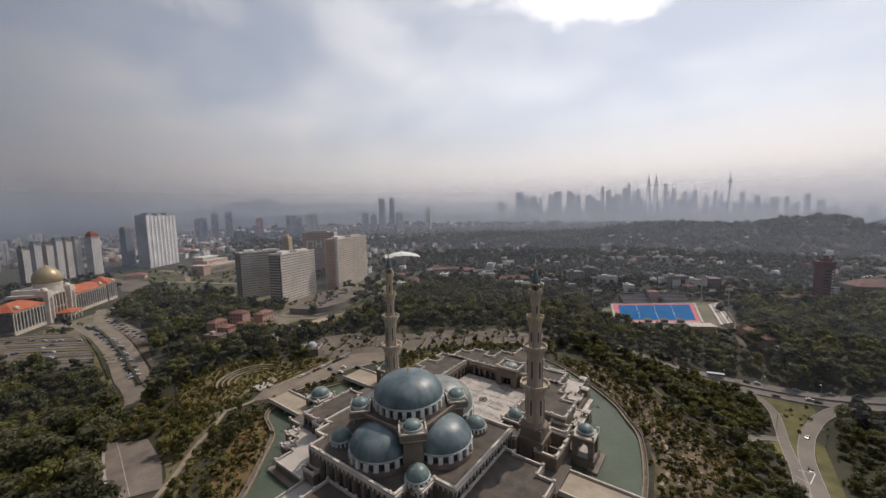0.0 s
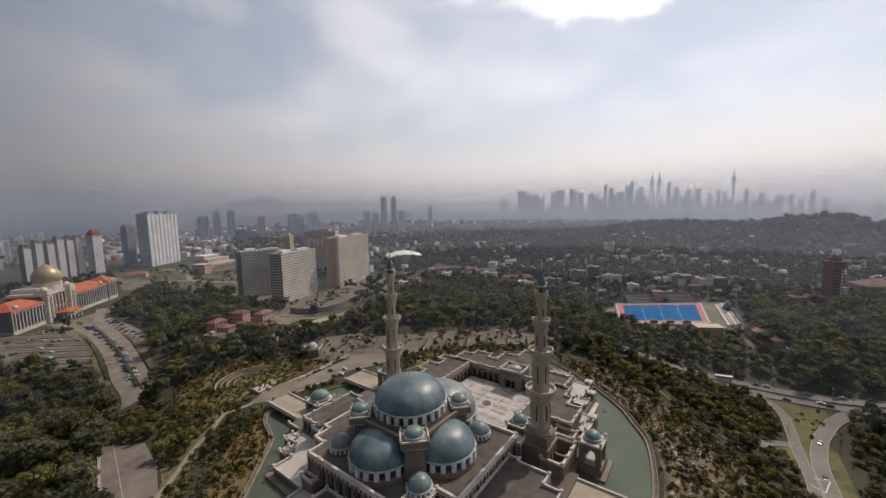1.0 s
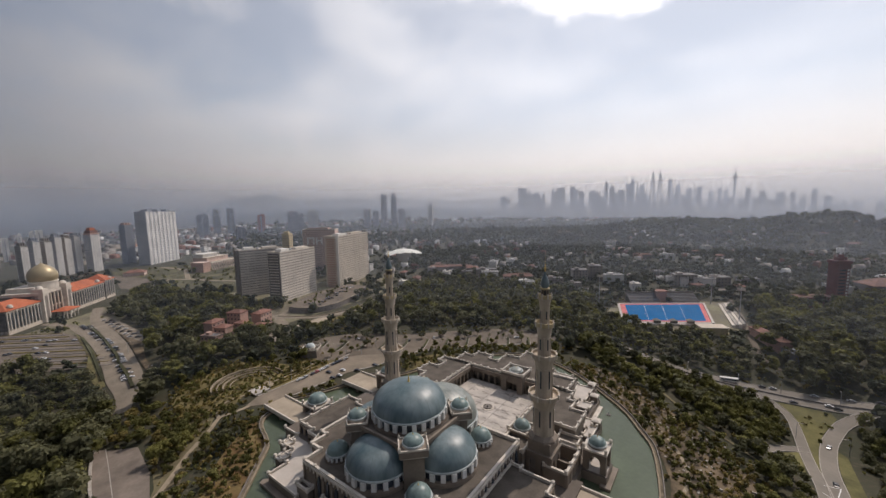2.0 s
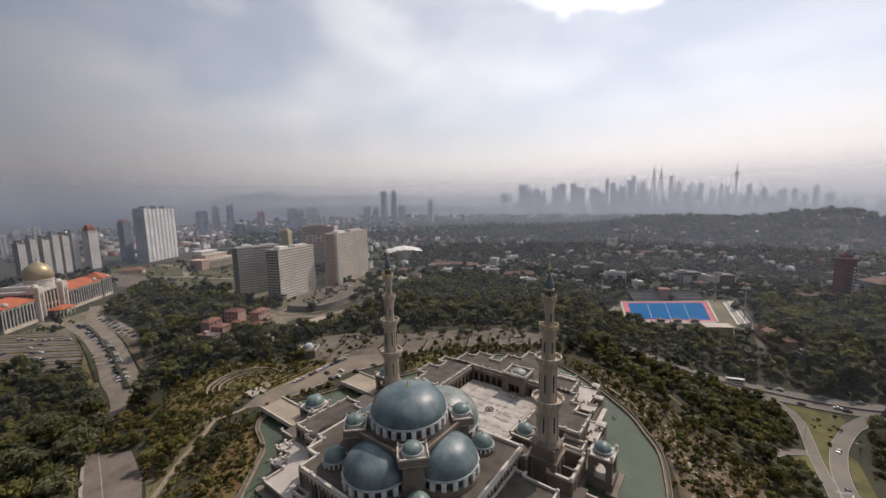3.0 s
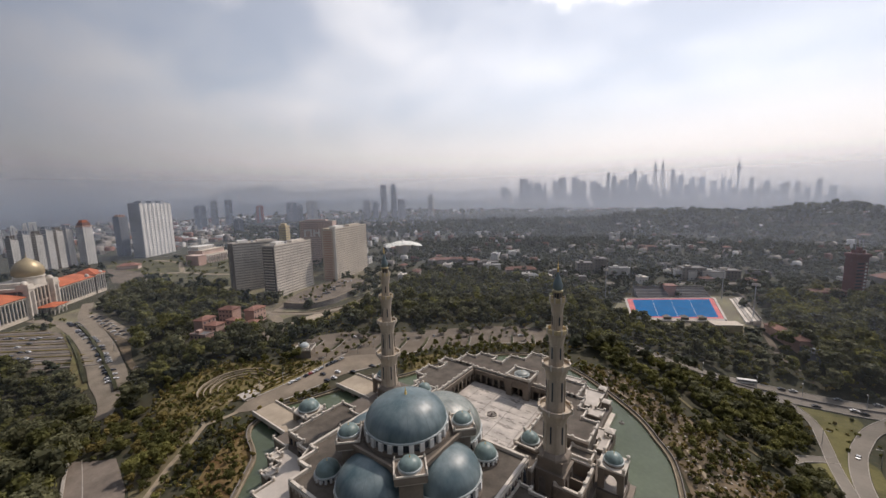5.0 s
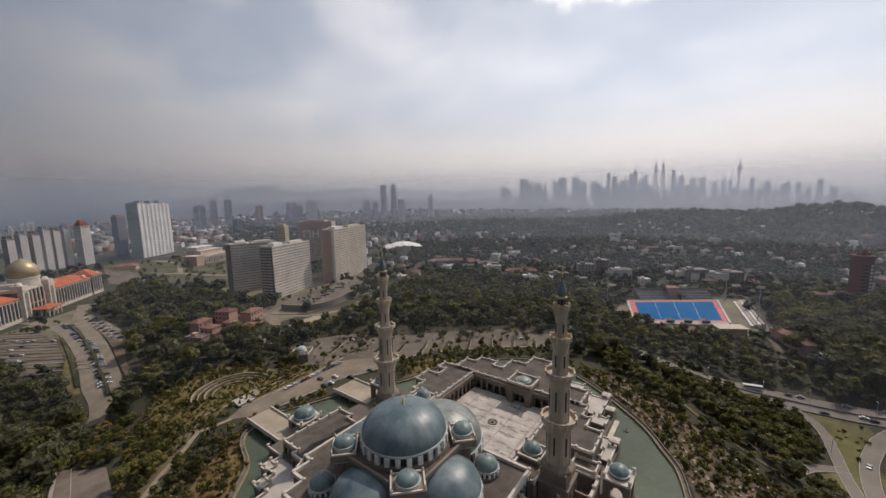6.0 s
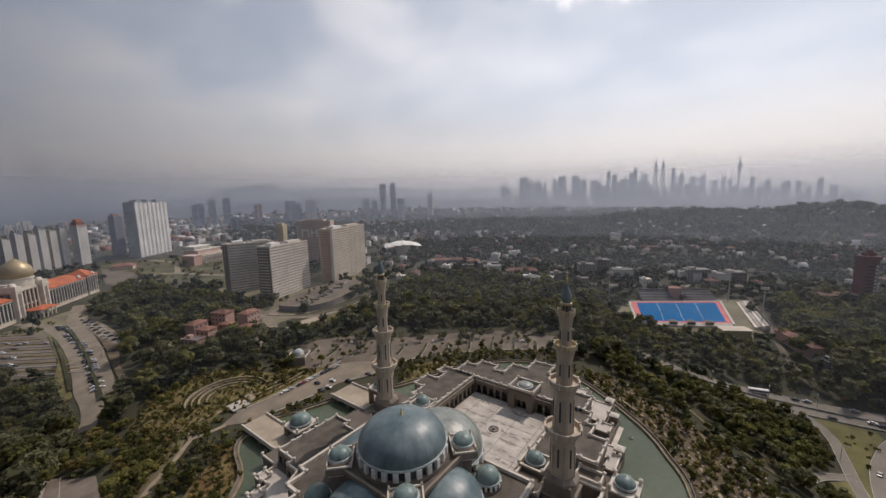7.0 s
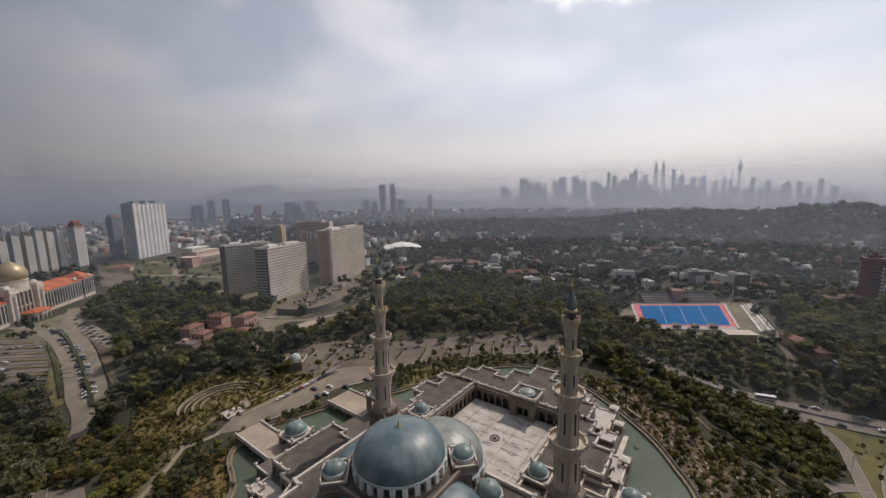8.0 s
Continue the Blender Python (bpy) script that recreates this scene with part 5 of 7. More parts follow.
def ribbed_tower(p, q, deep, h, bays, label, wall=M_WHITE, dark=M_GREYBLUE, name="apartment_tower", crown=None, group="tall apartment towers", floors=20, pier_share=0.55):
    """A tall block of upright bays: projecting white piers with recessed window strips between them."""
    m, w = frame_from(p, q)
    b = thing(name, m, label, "apartment tower", group=group)
    part("tower_core", box(0.6, w - 0.6, 0.6, deep - 0.6, -4, h - 1.5), dark, b)
    step_w = w / bays
    pier = mesh_of("pier", box(0, step_w * pier_share, 0, deep, -4, h), wall)
    thin = mesh_of("mullion", box(-0.4, 0.4, 0.2, deep - 0.2, -4, h - 3), wall)
    for k in range(bays):
        piece("pier", pier, b, pose(step_w * (k + 0.2), 0, (k % 3) * -1.6))
        piece("mullion", thin, b, pose(step_w * (k + 0.88), 0, 0))
    slab = mesh_of("floor_band", box(0.4, w - 0.4, 0.35, deep - 0.35, -0.35, 0.35), wall)
    for k in range(1, floors):
        piece("floor_band", slab, b, pose(0, 0, h * k / floors))
    part("roof_slab", box(0, w, 0, deep, h - 1.6, h - 0.8), dark, b)
    for k in range(3):
        x = w * (0.14 + 0.3 * k)
        part("roof_plant", box(x, x + w * 0.13, deep * 0.2, deep * 0.8, h - 0.8, h + 5.0), crown or dark, b)
    return b


ribbed_tower((-1051, 286), (-1116, 366), 26, 123, 8, "very tall white apartment tower with upright bays", floors=34)
ribbed_tower((-1137, 266), (-1146, 285), 18, 92, 3, "dark grey apartment tower beside the white one", wall=M_GREYBLUE, floors=24, crown=M_PINK)
t_or = ribbed_tower((-1046, 189), (-1058, 206), 16, 78, 4, "slim apartment tower with a stepped orange crown", wall=M_WHITE, floors=22, pier_share=0.38)
for k, (s, z0, z1) in enumerate(((0.0, 74, 80), (2.0, 80, 86), (4.5, 86, 91))):
    part("crown_tier", box(0.6 + s, 21 - s, 0.6 + s * 0.8, 15.4 - s * 0.8, z0 - 1, z1), (M_PINK, M_TILE_DULL, M_TILE)[k], t_or)
for k, (x, y, h) in enumerate(((-1003, 88, 66), (-1010, 104, 73), (-1018, 120, 71), (-1028, 135, 78), (-1040, 150, 75), (-1056, 166, 77))):
    ribbed_tower((x, y), (x - 5, y + 10), 14, h, 3, "blue-grey apartment tower with white upright bays", wall=M_WHITE, dark=M_GREYBLUE if k % 2 else M_SHADE, floors=16, pier_share=0.34)

# ---------------------------------------------------------------- government building with the golden dome
gov_m, gov_w = frame_from((-572, 36), (-716, 152))
gov = thing("government_building", gov_m, "long cream government building with orange tiled roofs and a golden dome", "government building")


def tiled_roof(x0, x1, y0, y1, z, rise, parent, mat=M_TILE, eave=1.2):
    """A hipped roof with thick eaves."""
    x0, x1, y0, y1 = x0 - eave, x1 + eave, y0 - eave, y1 + eave
    r = (y1 - y0) / 2
    bm = bmesh.new()
    lo = [bm.verts.new((x, y, z - 0.4)) for x, y in ((x0, y0), (x1, y0), (x1, y1), (x0, y1))]
    hi = [bm.verts.new((x, y, z)) for x, y in ((x0, y0), (x1, y0), (x1, y1), (x0, y1))]
    a, b = bm.verts.new((x0 + min(r, (x1 - x0) * 0.4), (y0 + y1) / 2, z + rise)), bm.verts.new((x1 - min(r, (x1 - x0) * 0.4), (y0 + y1) / 2, z + rise))
    bm.faces.new(lo)
    for i in range(4):
        bm.faces.new((lo[i], lo[(i + 1) % 4], hi[(i + 1) % 4], hi[i]))
    bm.faces.new((hi[0], hi[1], b, a)), bm.faces.new((hi[2], hi[3], a, b)), bm.faces.new((hi[1], hi[2], b)), bm.faces.new((hi[3], hi[0], a))
    return part("tiled_roof", bm, mat, parent, "orange-red tiled roof")


def gov_wing(x0, x1, h, floors=5):
    part("wing_wall", box(x0, x1, 1.2, 26, -3, h), M_RECESS_SHADE, gov, "recessed wall, shade painted into its grey")
    part("wing_base", box(x0, x1, 0, 27, -3, 4), M_BEIGE, gov)
    part("entablature", box(x0, x1, -0.3, 27, h - 2.4, h), M_BEIGE, gov)
    n = int((x1 - x0) / 4.4)
    col = mesh_of("column", lathe([(0.66, 4), (0.58, h - 2.4)], 10), M_TRIM)
    win = mesh_of("window", box(-1.0, 1.0, 1.0, 1.3, 0, 2.6), M_GLASS)
    for k in range(n + 1):
        x = x0 + (x1 - x0) * k / n
        piece("column", col, gov, pose(min(max(x, x0 + 0.9), x1 - 0.9), 0.4, 0))
        if k < n:
            for f in range(floors):
                piece("window", win, gov, pose(x + (x1 - x0) / n / 2, 0, 6.2 + f * (h - 11) / floors))
    tiled_roof(x0, x1, 0, 27, h, 7.5, gov)


gov_wing(4, 48, 25)
gov_wing(92, 160, 25)
gov_wing(164, 184, 27)
# the body takes the same shade-darkened grey behind its columns
part("central_body", box(48, 92, 2, 34, -3, 33), M_RECESS_SHADE, gov)
part("central_floor_band", box(48, 92, 1.6, 2.2, 14.5, 16.5), M_BEIGE, gov)
part("central_floor_band", box(48, 92, 1.6, 2.2, 4, 6), M_BEIGE, gov)
part("central_cornice", box(47.5, 92.5, 1.5, 34.5, 31, 34), M_TRIM, gov)
part("attic", box(54, 86, 8, 34, 34, 39), M_TRIM, gov)
for x in (48, 84):
    tw = part("flanking_tower", box(x, x + 8, -3, 8, -3, 38), M_TRIM, gov)
    # raised dark panel painted in place of a niche's shade
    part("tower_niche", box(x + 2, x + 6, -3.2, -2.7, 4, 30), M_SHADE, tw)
    part("tower_cornice", box(x - 0.8, x + 8.8, -3.8, 8.8, 32, 33.4), M_TRIM, tw)
    part("tower_dome", lathe(bulge(3.2, 38, 3.4), 20, x + 4, 2.5), M_TRIM, tw, "small pale dome", round_off=True)
for x in (150, 178, 12):
    part("pinnacle_dome", lathe(bulge(2.6, 27, 3.4), 16, x, 2), M_TRIM, gov, "small pale dome", round_off=True)
col = mesh_of("column", lathe([(0.8, 0), (0.7, 31)], 12), M_BEIGE)
for k in range(5):
    piece("column", col, gov, pose(59 + k * 5.4, 0.6, 0))
part("dome_drum", lathe([(12.4, 34), (12.4, 42), (13.2, 42.4), (13.2, 43.4), (12, 43.6)], 40, 76.5, 13.5), M_TRIM, gov)
part("golden_dome", lathe([(11.6, 43.4), (13.2, 46.5), (13.4, 50), (12.4, 54), (9.8, 58), (6.2, 61), (2.6, 63), (0.6, 64.6), (0.35, 67), (0, 69.5)], 48, 76.5, 13.5), material("dull_gold_dome", (0.38, 0.31, 0.19), 0.42, metal=0.3, vary=0.12, scale=0.1), gov, "large dull gold dome", round_off=True)
part("porch_roof_base", box(58, 80, -16, 0, 8.5, 9.6), M_TRIM, gov)
tiled_roof(58, 80, -16, 0, 9.6, 3.0, gov)
for k in range(4):
    for y in (-15, -8):
        piece("porch_column", mesh_of("porch_column", lathe([(0.7, -1), (0.6, 8.5)], 10), M_TRIM), gov, pose(60 + k * 6, y, 0))

# hilltop villa near the tall white tower
villa = thing("mansion", pose(-860, 350, 0, 0, 0, 118) @ Matrix.Scale(1.35, 4), "large dull ochre mansion with a pale glazed hall", "mansion")
part("wing", box(-34, 34, -10, 10, -2, 11), M_ROSE, villa)
part("terrace_roof", box(-34.5, 34.5, -10.5, 10.5, 11, 11.8), M_BEIGE, villa)
part("wing_parapet", ring_wall([(-34, -10), (34, -10), (34, 10), (-34, 10)], 11.8, 13.2, 0.6), M_TRIM, villa)
part("upper_storey", box(-20, 24, 0, 24, 11.8, 18), M_ROSE, villa)
part("upper_roof", box(-21, 25, -1, 25, 18, 18.8), M_BEIGE, villa)
part("end_block", box(-44, -30, -14, 6, -2, 14), M_PINK, villa)
part("end_roof", box(-44.6, -29.4, -14.6, 6.6, 14, 14.7), M_ROSE, villa)
part("white_hall", box(-18, 10, 8, 22, 18.8, 23), M_WHITE, villa)
part("hall_roof", prism([(-20, 6), (12, 6), (12, 24), (-20, 24)], 23, 24.2), M_WHITE, villa)
part("mast", lathe([(0.5, 24), (0.3, 38)], 8, 0, 15), M_WHITE, villa)
pillar = mesh_of("pillar", box(-0.5, 0.5, -11.6, -10.6, -1, 11), M_TRIM)
for k in range(13):
    part("window", box(-28 + k * 4.9, -25.4 + k * 4.9, -10.2, -9.9, 3, 8), M_GLASS, villa)
    piece("pillar", pillar, villa, pose(-29 + k * 4.9, 0, 0))
lodge = thing("lodge", pose(-905, 222, 0, 0, 0, 60), "low rose-walled lodge beside the car park", "house")
part("wall", box(-16, 16, -9, 9, -2, 7), M_ROSE, lodge)
tiled_roof(-16, 16, -9, 9, 7, 5, lodge, M_TILE_DULL)

# membrane roof among the trees
dome_hall = thing("tent_hall", pose(-574, 622, 0, 0, 0, 50) @ Matrix.Scale(0.92, 4), "white tent-like membrane roof above the trees", "pavilion")
bm = bmesh.new()
N = 24
rows = []
for i in range(N + 1):
    u = -1 + 2 * i / N
    rows.append([bm.verts.new((u * 42, v * 24, 20 + 10.5 * (1 - u * u) * (1 - 0.55 * v * v) - 2.0 * abs(v) ** 3 + 0.8 * math.cos(u * 14) * abs(v))) for v in (-1, -0.6, -0.2, 0.2, 0.6, 1)])
for a, b in zip(rows, rows[1:]):
    for j in range(5):
        bm.faces.new((a[j], b[j], b[j + 1], a[j + 1]))
part("membrane", bm, M_MEMBRANE, dome_hall, round_off=True)
part("crown_vent", lathe([(3.5, 30), (3.5, 32), (0, 33.5)], 16), M_WHITE, dome_hall)
part("hall_wall", lathe([(19, -2), (19, 22)], 32), M_BEIGE, dome_hall)
for k in range(8):
    a = 2 * math.pi * k / 8
    part("mast", lathe([(0.5, -2), (0.4, 21)], 8, 36 * math.cos(a), 20 * math.sin(a)), M_STEEL, dome_hall)

# maroon tower with its low annexe
red = thing("maroon_tower", pose(104, 606, lie_at(104, 606), 0, 0, 33), "dark maroon tower block with a row of pale windows", "tower")
part("tower_body", box(-6, 6.5, -6, 6, -4, 50), M_REDTOWER, red)
part("tower_head", box(-7, 7.5, -7, 7, 48, 51.5), M_REDTOWER, red)
for x in (-4, 0, 3.6):
    part("roof_fin", box(x, x + 1.4, -3, 3, 51, 55 + (x == 0) * 3), M_REDTOWER, red)
    part("aerial", lathe([(0.25, 54), (0.12, 66)], 6, x + 1, 0), M_STEEL, red)
for k in range(11):
    part("window", box(3.6, 5.6, -6.25, -5.9, 3 + k * 3.7, 5 + k * 3.7), M_WHITE, red)
    part("window", box(-4.5, 2, -6.2, -5.9, 3 + k * 3.7, 4.6 + k * 3.7), M_GLASS, red)
part("annexe", box(-45, -7, -8, 6, -4, 10), M_REDTOWER, red)
part("annexe_roof", box(-46, -7, -9, 7, 10, 11), M_TILE_DULL, red)
barn = thing("long_hall", pose(175, 690, lie_at(175, 690), 0, 0, 25), "long hall with a dull red roof", "hall")
part("hall_wall", box(-40, 40, -14, 14, -4, 16), M_WALLMIX, barn)
tiled_roof(-40, 40, -14, 14, 16, 8, barn, M_TILE_DULL)

# ---------------------------------------------------------------- hockey ground
hx, hy = Vector((0.82, 0.57)), Vector((-0.10, 0.995))
Vector((-76, 418))
hk = thing("hockey_ground", pose(0, 0, 0.7), "blue artificial hockey pitch with a pink-red margin", "sports pitch")


def hk_quad(a0, a1, b0, b1, z0, z1):
    P = [Vector((-79, 414)), Vector((-8, 455)), Vector((-18, 533)), Vector((-97, 481))]

    def at(a, b):
        lo, hi = P[0].lerp(P[1], a), P[3].lerp(P[2], a)
        return tuple(lo.lerp(hi, b))
    return prism([at(a0, b0), at(a1, b0), at(a1, b1), at(a0, b1)], z0, z1)


part("margin", hk_quad(0, 1, 0, 1, -3.0, 0.06), M_TURFRED, hk, "pink-red turf margin")
part("near_apron", hk_quad(0, 1, -0.13, -0.005, -3.0, 0.12), M_KERB, hk, "pale concrete apron")
part("kerb", hk_quad(-0.03, -0.004, -0.05, 1.03, -3.0, 0.4), M_TERRACE, hk)
part("kerb", hk_quad(1.004, 1.03, -0.05, 1.03, -3.0, 0.4), M_TERRACE, hk)
part("kerb", hk_quad(0, 1, 1.004, 1.03, -3.0, 0.4), M_TERRACE, hk)
part("turf", hk_quad(0.06, 0.95, 0.05, 0.94, 0.06, 0.12), M_TURF, hk, "bright blue playing turf")
for a in (0.29, 0.505, 0.72):
    part("pitch_line", hk_quad(a - 0.0014, a + 0.0014, 0.05, 0.94, 0.12, 0.14), M_LINE, hk)
stand = thing("grandstand", pose(-57, 519, 0, 0, 0, 33), "grey stepped spectator stand behind the pitch", "grandstand")
for s in (-1, 1):
    for k in range(7):
        part("seat_tier", box(*sorted((s * 5, s * 40)), -7 + k * 2.2, -4.8 + k * 2.2, -1, 1.4 + k * 1.25), M_SHEET, stand)
    part("back_wall", box(*sorted((s * 5, s * 40)), 8.4, 9.0, -1, 11.2), M_SHADE, stand)
part("central_box", box(-6, 6, 2, 12, -1, 12.6), M_PINK, stand)
part("box_roof", box(-7, 7, 1, 13, 12.6, 13.2), M_TILE_DULL, stand)
side_stand = thing("grandstand", pose(2, 496, 0, 0, 0, 97.3), "pale concrete stepped stand along the side of the pitch", "grandstand")
for k in range(4):
    part("seat_tier", box(-44, 44, -3.2 - k * 2.6, -0.6 - k * 2.6, -1, 1.2 + k * 0.9), M_KERB if k % 2 else M_CONC, side_stand)
part("back_rail", box(-44, 44, -11.4, -11.0, -1, 6.0), M_SHADE, side_stand)
for k, a in enumerate((0.36, 0.55, 0.74)):
    dug = thing("team_shelter", pose(*(Vector((-79, 414)).lerp(Vector((-8, 455)), a) + Vector((1.5, -3.5))), 0.7, 0, 0, 30), "small dark team shelter beside the pitch", "shelter", group="team shelters")
    part("back_wall", box(-3.5, 3.5, -1.6, -1.3, 0, 2.6), M_SHADE, dug)
    part("shelter_roof", prism([(-3.8, -1.8), (3.8, -1.8), (3.8, 1.6), (-3.8, 1.6)], 2.6, 2.8), M_SHADE, dug)
    part("shelter_ridge", lathe([(4.6, 2.8), (0, 4.6)], 4, a0=45), M_SHADE, dug)
    part("bench", box(-3, 3, -1.0, -0.4, 0.3, 0.6), M_STEEL, dug)
tank = thing("water_tank", pose(-72, 404, 0.7), "white domed water tank beside the pitch", "tank")
part("tank_wall", lathe([(3.4, -1), (3.6, 3.0), (3.7, 3.2)], 20), M_WHITE, tank)
part("tank_roof", lathe([(3.8, 3.2), (3.0, 4.8), (1.4, 5.7), (0, 6.0)], 20), M_MEMBRANE, tank, round_off=True)
house_k = thing("clubhouse", pose(-8, 425, 0, 0, 0, 30), "low ochre clubhouse by the pitch", "clubhouse")
part("wall", box(-10, 12, -5, 5, -3, 4.5), M_GOLDSTONE, house_k)
part("roof", box(-11, 13, -6, 6, 4.5, 5.2), M_BEIGE, house_k)


def light_mast(x, y, h):
    m = thing("floodlight_mast", pose(x, y, lie_at(x, y)), "slim grey floodlight mast", "light mast", group="floodlight masts")
    part("pole", lathe([(0.55, -1), (0.3, h)], 10), M_STEEL, m)
    part("head_frame", box(-3.2, 3.2, -0.35, 0.35, h, h + 2.4), M_TRIM, m, "bank of floodlights")
    return m


for x, y, h in ((-118, 470, 33), (-10, 540, 33), (14, 470, 33), (-108, 555, 34)):
    light_mast(x, y, h)

# ---------------------------------------------------------------- pink estate houses and red roofs by the approach road
def small_house(x, y, turn, w, d, h, label, wall=M_WALLMIX, roof=M_TILE_DULL, group="houses", floors=2, name="house"):
    m = thing(name, pose(x, y, lie_at(x, y), 0, 0, turn), label, "house", group=group)
    part("wall", box(-w / 2, w / 2, -d / 2, d / 2, -3, h), wall, m)
    if roof in (M_SHEET, M_TRIM):
        part("flat_roof", box(-w / 2 - 0.4, w / 2 + 0.4, -d / 2 - 0.4, d / 2 + 0.4, h, h + 0.5), roof, m)
        part("roof_parapet", ring_wall([(-w / 2, -d / 2), (w / 2, -d / 2), (w / 2, d / 2), (-w / 2, d / 2)], h + 0.5, h + 1.1, 0.35), wall, m)
        part("stair_head", box(-w * 0.3, -w * 0.05, -d * 0.2, d * 0.25, h + 0.5, h + 3.0), wall, m)
    else:
        tiled_roof(-w / 2, w / 2, -d / 2, d / 2, h, d * 0.24, m, roof, eave=0.8)
    n = max(2, int(w / 4))
    for f in range(floors):
        for k in range(n):
            x0 = -w / 2 + (k + 0.3) * w / n
            part("window", box(x0, x0 + 1.6, -d / 2 - 0.08, -d / 2 + 0.1, 1.2 + f * h / floors, 2.8 + f * h / floors), M_GLASS, m)
    return m


for x, y, a, w, d, h in ((-374, 146, 24, 16, 9, 8), (-383, 160, 24, 13, 10, 11), (-398, 158, 114, 15, 10, 14), (-402, 182, 24, 16, 11, 17), (-388, 179, 24, 11, 8, 9), (-390, 201, 114, 17, 11, 14), (-375, 191, 30, 10, 8, 6)):
    small_house(x, y, a, w, d, h, "salmon-walled house with a dull red roof" if h != 8 else "salmon-walled house with a flat grey roof", M_PINK, M_TILE_DULL if h != 8 else M_SHEET, "salmon houses by the approach road", floors=max(2, h // 4))
for x, y, a, w, d, h, wall, roof in ((30, 432, 118, 26, 9, 8, M_PINK, M_TILE_DULL), (37, 420, 118, 24, 9, 9, M_PINK, M_TILE_DULL), (46, 404, 118, 16, 9, 6, M_GREYBLUE, M_SHEET), (88, 287, 70, 30, 12, 7, M_PINK, M_TILE_DULL), (110, 300, 70, 20, 12, 6, M_REDTOWER, M_TILE_DULL)):
    small_house(x, y, a, w, d, h, "low house with a faded red roof among trees", wall, roof, "houses near the highway")
for x, y, a, w, d, h in ((-420, 560, 35, 46, 14, 9), (-388, 572, 35, 40, 12, 11), (-325, 560, 36, 34, 15, 12), (-262, 552, 36, 46, 16, 8), (-205, 556, 30, 26, 14, 9), (-176, 585, 30, 22, 16, 20), (-160, 610, 30, 18, 16, 24),
                         (-140, 622, 30, 30, 12, 8), (-45, 640, 28, 30, 18, 16), (-5, 660, 28, 26, 18, 13), (30, 690, 25, 24, 14, 9), (-215, 600, 30, 22, 12, 8), (-110, 640, 30, 24, 12, 8)):
    small_house(x, y, a, w, d, h, "flat pale institutional building behind the wooded belt", M_WALLMIX, M_SHEET if w < 40 else M_TILE_DULL, "buildings along the street", floors=max(2, int(h / 4)))

# ---------------------------------------------------------------- suburb: houses among trees
rng = random.Random(11)
protos = []
for k, (w, d, h, wall, roof) in enumerate(((14, 10, 6.5, M_WALLMIX, M_TILE_DULL), (18, 11, 7, M_WALLMIX, M_SHEET), (12, 12, 6, M_WHITE, M_TRIM), (22, 12, 9, M_WALLMIX, M_TILE_DULL), (26, 14, 12, M_WHITE, M_SHEET))):
    protos.append(small_house(-250 + k * 40, 900, 20, w, d, h, ("pale house with a dull red-brown roof", "pale house with a grey sheet roof", "white house with a pale roof", "long house with a red-brown roof", "white apartment house with a grey roof")[k], wall, roof, "suburban houses among trees", floors=1))
HOUSE_SITES = [(-250 + k * 40, 900) for k in range(5)]
while len(HOUSE_SITES) < 165:
    az, r = rng.uniform(-84, 14), 560 + 1300 * rng.random() ** 1.1
    x, y = r * math.sin(radians(az)), r * math.cos(radians(az))
    if noise.noise(Vector((x * 0.004, y * 0.004, 1.3))) < -0.12 or (x < -420 and y < 620 and x > -1150 and y < 480) or (x > -130 and x < 40 and y < 600):
        continue
    if any(abs(x - a) < 16 and abs(y - b) < 16 for a, b in HOUSE_SITES):
        continue
    HOUSE_SITES.append((x, y))
    copy_thing(protos[rng.randrange(5)], pose(x, y, lie_at(x, y), 0, 0, rng.choice((20, 35, 110, 125)) + rng.uniform(-8, 8)))
for k, (x, y, a) in enumerate(((-384, 523, 30), (-352, 540, 35), (-301, 530, 35), (-232, 520, 30), (-168, 536, 30), (-130, 600, 28), (-97, 579, 28), (-60, 650, 28), (-237, 1057, 40), (-184, 987, 30), (-192, 818, 30), (-221, 486, 35))):
    copy_thing(protos[(2, 1, 4, 2, 1, 4)[k % 6]], pose(x, y, lie_at(x, y) + 2.0, 0, 0, a))
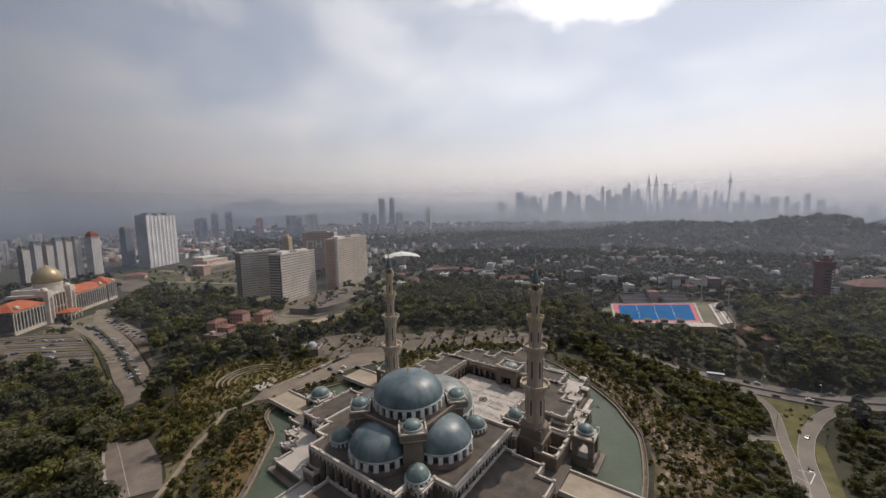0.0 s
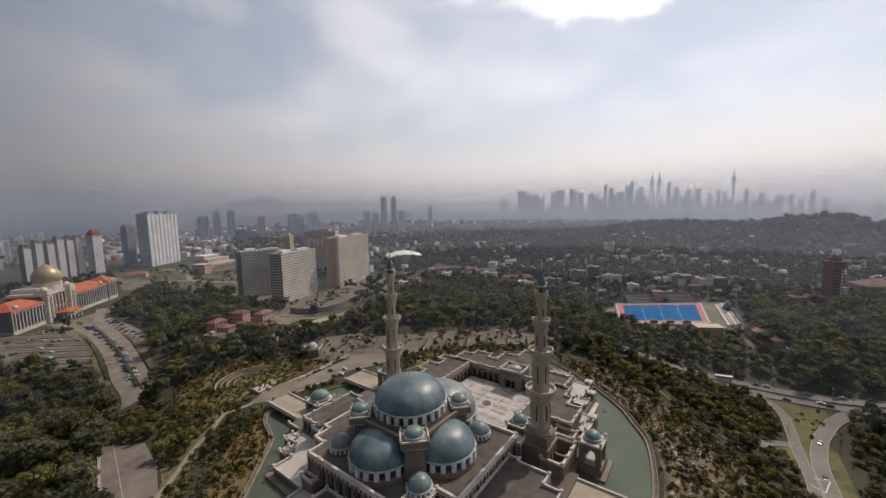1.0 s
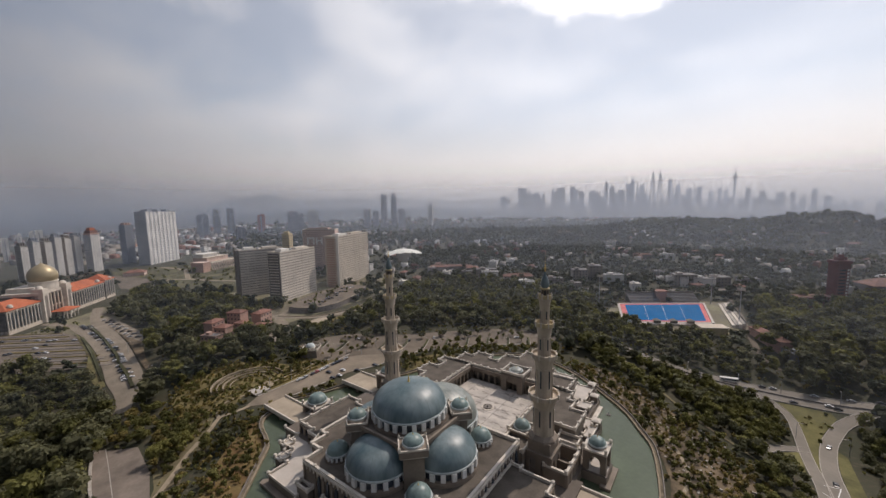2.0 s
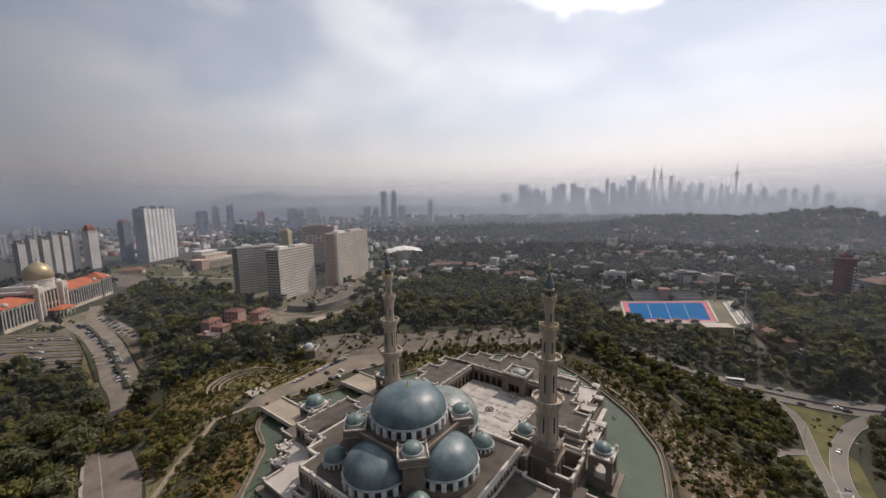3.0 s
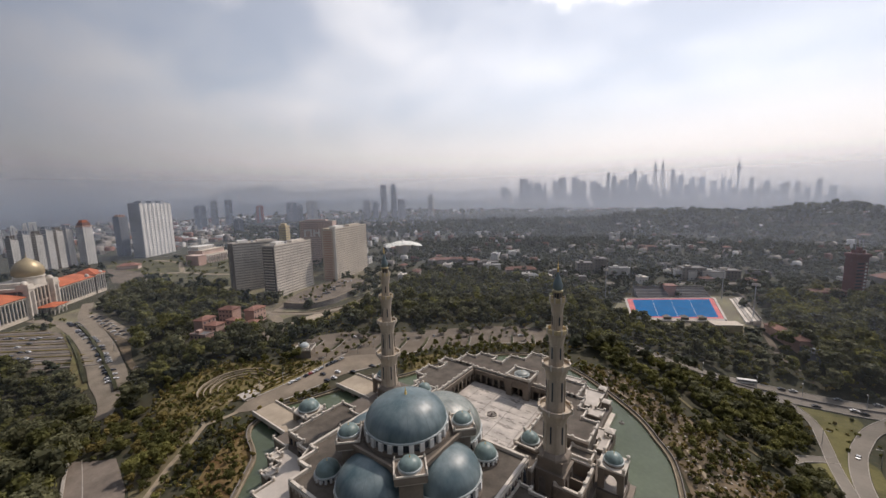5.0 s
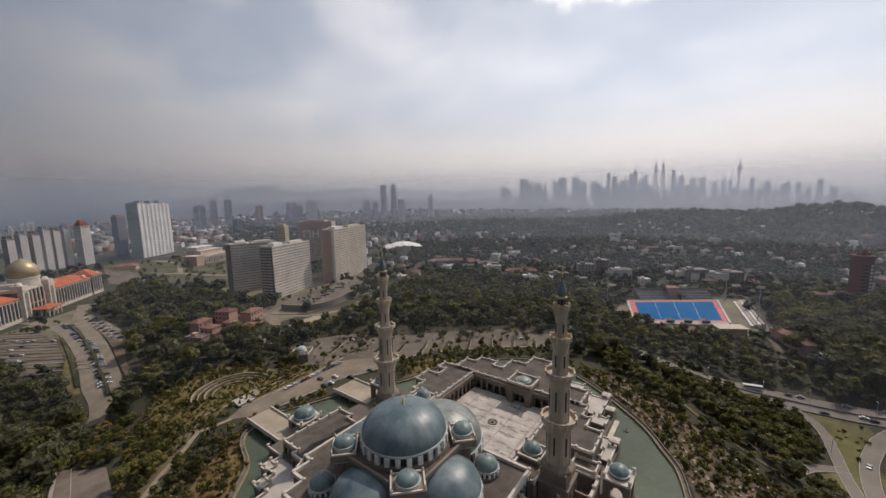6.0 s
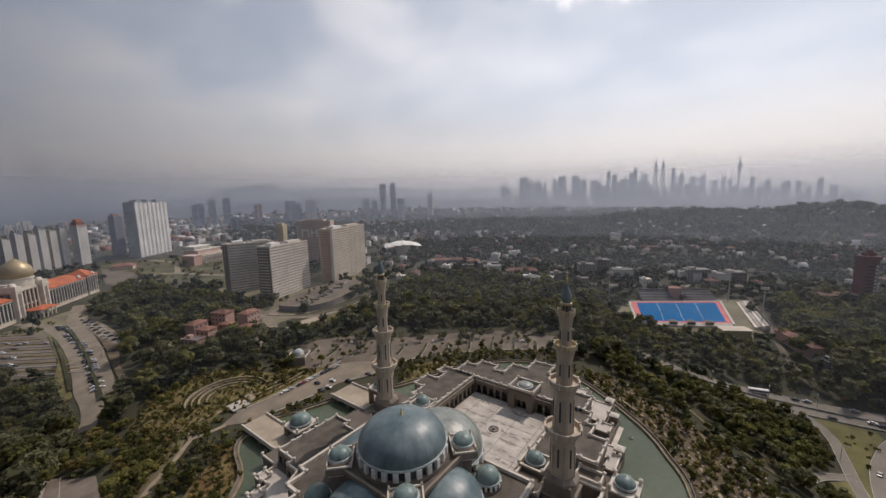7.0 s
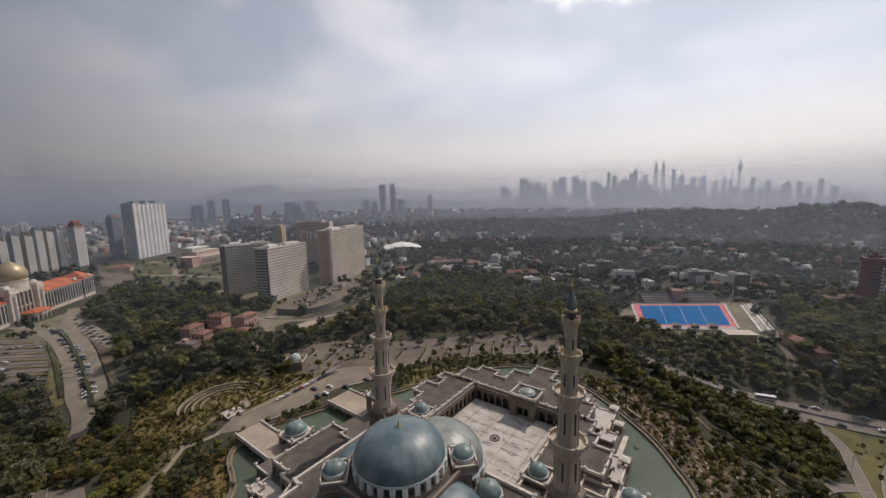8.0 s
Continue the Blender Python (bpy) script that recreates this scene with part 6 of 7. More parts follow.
# the farther town: too many and too small to count
for group_name, mat, count, seed, tall in (("far_town_pale", M_WALLMIX, 800, 21, 9), ("far_town_roofs", M_TILE_DULL, 420, 22, 7), ("far_town_white", M_WHITE, 200, 23, 7), ("western_town_white", M_WHITE, 120, 33, 6), ("western_town_pale", M_WALLMIX, 240, 34, 8)):
    rg = np.random.RandomState(seed)
    V, Q = [], []
    for k in range(count):
        az, r = (rg.uniform(-93, -42), 1180 + 1700 * rg.rand()) if "western" in group_name else (rg.uniform(-92, 16), 1300 + 2600 * rg.rand() ** 0.9)
        x, y = r * math.sin(math.radians(az)), r * math.cos(math.radians(az))
        w, d, h, a, z = rg.uniform(10, 34), rg.uniform(9, 18), tall * rg.uniform(0.7, 2.0), rg.uniform(0, 3.14), lie_at(x, y)
        if (x > -330 and y < 2000):
            continue
        c, s = math.cos(a), math.sin(a)
        n0 = len(V)
        for zz, f in ((z - 4, 1.0), (z + h, 1.0), (z + h * 1.12, 0.8)):
            for u, v in ((-w / 2, -d / 2), (w / 2, -d / 2), (w / 2, d / 2), (-w / 2, d / 2)):
                V.append((x + (u * c - v * s) * f, y + (u * s + v * c) * f, zz))
        for b in (0, 4):
            Q += [(n0 + b + i, n0 + b + (i + 1) % 4, n0 + b + 4 + (i + 1) % 4, n0 + b + 4 + i) for i in range(4)]
        Q.append((n0 + 8, n0 + 9, n0 + 10, n0 + 11))
    tagged(new(group_name, arrays_mesh(group_name, np.array(V), np.array(Q), mat)), "countless small distant town buildings", "town", kind="stuff")

for group_name, mat, count, seed in (("suburb_white_roofs", M_WHITE, 70, 24), ("suburb_pale_walls", M_WALLMIX, 190, 25), ("suburb_red_roofs", M_TILE_DULL, 110, 26)):
    rg = np.random.RandomState(seed)
    V, Q = [], []
    while len(V) < count * 12:
        az, r = rg.uniform(-70, 14), 680 + 1250 * rg.rand() ** 0.85
        x, y = r * math.sin(math.radians(az)), r * math.cos(math.radians(az))
        cluster = noise.noise(Vector((x * 0.006, y * 0.006, 4.7))) + 0.5 * noise.noise(Vector((x * 0.02, y * 0.02, 2.1)))
        if (x < -560 and y < 480) or cluster < (0.28 if x > -330 and y > 1150 else 0.02):
            continue
        w, d, h, a, z = rg.uniform(6, 17), rg.uniform(5, 9), rg.uniform(8, 12), 0.6 + rg.normal(0, 0.4), lie_at(x, y)
        c, s = math.cos(a), math.sin(a)
        n0 = len(V)
        for zz, f in ((z - 4, 1.0), (z + h, 1.0), (z + h + 2.4, 0.06)):
            for u, v in ((-w / 2, -d / 2), (w / 2, -d / 2), (w / 2, d / 2), (-w / 2, d / 2)):
                V.append((x + u * c - v * f * s, y + u * s + v * f * c, zz))
        for b in (0, 4):
            Q += [(n0 + b + i, n0 + b + (i + 1) % 4, n0 + b + 4 + (i + 1) % 4, n0 + b + 4 + i) for i in range(4)]
        Q.append((n0 + 8, n0 + 9, n0 + 10, n0 + 11))
    tagged(new(group_name, arrays_mesh(group_name, np.array(V), np.array(Q), mat)), "countless small roofs showing between the trees", "town", kind="stuff")

rg = np.random.RandomState(29)
V, Q = [], []
for k in range(170):
    az, r = rg.uniform(-34, 17), rg.uniform(3050, 4350)
    x, y = r * math.sin(math.radians(az)), r * math.cos(math.radians(az))
    w, d, h, a, z = rg.uniform(24, 90), rg.uniform(18, 40), rg.uniform(30, 125) * rg.uniform(0.5, 1.0), rg.uniform(0, 3.14), lie_at(x, y) - 6
    c, s = math.cos(a), math.sin(a)
    n0 = len(V)
    for zz, f in ((z, 1.0), (z + h * 0.9, 1.0), (z + h * 0.9, 0.6), (z + h, 0.6)):
        for u, v in ((-w / 2, -d / 2), (w / 2, -d / 2), (w / 2, d / 2), (-w / 2, d / 2)):
            V.append((x + (u * c - v * s) * f, y + (u * s + v * c) * f, zz))
    for b in (0, 4, 8):
        Q += [(n0 + b + i, n0 + b + (i + 1) % 4, n0 + b + 4 + (i + 1) % 4, n0 + b + 4 + i) for i in range(4)]
    Q.append((n0 + 12, n0 + 13, n0 + 14, n0 + 15))
tagged(new("far_city_blocks", arrays_mesh("far_city_blocks", np.array(V), np.array(Q), M_FAR[2])), "countless pale city blocks at the foot of the skyline", "town", kind="stuff")

# ---------------------------------------------------------------- the far skyline
SKY_NEAR = [(-1438, 3190, 120, 267), (-1328, 3237, 119, 228), (-1171, 3298, 120, 268), (-1044, 3340, 70, 268), (-987, 3358, 46, 231), (-890, 3385, 82, 228), (-823, 3402, 53, 177), (-795, 3408, 26, 301), (-753, 3418, 39, 266), (-695, 3430, 86, 226)]
SKY_MID = [(-721, 3934, 34, 297), (-686, 3941, 38, 343), (-621, 3951, 71, 287), (-385, 3981, 31, 322), (-335, 3986, 65, 269), (-238, 3993, 42, 244), (-175, 3996, 66, 246), (-79, 3999, 40, 207), (-17, 4000, 31, 234), (24, 4000, 27, 213)]
SKY_RIGHT = [(163, 3897, 32, 218), (255, 3892, 37, 191), (359, 3883, 55, 178), (430, 3876, 28, 175), (486, 3870, 34, 130), (544, 3862, 30, 195), (615, 3851, 40, 139), (857, 3805, 63, 76), (-558, 3860, 77, 199), (-269, 3891, 37, 179), (54, 3900, 44, 149), (123, 3898, 40, 137), (213, 3894, 38, 134), (304, 3888, 54, 123), (-1782, 3468, 103, 209)]
SKY_LEFT = [(-1497, 1471, 30, 191), (-1459, 1510, 27, 196), (-1307, 1643, 28, 139), (-1559, 1406, 36, 112), (-1528, 1439, 30, 104), (-1429, 1538, 37, 116), (-1780, 1112, 82, 111), (-1734, 1183, 56, 118), (-1861, 971, 35, 101), (-1919, 850, 33, 132), (-1942, 796, 32, 130), (-1963, 743, 51, 108)]
SKY_OUTER = [(-1496, 102, 13, 62), (-1494, 128, 9, 72), (-1492, 150, 8, 78), (-1490, 164, 15, 79), (-1358, 634, 29, 64), (-1295, 756, 34, 37)]
rng = random.Random(3)


def far_tower(x, y, w, top, mat, crown, label, group):
    z = lie_at(x, y) - 6
    face = math.degrees(math.atan2(y, x)) + 90
    t = thing("high_rise", pose(x, y, z, 0, 0, face + rng.uniform(-12, 12)), label, "high-rise", group=group)
    h, w = top - z, w * 0.94
    d = min(w, 45)
    if w > 58:
        side = 1 if int(x) % 2 else -1
        part("low_wing", box(*sorted((side * w * 0.14, side * w / 2)), -d / 2, d / 2, 0, h * (0.66 + 0.22 * ((int(x) % 7) / 6))), mat, t)
        part("rear_wing", box(*sorted((side * w * 0.30, side * w * 0.46)), -d * 0.3, d * 0.3, 0, h * 0.92), mat, t)
        w0, w1 = sorted((-side * w / 2, side * w * 0.13))
    else:
        w0, w1 = -w / 2, w / 2
    body = part("tower_body", box(w0, w1, -d / 2, d / 2, 0, h * (0.93 if crown else 1.0)), mat, t)
    part("facade_groove", box(w0 + (w1 - w0) * 0.44, w0 + (w1 - w0) * 0.56, -d / 2 - 0.5, d / 2 + 0.5, h * 0.03, h * 0.9), M_GREYBLUE, body)
    centre, w = (w0 + w1) / 2, w1 - w0
    if crown == 1:
        part("setback_top", box(centre - w * 0.32, centre + w * 0.32, -d * 0.32, d * 0.32, h * 0.93, h), mat, t)
    elif crown == 2:
        part("roof_plant", box(centre - w * 0.42, centre + w * 0.05, -d * 0.3, d * 0.3, h * 0.93, h), mat, t)
        part("roof_plant", box(centre + w * 0.1, centre + w * 0.4, -d * 0.3, d * 0.3, h * 0.93, h * 0.97), mat, t)
    return t


for rows, group in ((SKY_NEAR, "city skyline"), (SKY_MID, "city skyline"), (SKY_RIGHT, "city skyline"), (SKY_LEFT, "scattered towers"), (SKY_OUTER, "scattered towers")):
    for k, (x, y, w, top) in enumerate(rows):
        mat = M_FAR[3] if (x, y) == (-1861, 971) else (M_WHITE if group == "scattered towers" and w < 16 else M_FAR[(0, 1, 2, 0, 1)[k % 5]])
        far_tower(x, y, w, top, mat, k % 3, "distant high-rise tower in the haze", group)
for k in range(64):
    az = rng.uniform(-27, 16)
    r = rng.uniform(3300, 4200)
    far_tower(r * math.sin(radians(az)), r * math.cos(radians(az)), rng.uniform(18, 58), lie_at(r * math.sin(radians(az)), r * math.cos(radians(az))) + rng.uniform(50, 165) * (1 - abs(az + 6) / 45), M_FAR[rng.randrange(3)], k % 3, "distant mid-rise block in the haze", "city skyline")

twin = thing("twin_towers", pose(-572, 4615, 0, 0, 0, 8), "pair of very tall tapering towers joined by a skybridge", "skyscraper")
for s in (-1, 1):
    bm = lathe([(23, -10), (23, 220), (22, 225), (22, 290), (19.5, 294), (19.5, 345), (16, 350), (16, 385), (11.5, 389), (11.5, 412), (6.5, 416), (6.5, 428), (2.2, 446), (1.4, 452), (0, 486)], 16, s * 34, 0)
    tower = part("tower_shaft", bm, M_FAR[1], twin)
    part("annex", lathe([(13, -10), (13, 190), (0, 192)], 12, s * 34 + 26, -8), M_FAR[1], tower)
part("skybridge", box(-14, 14, -3, 3, 168, 176), M_FAR[0], twin)
tele = thing("telecom_tower", pose(83, 4150, 0), "slender telecommunications tower with a round head", "telecom tower")
part("shaft", lathe([(16, -10), (12, 60), (9, 95), (7.5, 285)], 16), M_FAR[0], tele)
part("head", lathe([(7.5, 285), (15, 306), (18, 318), (18, 330), (12, 338), (8, 350), (6, 352)], 20), M_FAR[2], tele)
part("mast", lathe([(4.5, 350), (3, 380), (1.5, 405), (0, 428)], 10), M_FAR[0], tele)

# ---------------------------------------------------------------- trees
def lump():
    """A small rounded six-sided shell as vertices and quads."""
    g = np.linspace(-1, 1, 2)
    V, Q = [], []
    for ax in range(3):
        for s in (-1, 1):
            n0 = len(V)
            for a in g:
                for b in g:
                    p = [0, 0, 0]
                    p[ax], p[(ax + 1) % 3], p[(ax + 2) % 3] = s, a, b * s
                    V.append(np.array(p) / np.linalg.norm(p))
            Q.append((n0, n0 + 1, n0 + 3, n0 + 2))
    return np.array(V), np.array(Q)


LUMP_V, LUMP_Q = lump()


def crown(seed, radius, low, high, lumps, leaves, size, spread=1.0):
    """A crown: several leafy masses, each a dark heart set all over with tilted leaf sprays."""
    rg = np.random.RandomState(seed)
    V, Q, n0 = [], [], 0
    mid, half = (low + high) / 2, (high - low) / 2
    centres = []
    for k in range(lumps):
        a, t = rg.uniform(0, 6.283), rg.uniform(-0.75, 0.95)
        rr = radius * rg.uniform(0.25, 0.72) * math.sqrt(max(0.12, 1 - t * t)) * spread
        c = np.array([rr * math.cos(a), rr * math.sin(a), mid + half * t * 0.62])
        s = radius * rg.uniform(0.30, 0.48)
        centres.append((c, s))
        V.append(LUMP_V * s * np.array([1, 1, 0.8]) * (0.68 + 0.24 * rg.rand(len(LUMP_V), 1)) + c)
        Q.append(LUMP_Q + n0)
        n0 += len(LUMP_V)
    per = max(4, leaves // lumps)
    for c, s in centres:
        d = rg.normal(size=(per, 3))
        d /= np.linalg.norm(d, axis=1)[:, None]
        d[:, 2] = np.where(d[:, 2] < -0.5, -d[:, 2], d[:, 2])
        p = c + d * s * np.array([1.0, 1.0, 0.8]) * rg.uniform(0.88, 1.17, (per, 1))
        u = np.cross(d + rg.normal(scale=0.34, size=(per, 3)), rg.normal(size=(per, 3)))
        u /= np.linalg.norm(u, axis=1)[:, None]
        w = np.cross(d, u) + rg.normal(scale=0.25, size=(per, 3))
        w /= np.linalg.norm(w, axis=1)[:, None]
        e = size * rg.uniform(0.5, 1.2, (per, 1))
        quad = np.stack([p - u * e - w * e * 0.6, p + u * e * 0.7 - w * e * 0.7, p + u * e + w * e * 0.6, p - u * e * 0.6 + w * e * 0.8], 1).reshape(-1, 3)
        V.append(quad)
        Q.append(np.arange(per * 4).reshape(-1, 4) + n0)
        n0 += per * 4
    return np.concatenate(V), np.concatenate(Q)


def trunk_mesh(name, r, h, seed, limbs=4):
    rg = random.Random(seed)
    bm = lathe([(r * 1.4, -0.8), (r, 0.6), (r * 0.75, h * 0.55), (r * 0.4, h)], 7)
    for k in range(limbs):
        a, z = rg.uniform(0, 6.28), h * rg.uniform(0.45, 0.8)
        limb = lathe([(r * 0.45, 0), (r * 0.16, h * 0.45)], 5)
        bmesh.ops.transform(limb, matrix=Matrix.Translation((0, 0, z)) @ Matrix.Rotation(a, 4, "Z") @ Matrix.Rotation(rg.uniform(0.6, 1.0), 4, "Y"), verts=limb.verts)
        me = bpy.data.meshes.new("limb")
        limb.to_mesh(me)
        limb.free()
        bm.from_mesh(me)
        bpy.data.meshes.remove(me)
    return mesh_of(name, bm, M_BARK)


def tree_kind(name, label, seed, radius, low, high, lumps, leaves, size, mat, group, trunk_r=0.3):
    t = thing(name, pose(0, 0, -200), label, "tree", group=group)
    piece("trunk", trunk_mesh("trunk", trunk_r, low + (high - low) * 0.55, seed), t)
    v, q = crown(seed, radius, low, high, lumps, leaves, size)
    piece("crown", arrays_mesh("crown", v, q, mat), t)
    return t


KINDS = [tree_kind("broadleaf_tree", "round-headed broadleaf tree in the mosque garden", 1, 3.6, 2.2, 8.5, 9, 300, 0.55, M_LEAF, "garden trees"),
         tree_kind("broadleaf_tree", "spreading broadleaf tree in the mosque garden", 2, 4.4, 2.6, 8.0, 11, 340, 0.6, M_LEAF_DARK, "garden trees"),
         tree_kind("ornamental_tree", "small yellow-green ornamental tree", 3, 2.2, 1.2, 4.6, 6, 170, 0.42, M_LEAF_YELLOW, "garden trees", 0.18),
         tree_kind("conical_tree", "narrow dark conical tree", 4, 1.8, 1.0, 8.0, 8, 200, 0.45, M_LEAF_DARK, "garden trees", 0.2),
         tree_kind("ornamental_tree", "sparse small garden tree", 5, 2.6, 1.8, 5.2, 5, 130, 0.5, M_LEAF, "garden trees", 0.2)]

# where trees stand: polygon, spacing, share of sites taken, smallest and largest crown scale
PAVED = [MOAT,
         [(-243, 120), (-238, 110), (-226, 122), (-223, 138), (-221, 176), (-212, 196), (-208, 224), (-196, 246), (-206, 262), (-236, 238), (-247, 200), (-243.5, 172), (-242, 150)],
         [(-281, 48), (-269, 53), (-257, 61), (-239, 59), (-222, 57), (-196, 50), (-206, 36), (-233, 38), (-262, 41)],
         [(-590, 22), (-540, 72), (-500, 80), (-440, 72), (-424, 62), (-452, 28), (-500, 10)],
         [(-100, 412), (-104, 486), (-18, 545), (8, 560), (14, 440), (2, 424), (-40, 410)],
         [(-560, 36), (-600, 130), (-740, 200), (-760, 150), (-600, 10)],
         [(-566, 240), (-515, 240), (-455, 258), (-452, 300), (-466, 370), (-500, 466), (-560, 470)],
         [(-300, 186), (-302, 207), (-286, 234), (-246, 256), (-216, 286), (-189, 313), (-158, 333), (-120, 338), (-116, 324), (-134, 303), (-166, 278), (-197, 246), (-216, 222), (-240, 202), (-254, 176)],
         [(31, 337), (64, 341), (58, 304), (58, 270), (55, 240), (50, 180), (35, 180), (37.5, 245), (37.5, 300)],
         [(-356, 134), (-350, 150), (-372, 206), (-402, 210), (-412, 188), (-408, 150), (-384, 132)],
         [(-267 + 23 * math.cos(0.4 * k), 127 + 23 * math.sin(0.4 * k)) for k in range(16)],
         TERRACE_TOP,
         [(-1000, 200), (-990, 290), (-890, 410), (-640, 420), (-575, 320), (-592, 246), (-690, 224), (-765, 206)],
         [(-343, 178), (-356, 190), (-362, 210), (-350, 216), (-329, 190), (-324, 176)],
         [(-352, 200), (-330, 222), (-335, 262), (-340, 300), (-354, 350), (-372, 345), (-372, 260), (-400, 236), (-410, 222)],
         [(-770, 166), (-960, 200), (-800, 236), (-716, 186)],
         [(-590, 100), (-566, 119), (-468, 122), (-432, 113), (-384, 103), (-346, 98), (-346, 70), (-372, 63), (-440, 72), (-524, 76)]]
ROAD_LINES = [(LANE, 1.2), ([(-334, 76), (-346, 78), (-446, 88), (-575, 100), (-640, 118)], 10), ([(-318, 68), (-335, 72), (-369, 70), (-423, 75), (-479, 85), (-560, 84)], 6), ([(-336, 190), (-352, 202), (-400, 228), (-440, 290), (-460, 350)], 9),
              ([(-414, 220), (-386, 232), (-360, 252), (-352, 277), (-352, 305), (-362, 350)], 5.5), ([(-90, 350), (-39, 334), (-14, 336)], 0.6), ([(-14, 336), (2, 340), (44, 351), (140, 370)], 4.6), ([(24, 339), (43, 343.5), (88, 350.5), (140, 361)], 3.6),
              ([(26.8, 333.5), (32.8, 328), (36.8, 318), (38, 300), (38, 280), (38.3, 240), (34.8, 180)], 2.6), ([(76, 347), (60.3, 327), (51.1, 302), (45.5, 267), (44.1, 245), (40.3, 180)], 3.6), ([(40, 286), (24, 271), (19, 262)], 2.6), ([(-240, 96), (-225, 79), (-200, 55), (-186, 40)], 2.6), ([(16, 500), (20, 450), (28, 392), (36, 380)], 1.5),
              ([(-420, 545), (-270, 534), (-199, 530), (-119, 560), (40, 660)], 7)]


def near_line(pts, half, x, y):
    res = np.zeros(np.shape(x), bool)
    for (x0, y0), (x1, y1) in zip(pts, pts[1:]):
        dx, dy = x1 - x0, y1 - y0
        t = np.clip(((x - x0) * dx + (y - y0) * dy) / (dx * dx + dy * dy), 0, 1)
        res |= np.hypot(x - x0 - t * dx, y - y0 - t * dy) < half
    return res


def blocked(x, y, carparks=True, margin=0.0):
    res = np.zeros(np.shape(x), bool)
    for poly in PAVED if carparks else PAVED[:7]:
        res |= inside(poly, x, y)
    for pts, half in ROAD_LINES:
        res |= near_line(pts, half + margin, x, y)
    return res


def sites(poly, gap, share, seed, margin=1.5, carparks=True):
    rg = np.random.RandomState(seed)
    xs, ys = [p[0] for p in poly], [p[1] for p in poly]
    X, Y = np.meshgrid(np.arange(min(xs), max(xs), gap), np.arange(min(ys), max(ys), gap))
    X, Y = X + rg.uniform(-0.5, 0.5, X.shape) * gap, Y + rg.uniform(-0.5, 0.5, Y.shape) * gap
    keep = inside(poly, X, Y) & ~blocked(X, Y, carparks, margin) & (rg.rand(*X.shape) < share)
    return X[keep], Y[keep]


GARDEN_WEST = [(-262, 150), (-290, 160), (-318, 136), (-318, 106), (-300, 86), (-268, 72), (-222, 62), (-180, 46), (-150, 40), (-148, 56), (-166, 82), (-186, 101), (-210, 108), (-222, 118), (-226, 104), (-244, 104), (-254, 120)]
GARDEN_EAST = [(-100, 284), (-70, 292), (-27, 272), (6, 244), (20, 215), (14, 160), (-12, 150), (-16, 190), (-22, 206), (-36, 228), (-60, 254), (-86, 273)]
GARDEN_NORTH = [(-189, 200), (-165, 246), (-142, 276), (-122, 284), (-105, 288), (-112, 320), (-132, 302), (-164, 277), (-196, 245), (-207, 222), (-210, 198)]
GARDEN_GATE = [(-221, 134), (-216, 158), (-210, 158), (-214, 136)]
AVENUE_EDGE = [(-246, 134), (-262, 140), (-262, 150), (-280, 172), (-262, 186), (-249, 184), (-246, 165)]
ESTATE = [(-458, 228), (-418, 245), (-388, 300), (-386, 360), (-430, 430), (-466, 368), (-450, 300), (-452, 258)]
ESTATE_WEST = [(-575, 196), (-520, 222), (-440, 214), (-412, 222), (-455, 250), (-515, 236), (-566, 236), (-600, 300), (-620, 250)]
APPROACH_PATCH = [(-268, 158), (-300, 172), (-338, 190), (-350, 206), (-340, 236), (-318, 232), (-304, 208), (-302, 186), (-270, 174)]
CAR_ISLANDS = PAVED[7]
placed = 0
for poly, gap, share, seed, choice in ((GARDEN_WEST, 6.0, 0.66, 31, (0, 0, 2, 4, 2, 2, 4)), (GARDEN_EAST, 5.0, 0.62, 32, (0, 4, 4, 3, 2, 2, 2)), (GARDEN_NORTH, 4.6, 0.75, 33, (0, 2, 3, 4, 4)), (GARDEN_GATE, 3.4, 0.8, 34, (2, 4)), (AVENUE_EDGE, 5.0, 0.5, 35, (2, 3, 4))):
    X, Y = sites(poly, gap, share, seed, margin=1.0, carparks=True)
    rg = random.Random(seed)
    for x, y in zip(X, Y):
        if inside(MOAT, x, y) or placed > 660:
            continue
        s = rg.uniform(0.45, 1.0) ** 1.1
        copy_thing(KINDS[rg.choice(choice)], pose(x, y, lie_at(x, y) + 0.2, 0, 0, rg.uniform(0, 360)) @ Matrix.Scale(s, 4))
        placed += 1
X, Y = sites([(-350, 140), (-345, 160), (-372, 212), (-410, 205), (-412, 150), (-384, 126)], 6.6, 0.5, 39, carparks=False)
rg = random.Random(39)
for x, y in zip(X, Y):
    copy_thing(KINDS[rg.choice((0, 1, 0))], pose(x, y, lie_at(x, y) + 0.2, 0, 0, rg.uniform(0, 360)) @ Matrix.Scale(rg.uniform(0.6, 1.0), 4))
X, Y = sites([(-404, 248), (-390, 255), (-381, 276), (-398, 334), (-440, 350), (-442, 300)], 9.5, 0.62, 71, carparks=False)
for k, (x, y) in enumerate(zip(X, Y)):
    copy_thing(KINDS[(0, 2, 4, 0)[k % 4]], pose(x, y, 6.5, 0, 0, 47 * k) @ Matrix.Scale(0.6 + 0.1 * (k % 4), 4))
X, Y = sites(CAR_ISLANDS, 7.4, 0.55, 36, carparks=False)
rg = random.Random(36)
for x, y in zip(X, Y):
    copy_thing(KINDS[rg.choice((0, 1, 2, 4))], pose(x, y, lie_at(x, y) + 0.3, 0, 0, rg.uniform(0, 360)) @ Matrix.Scale(rg.uniform(0.5, 0.95), 4))
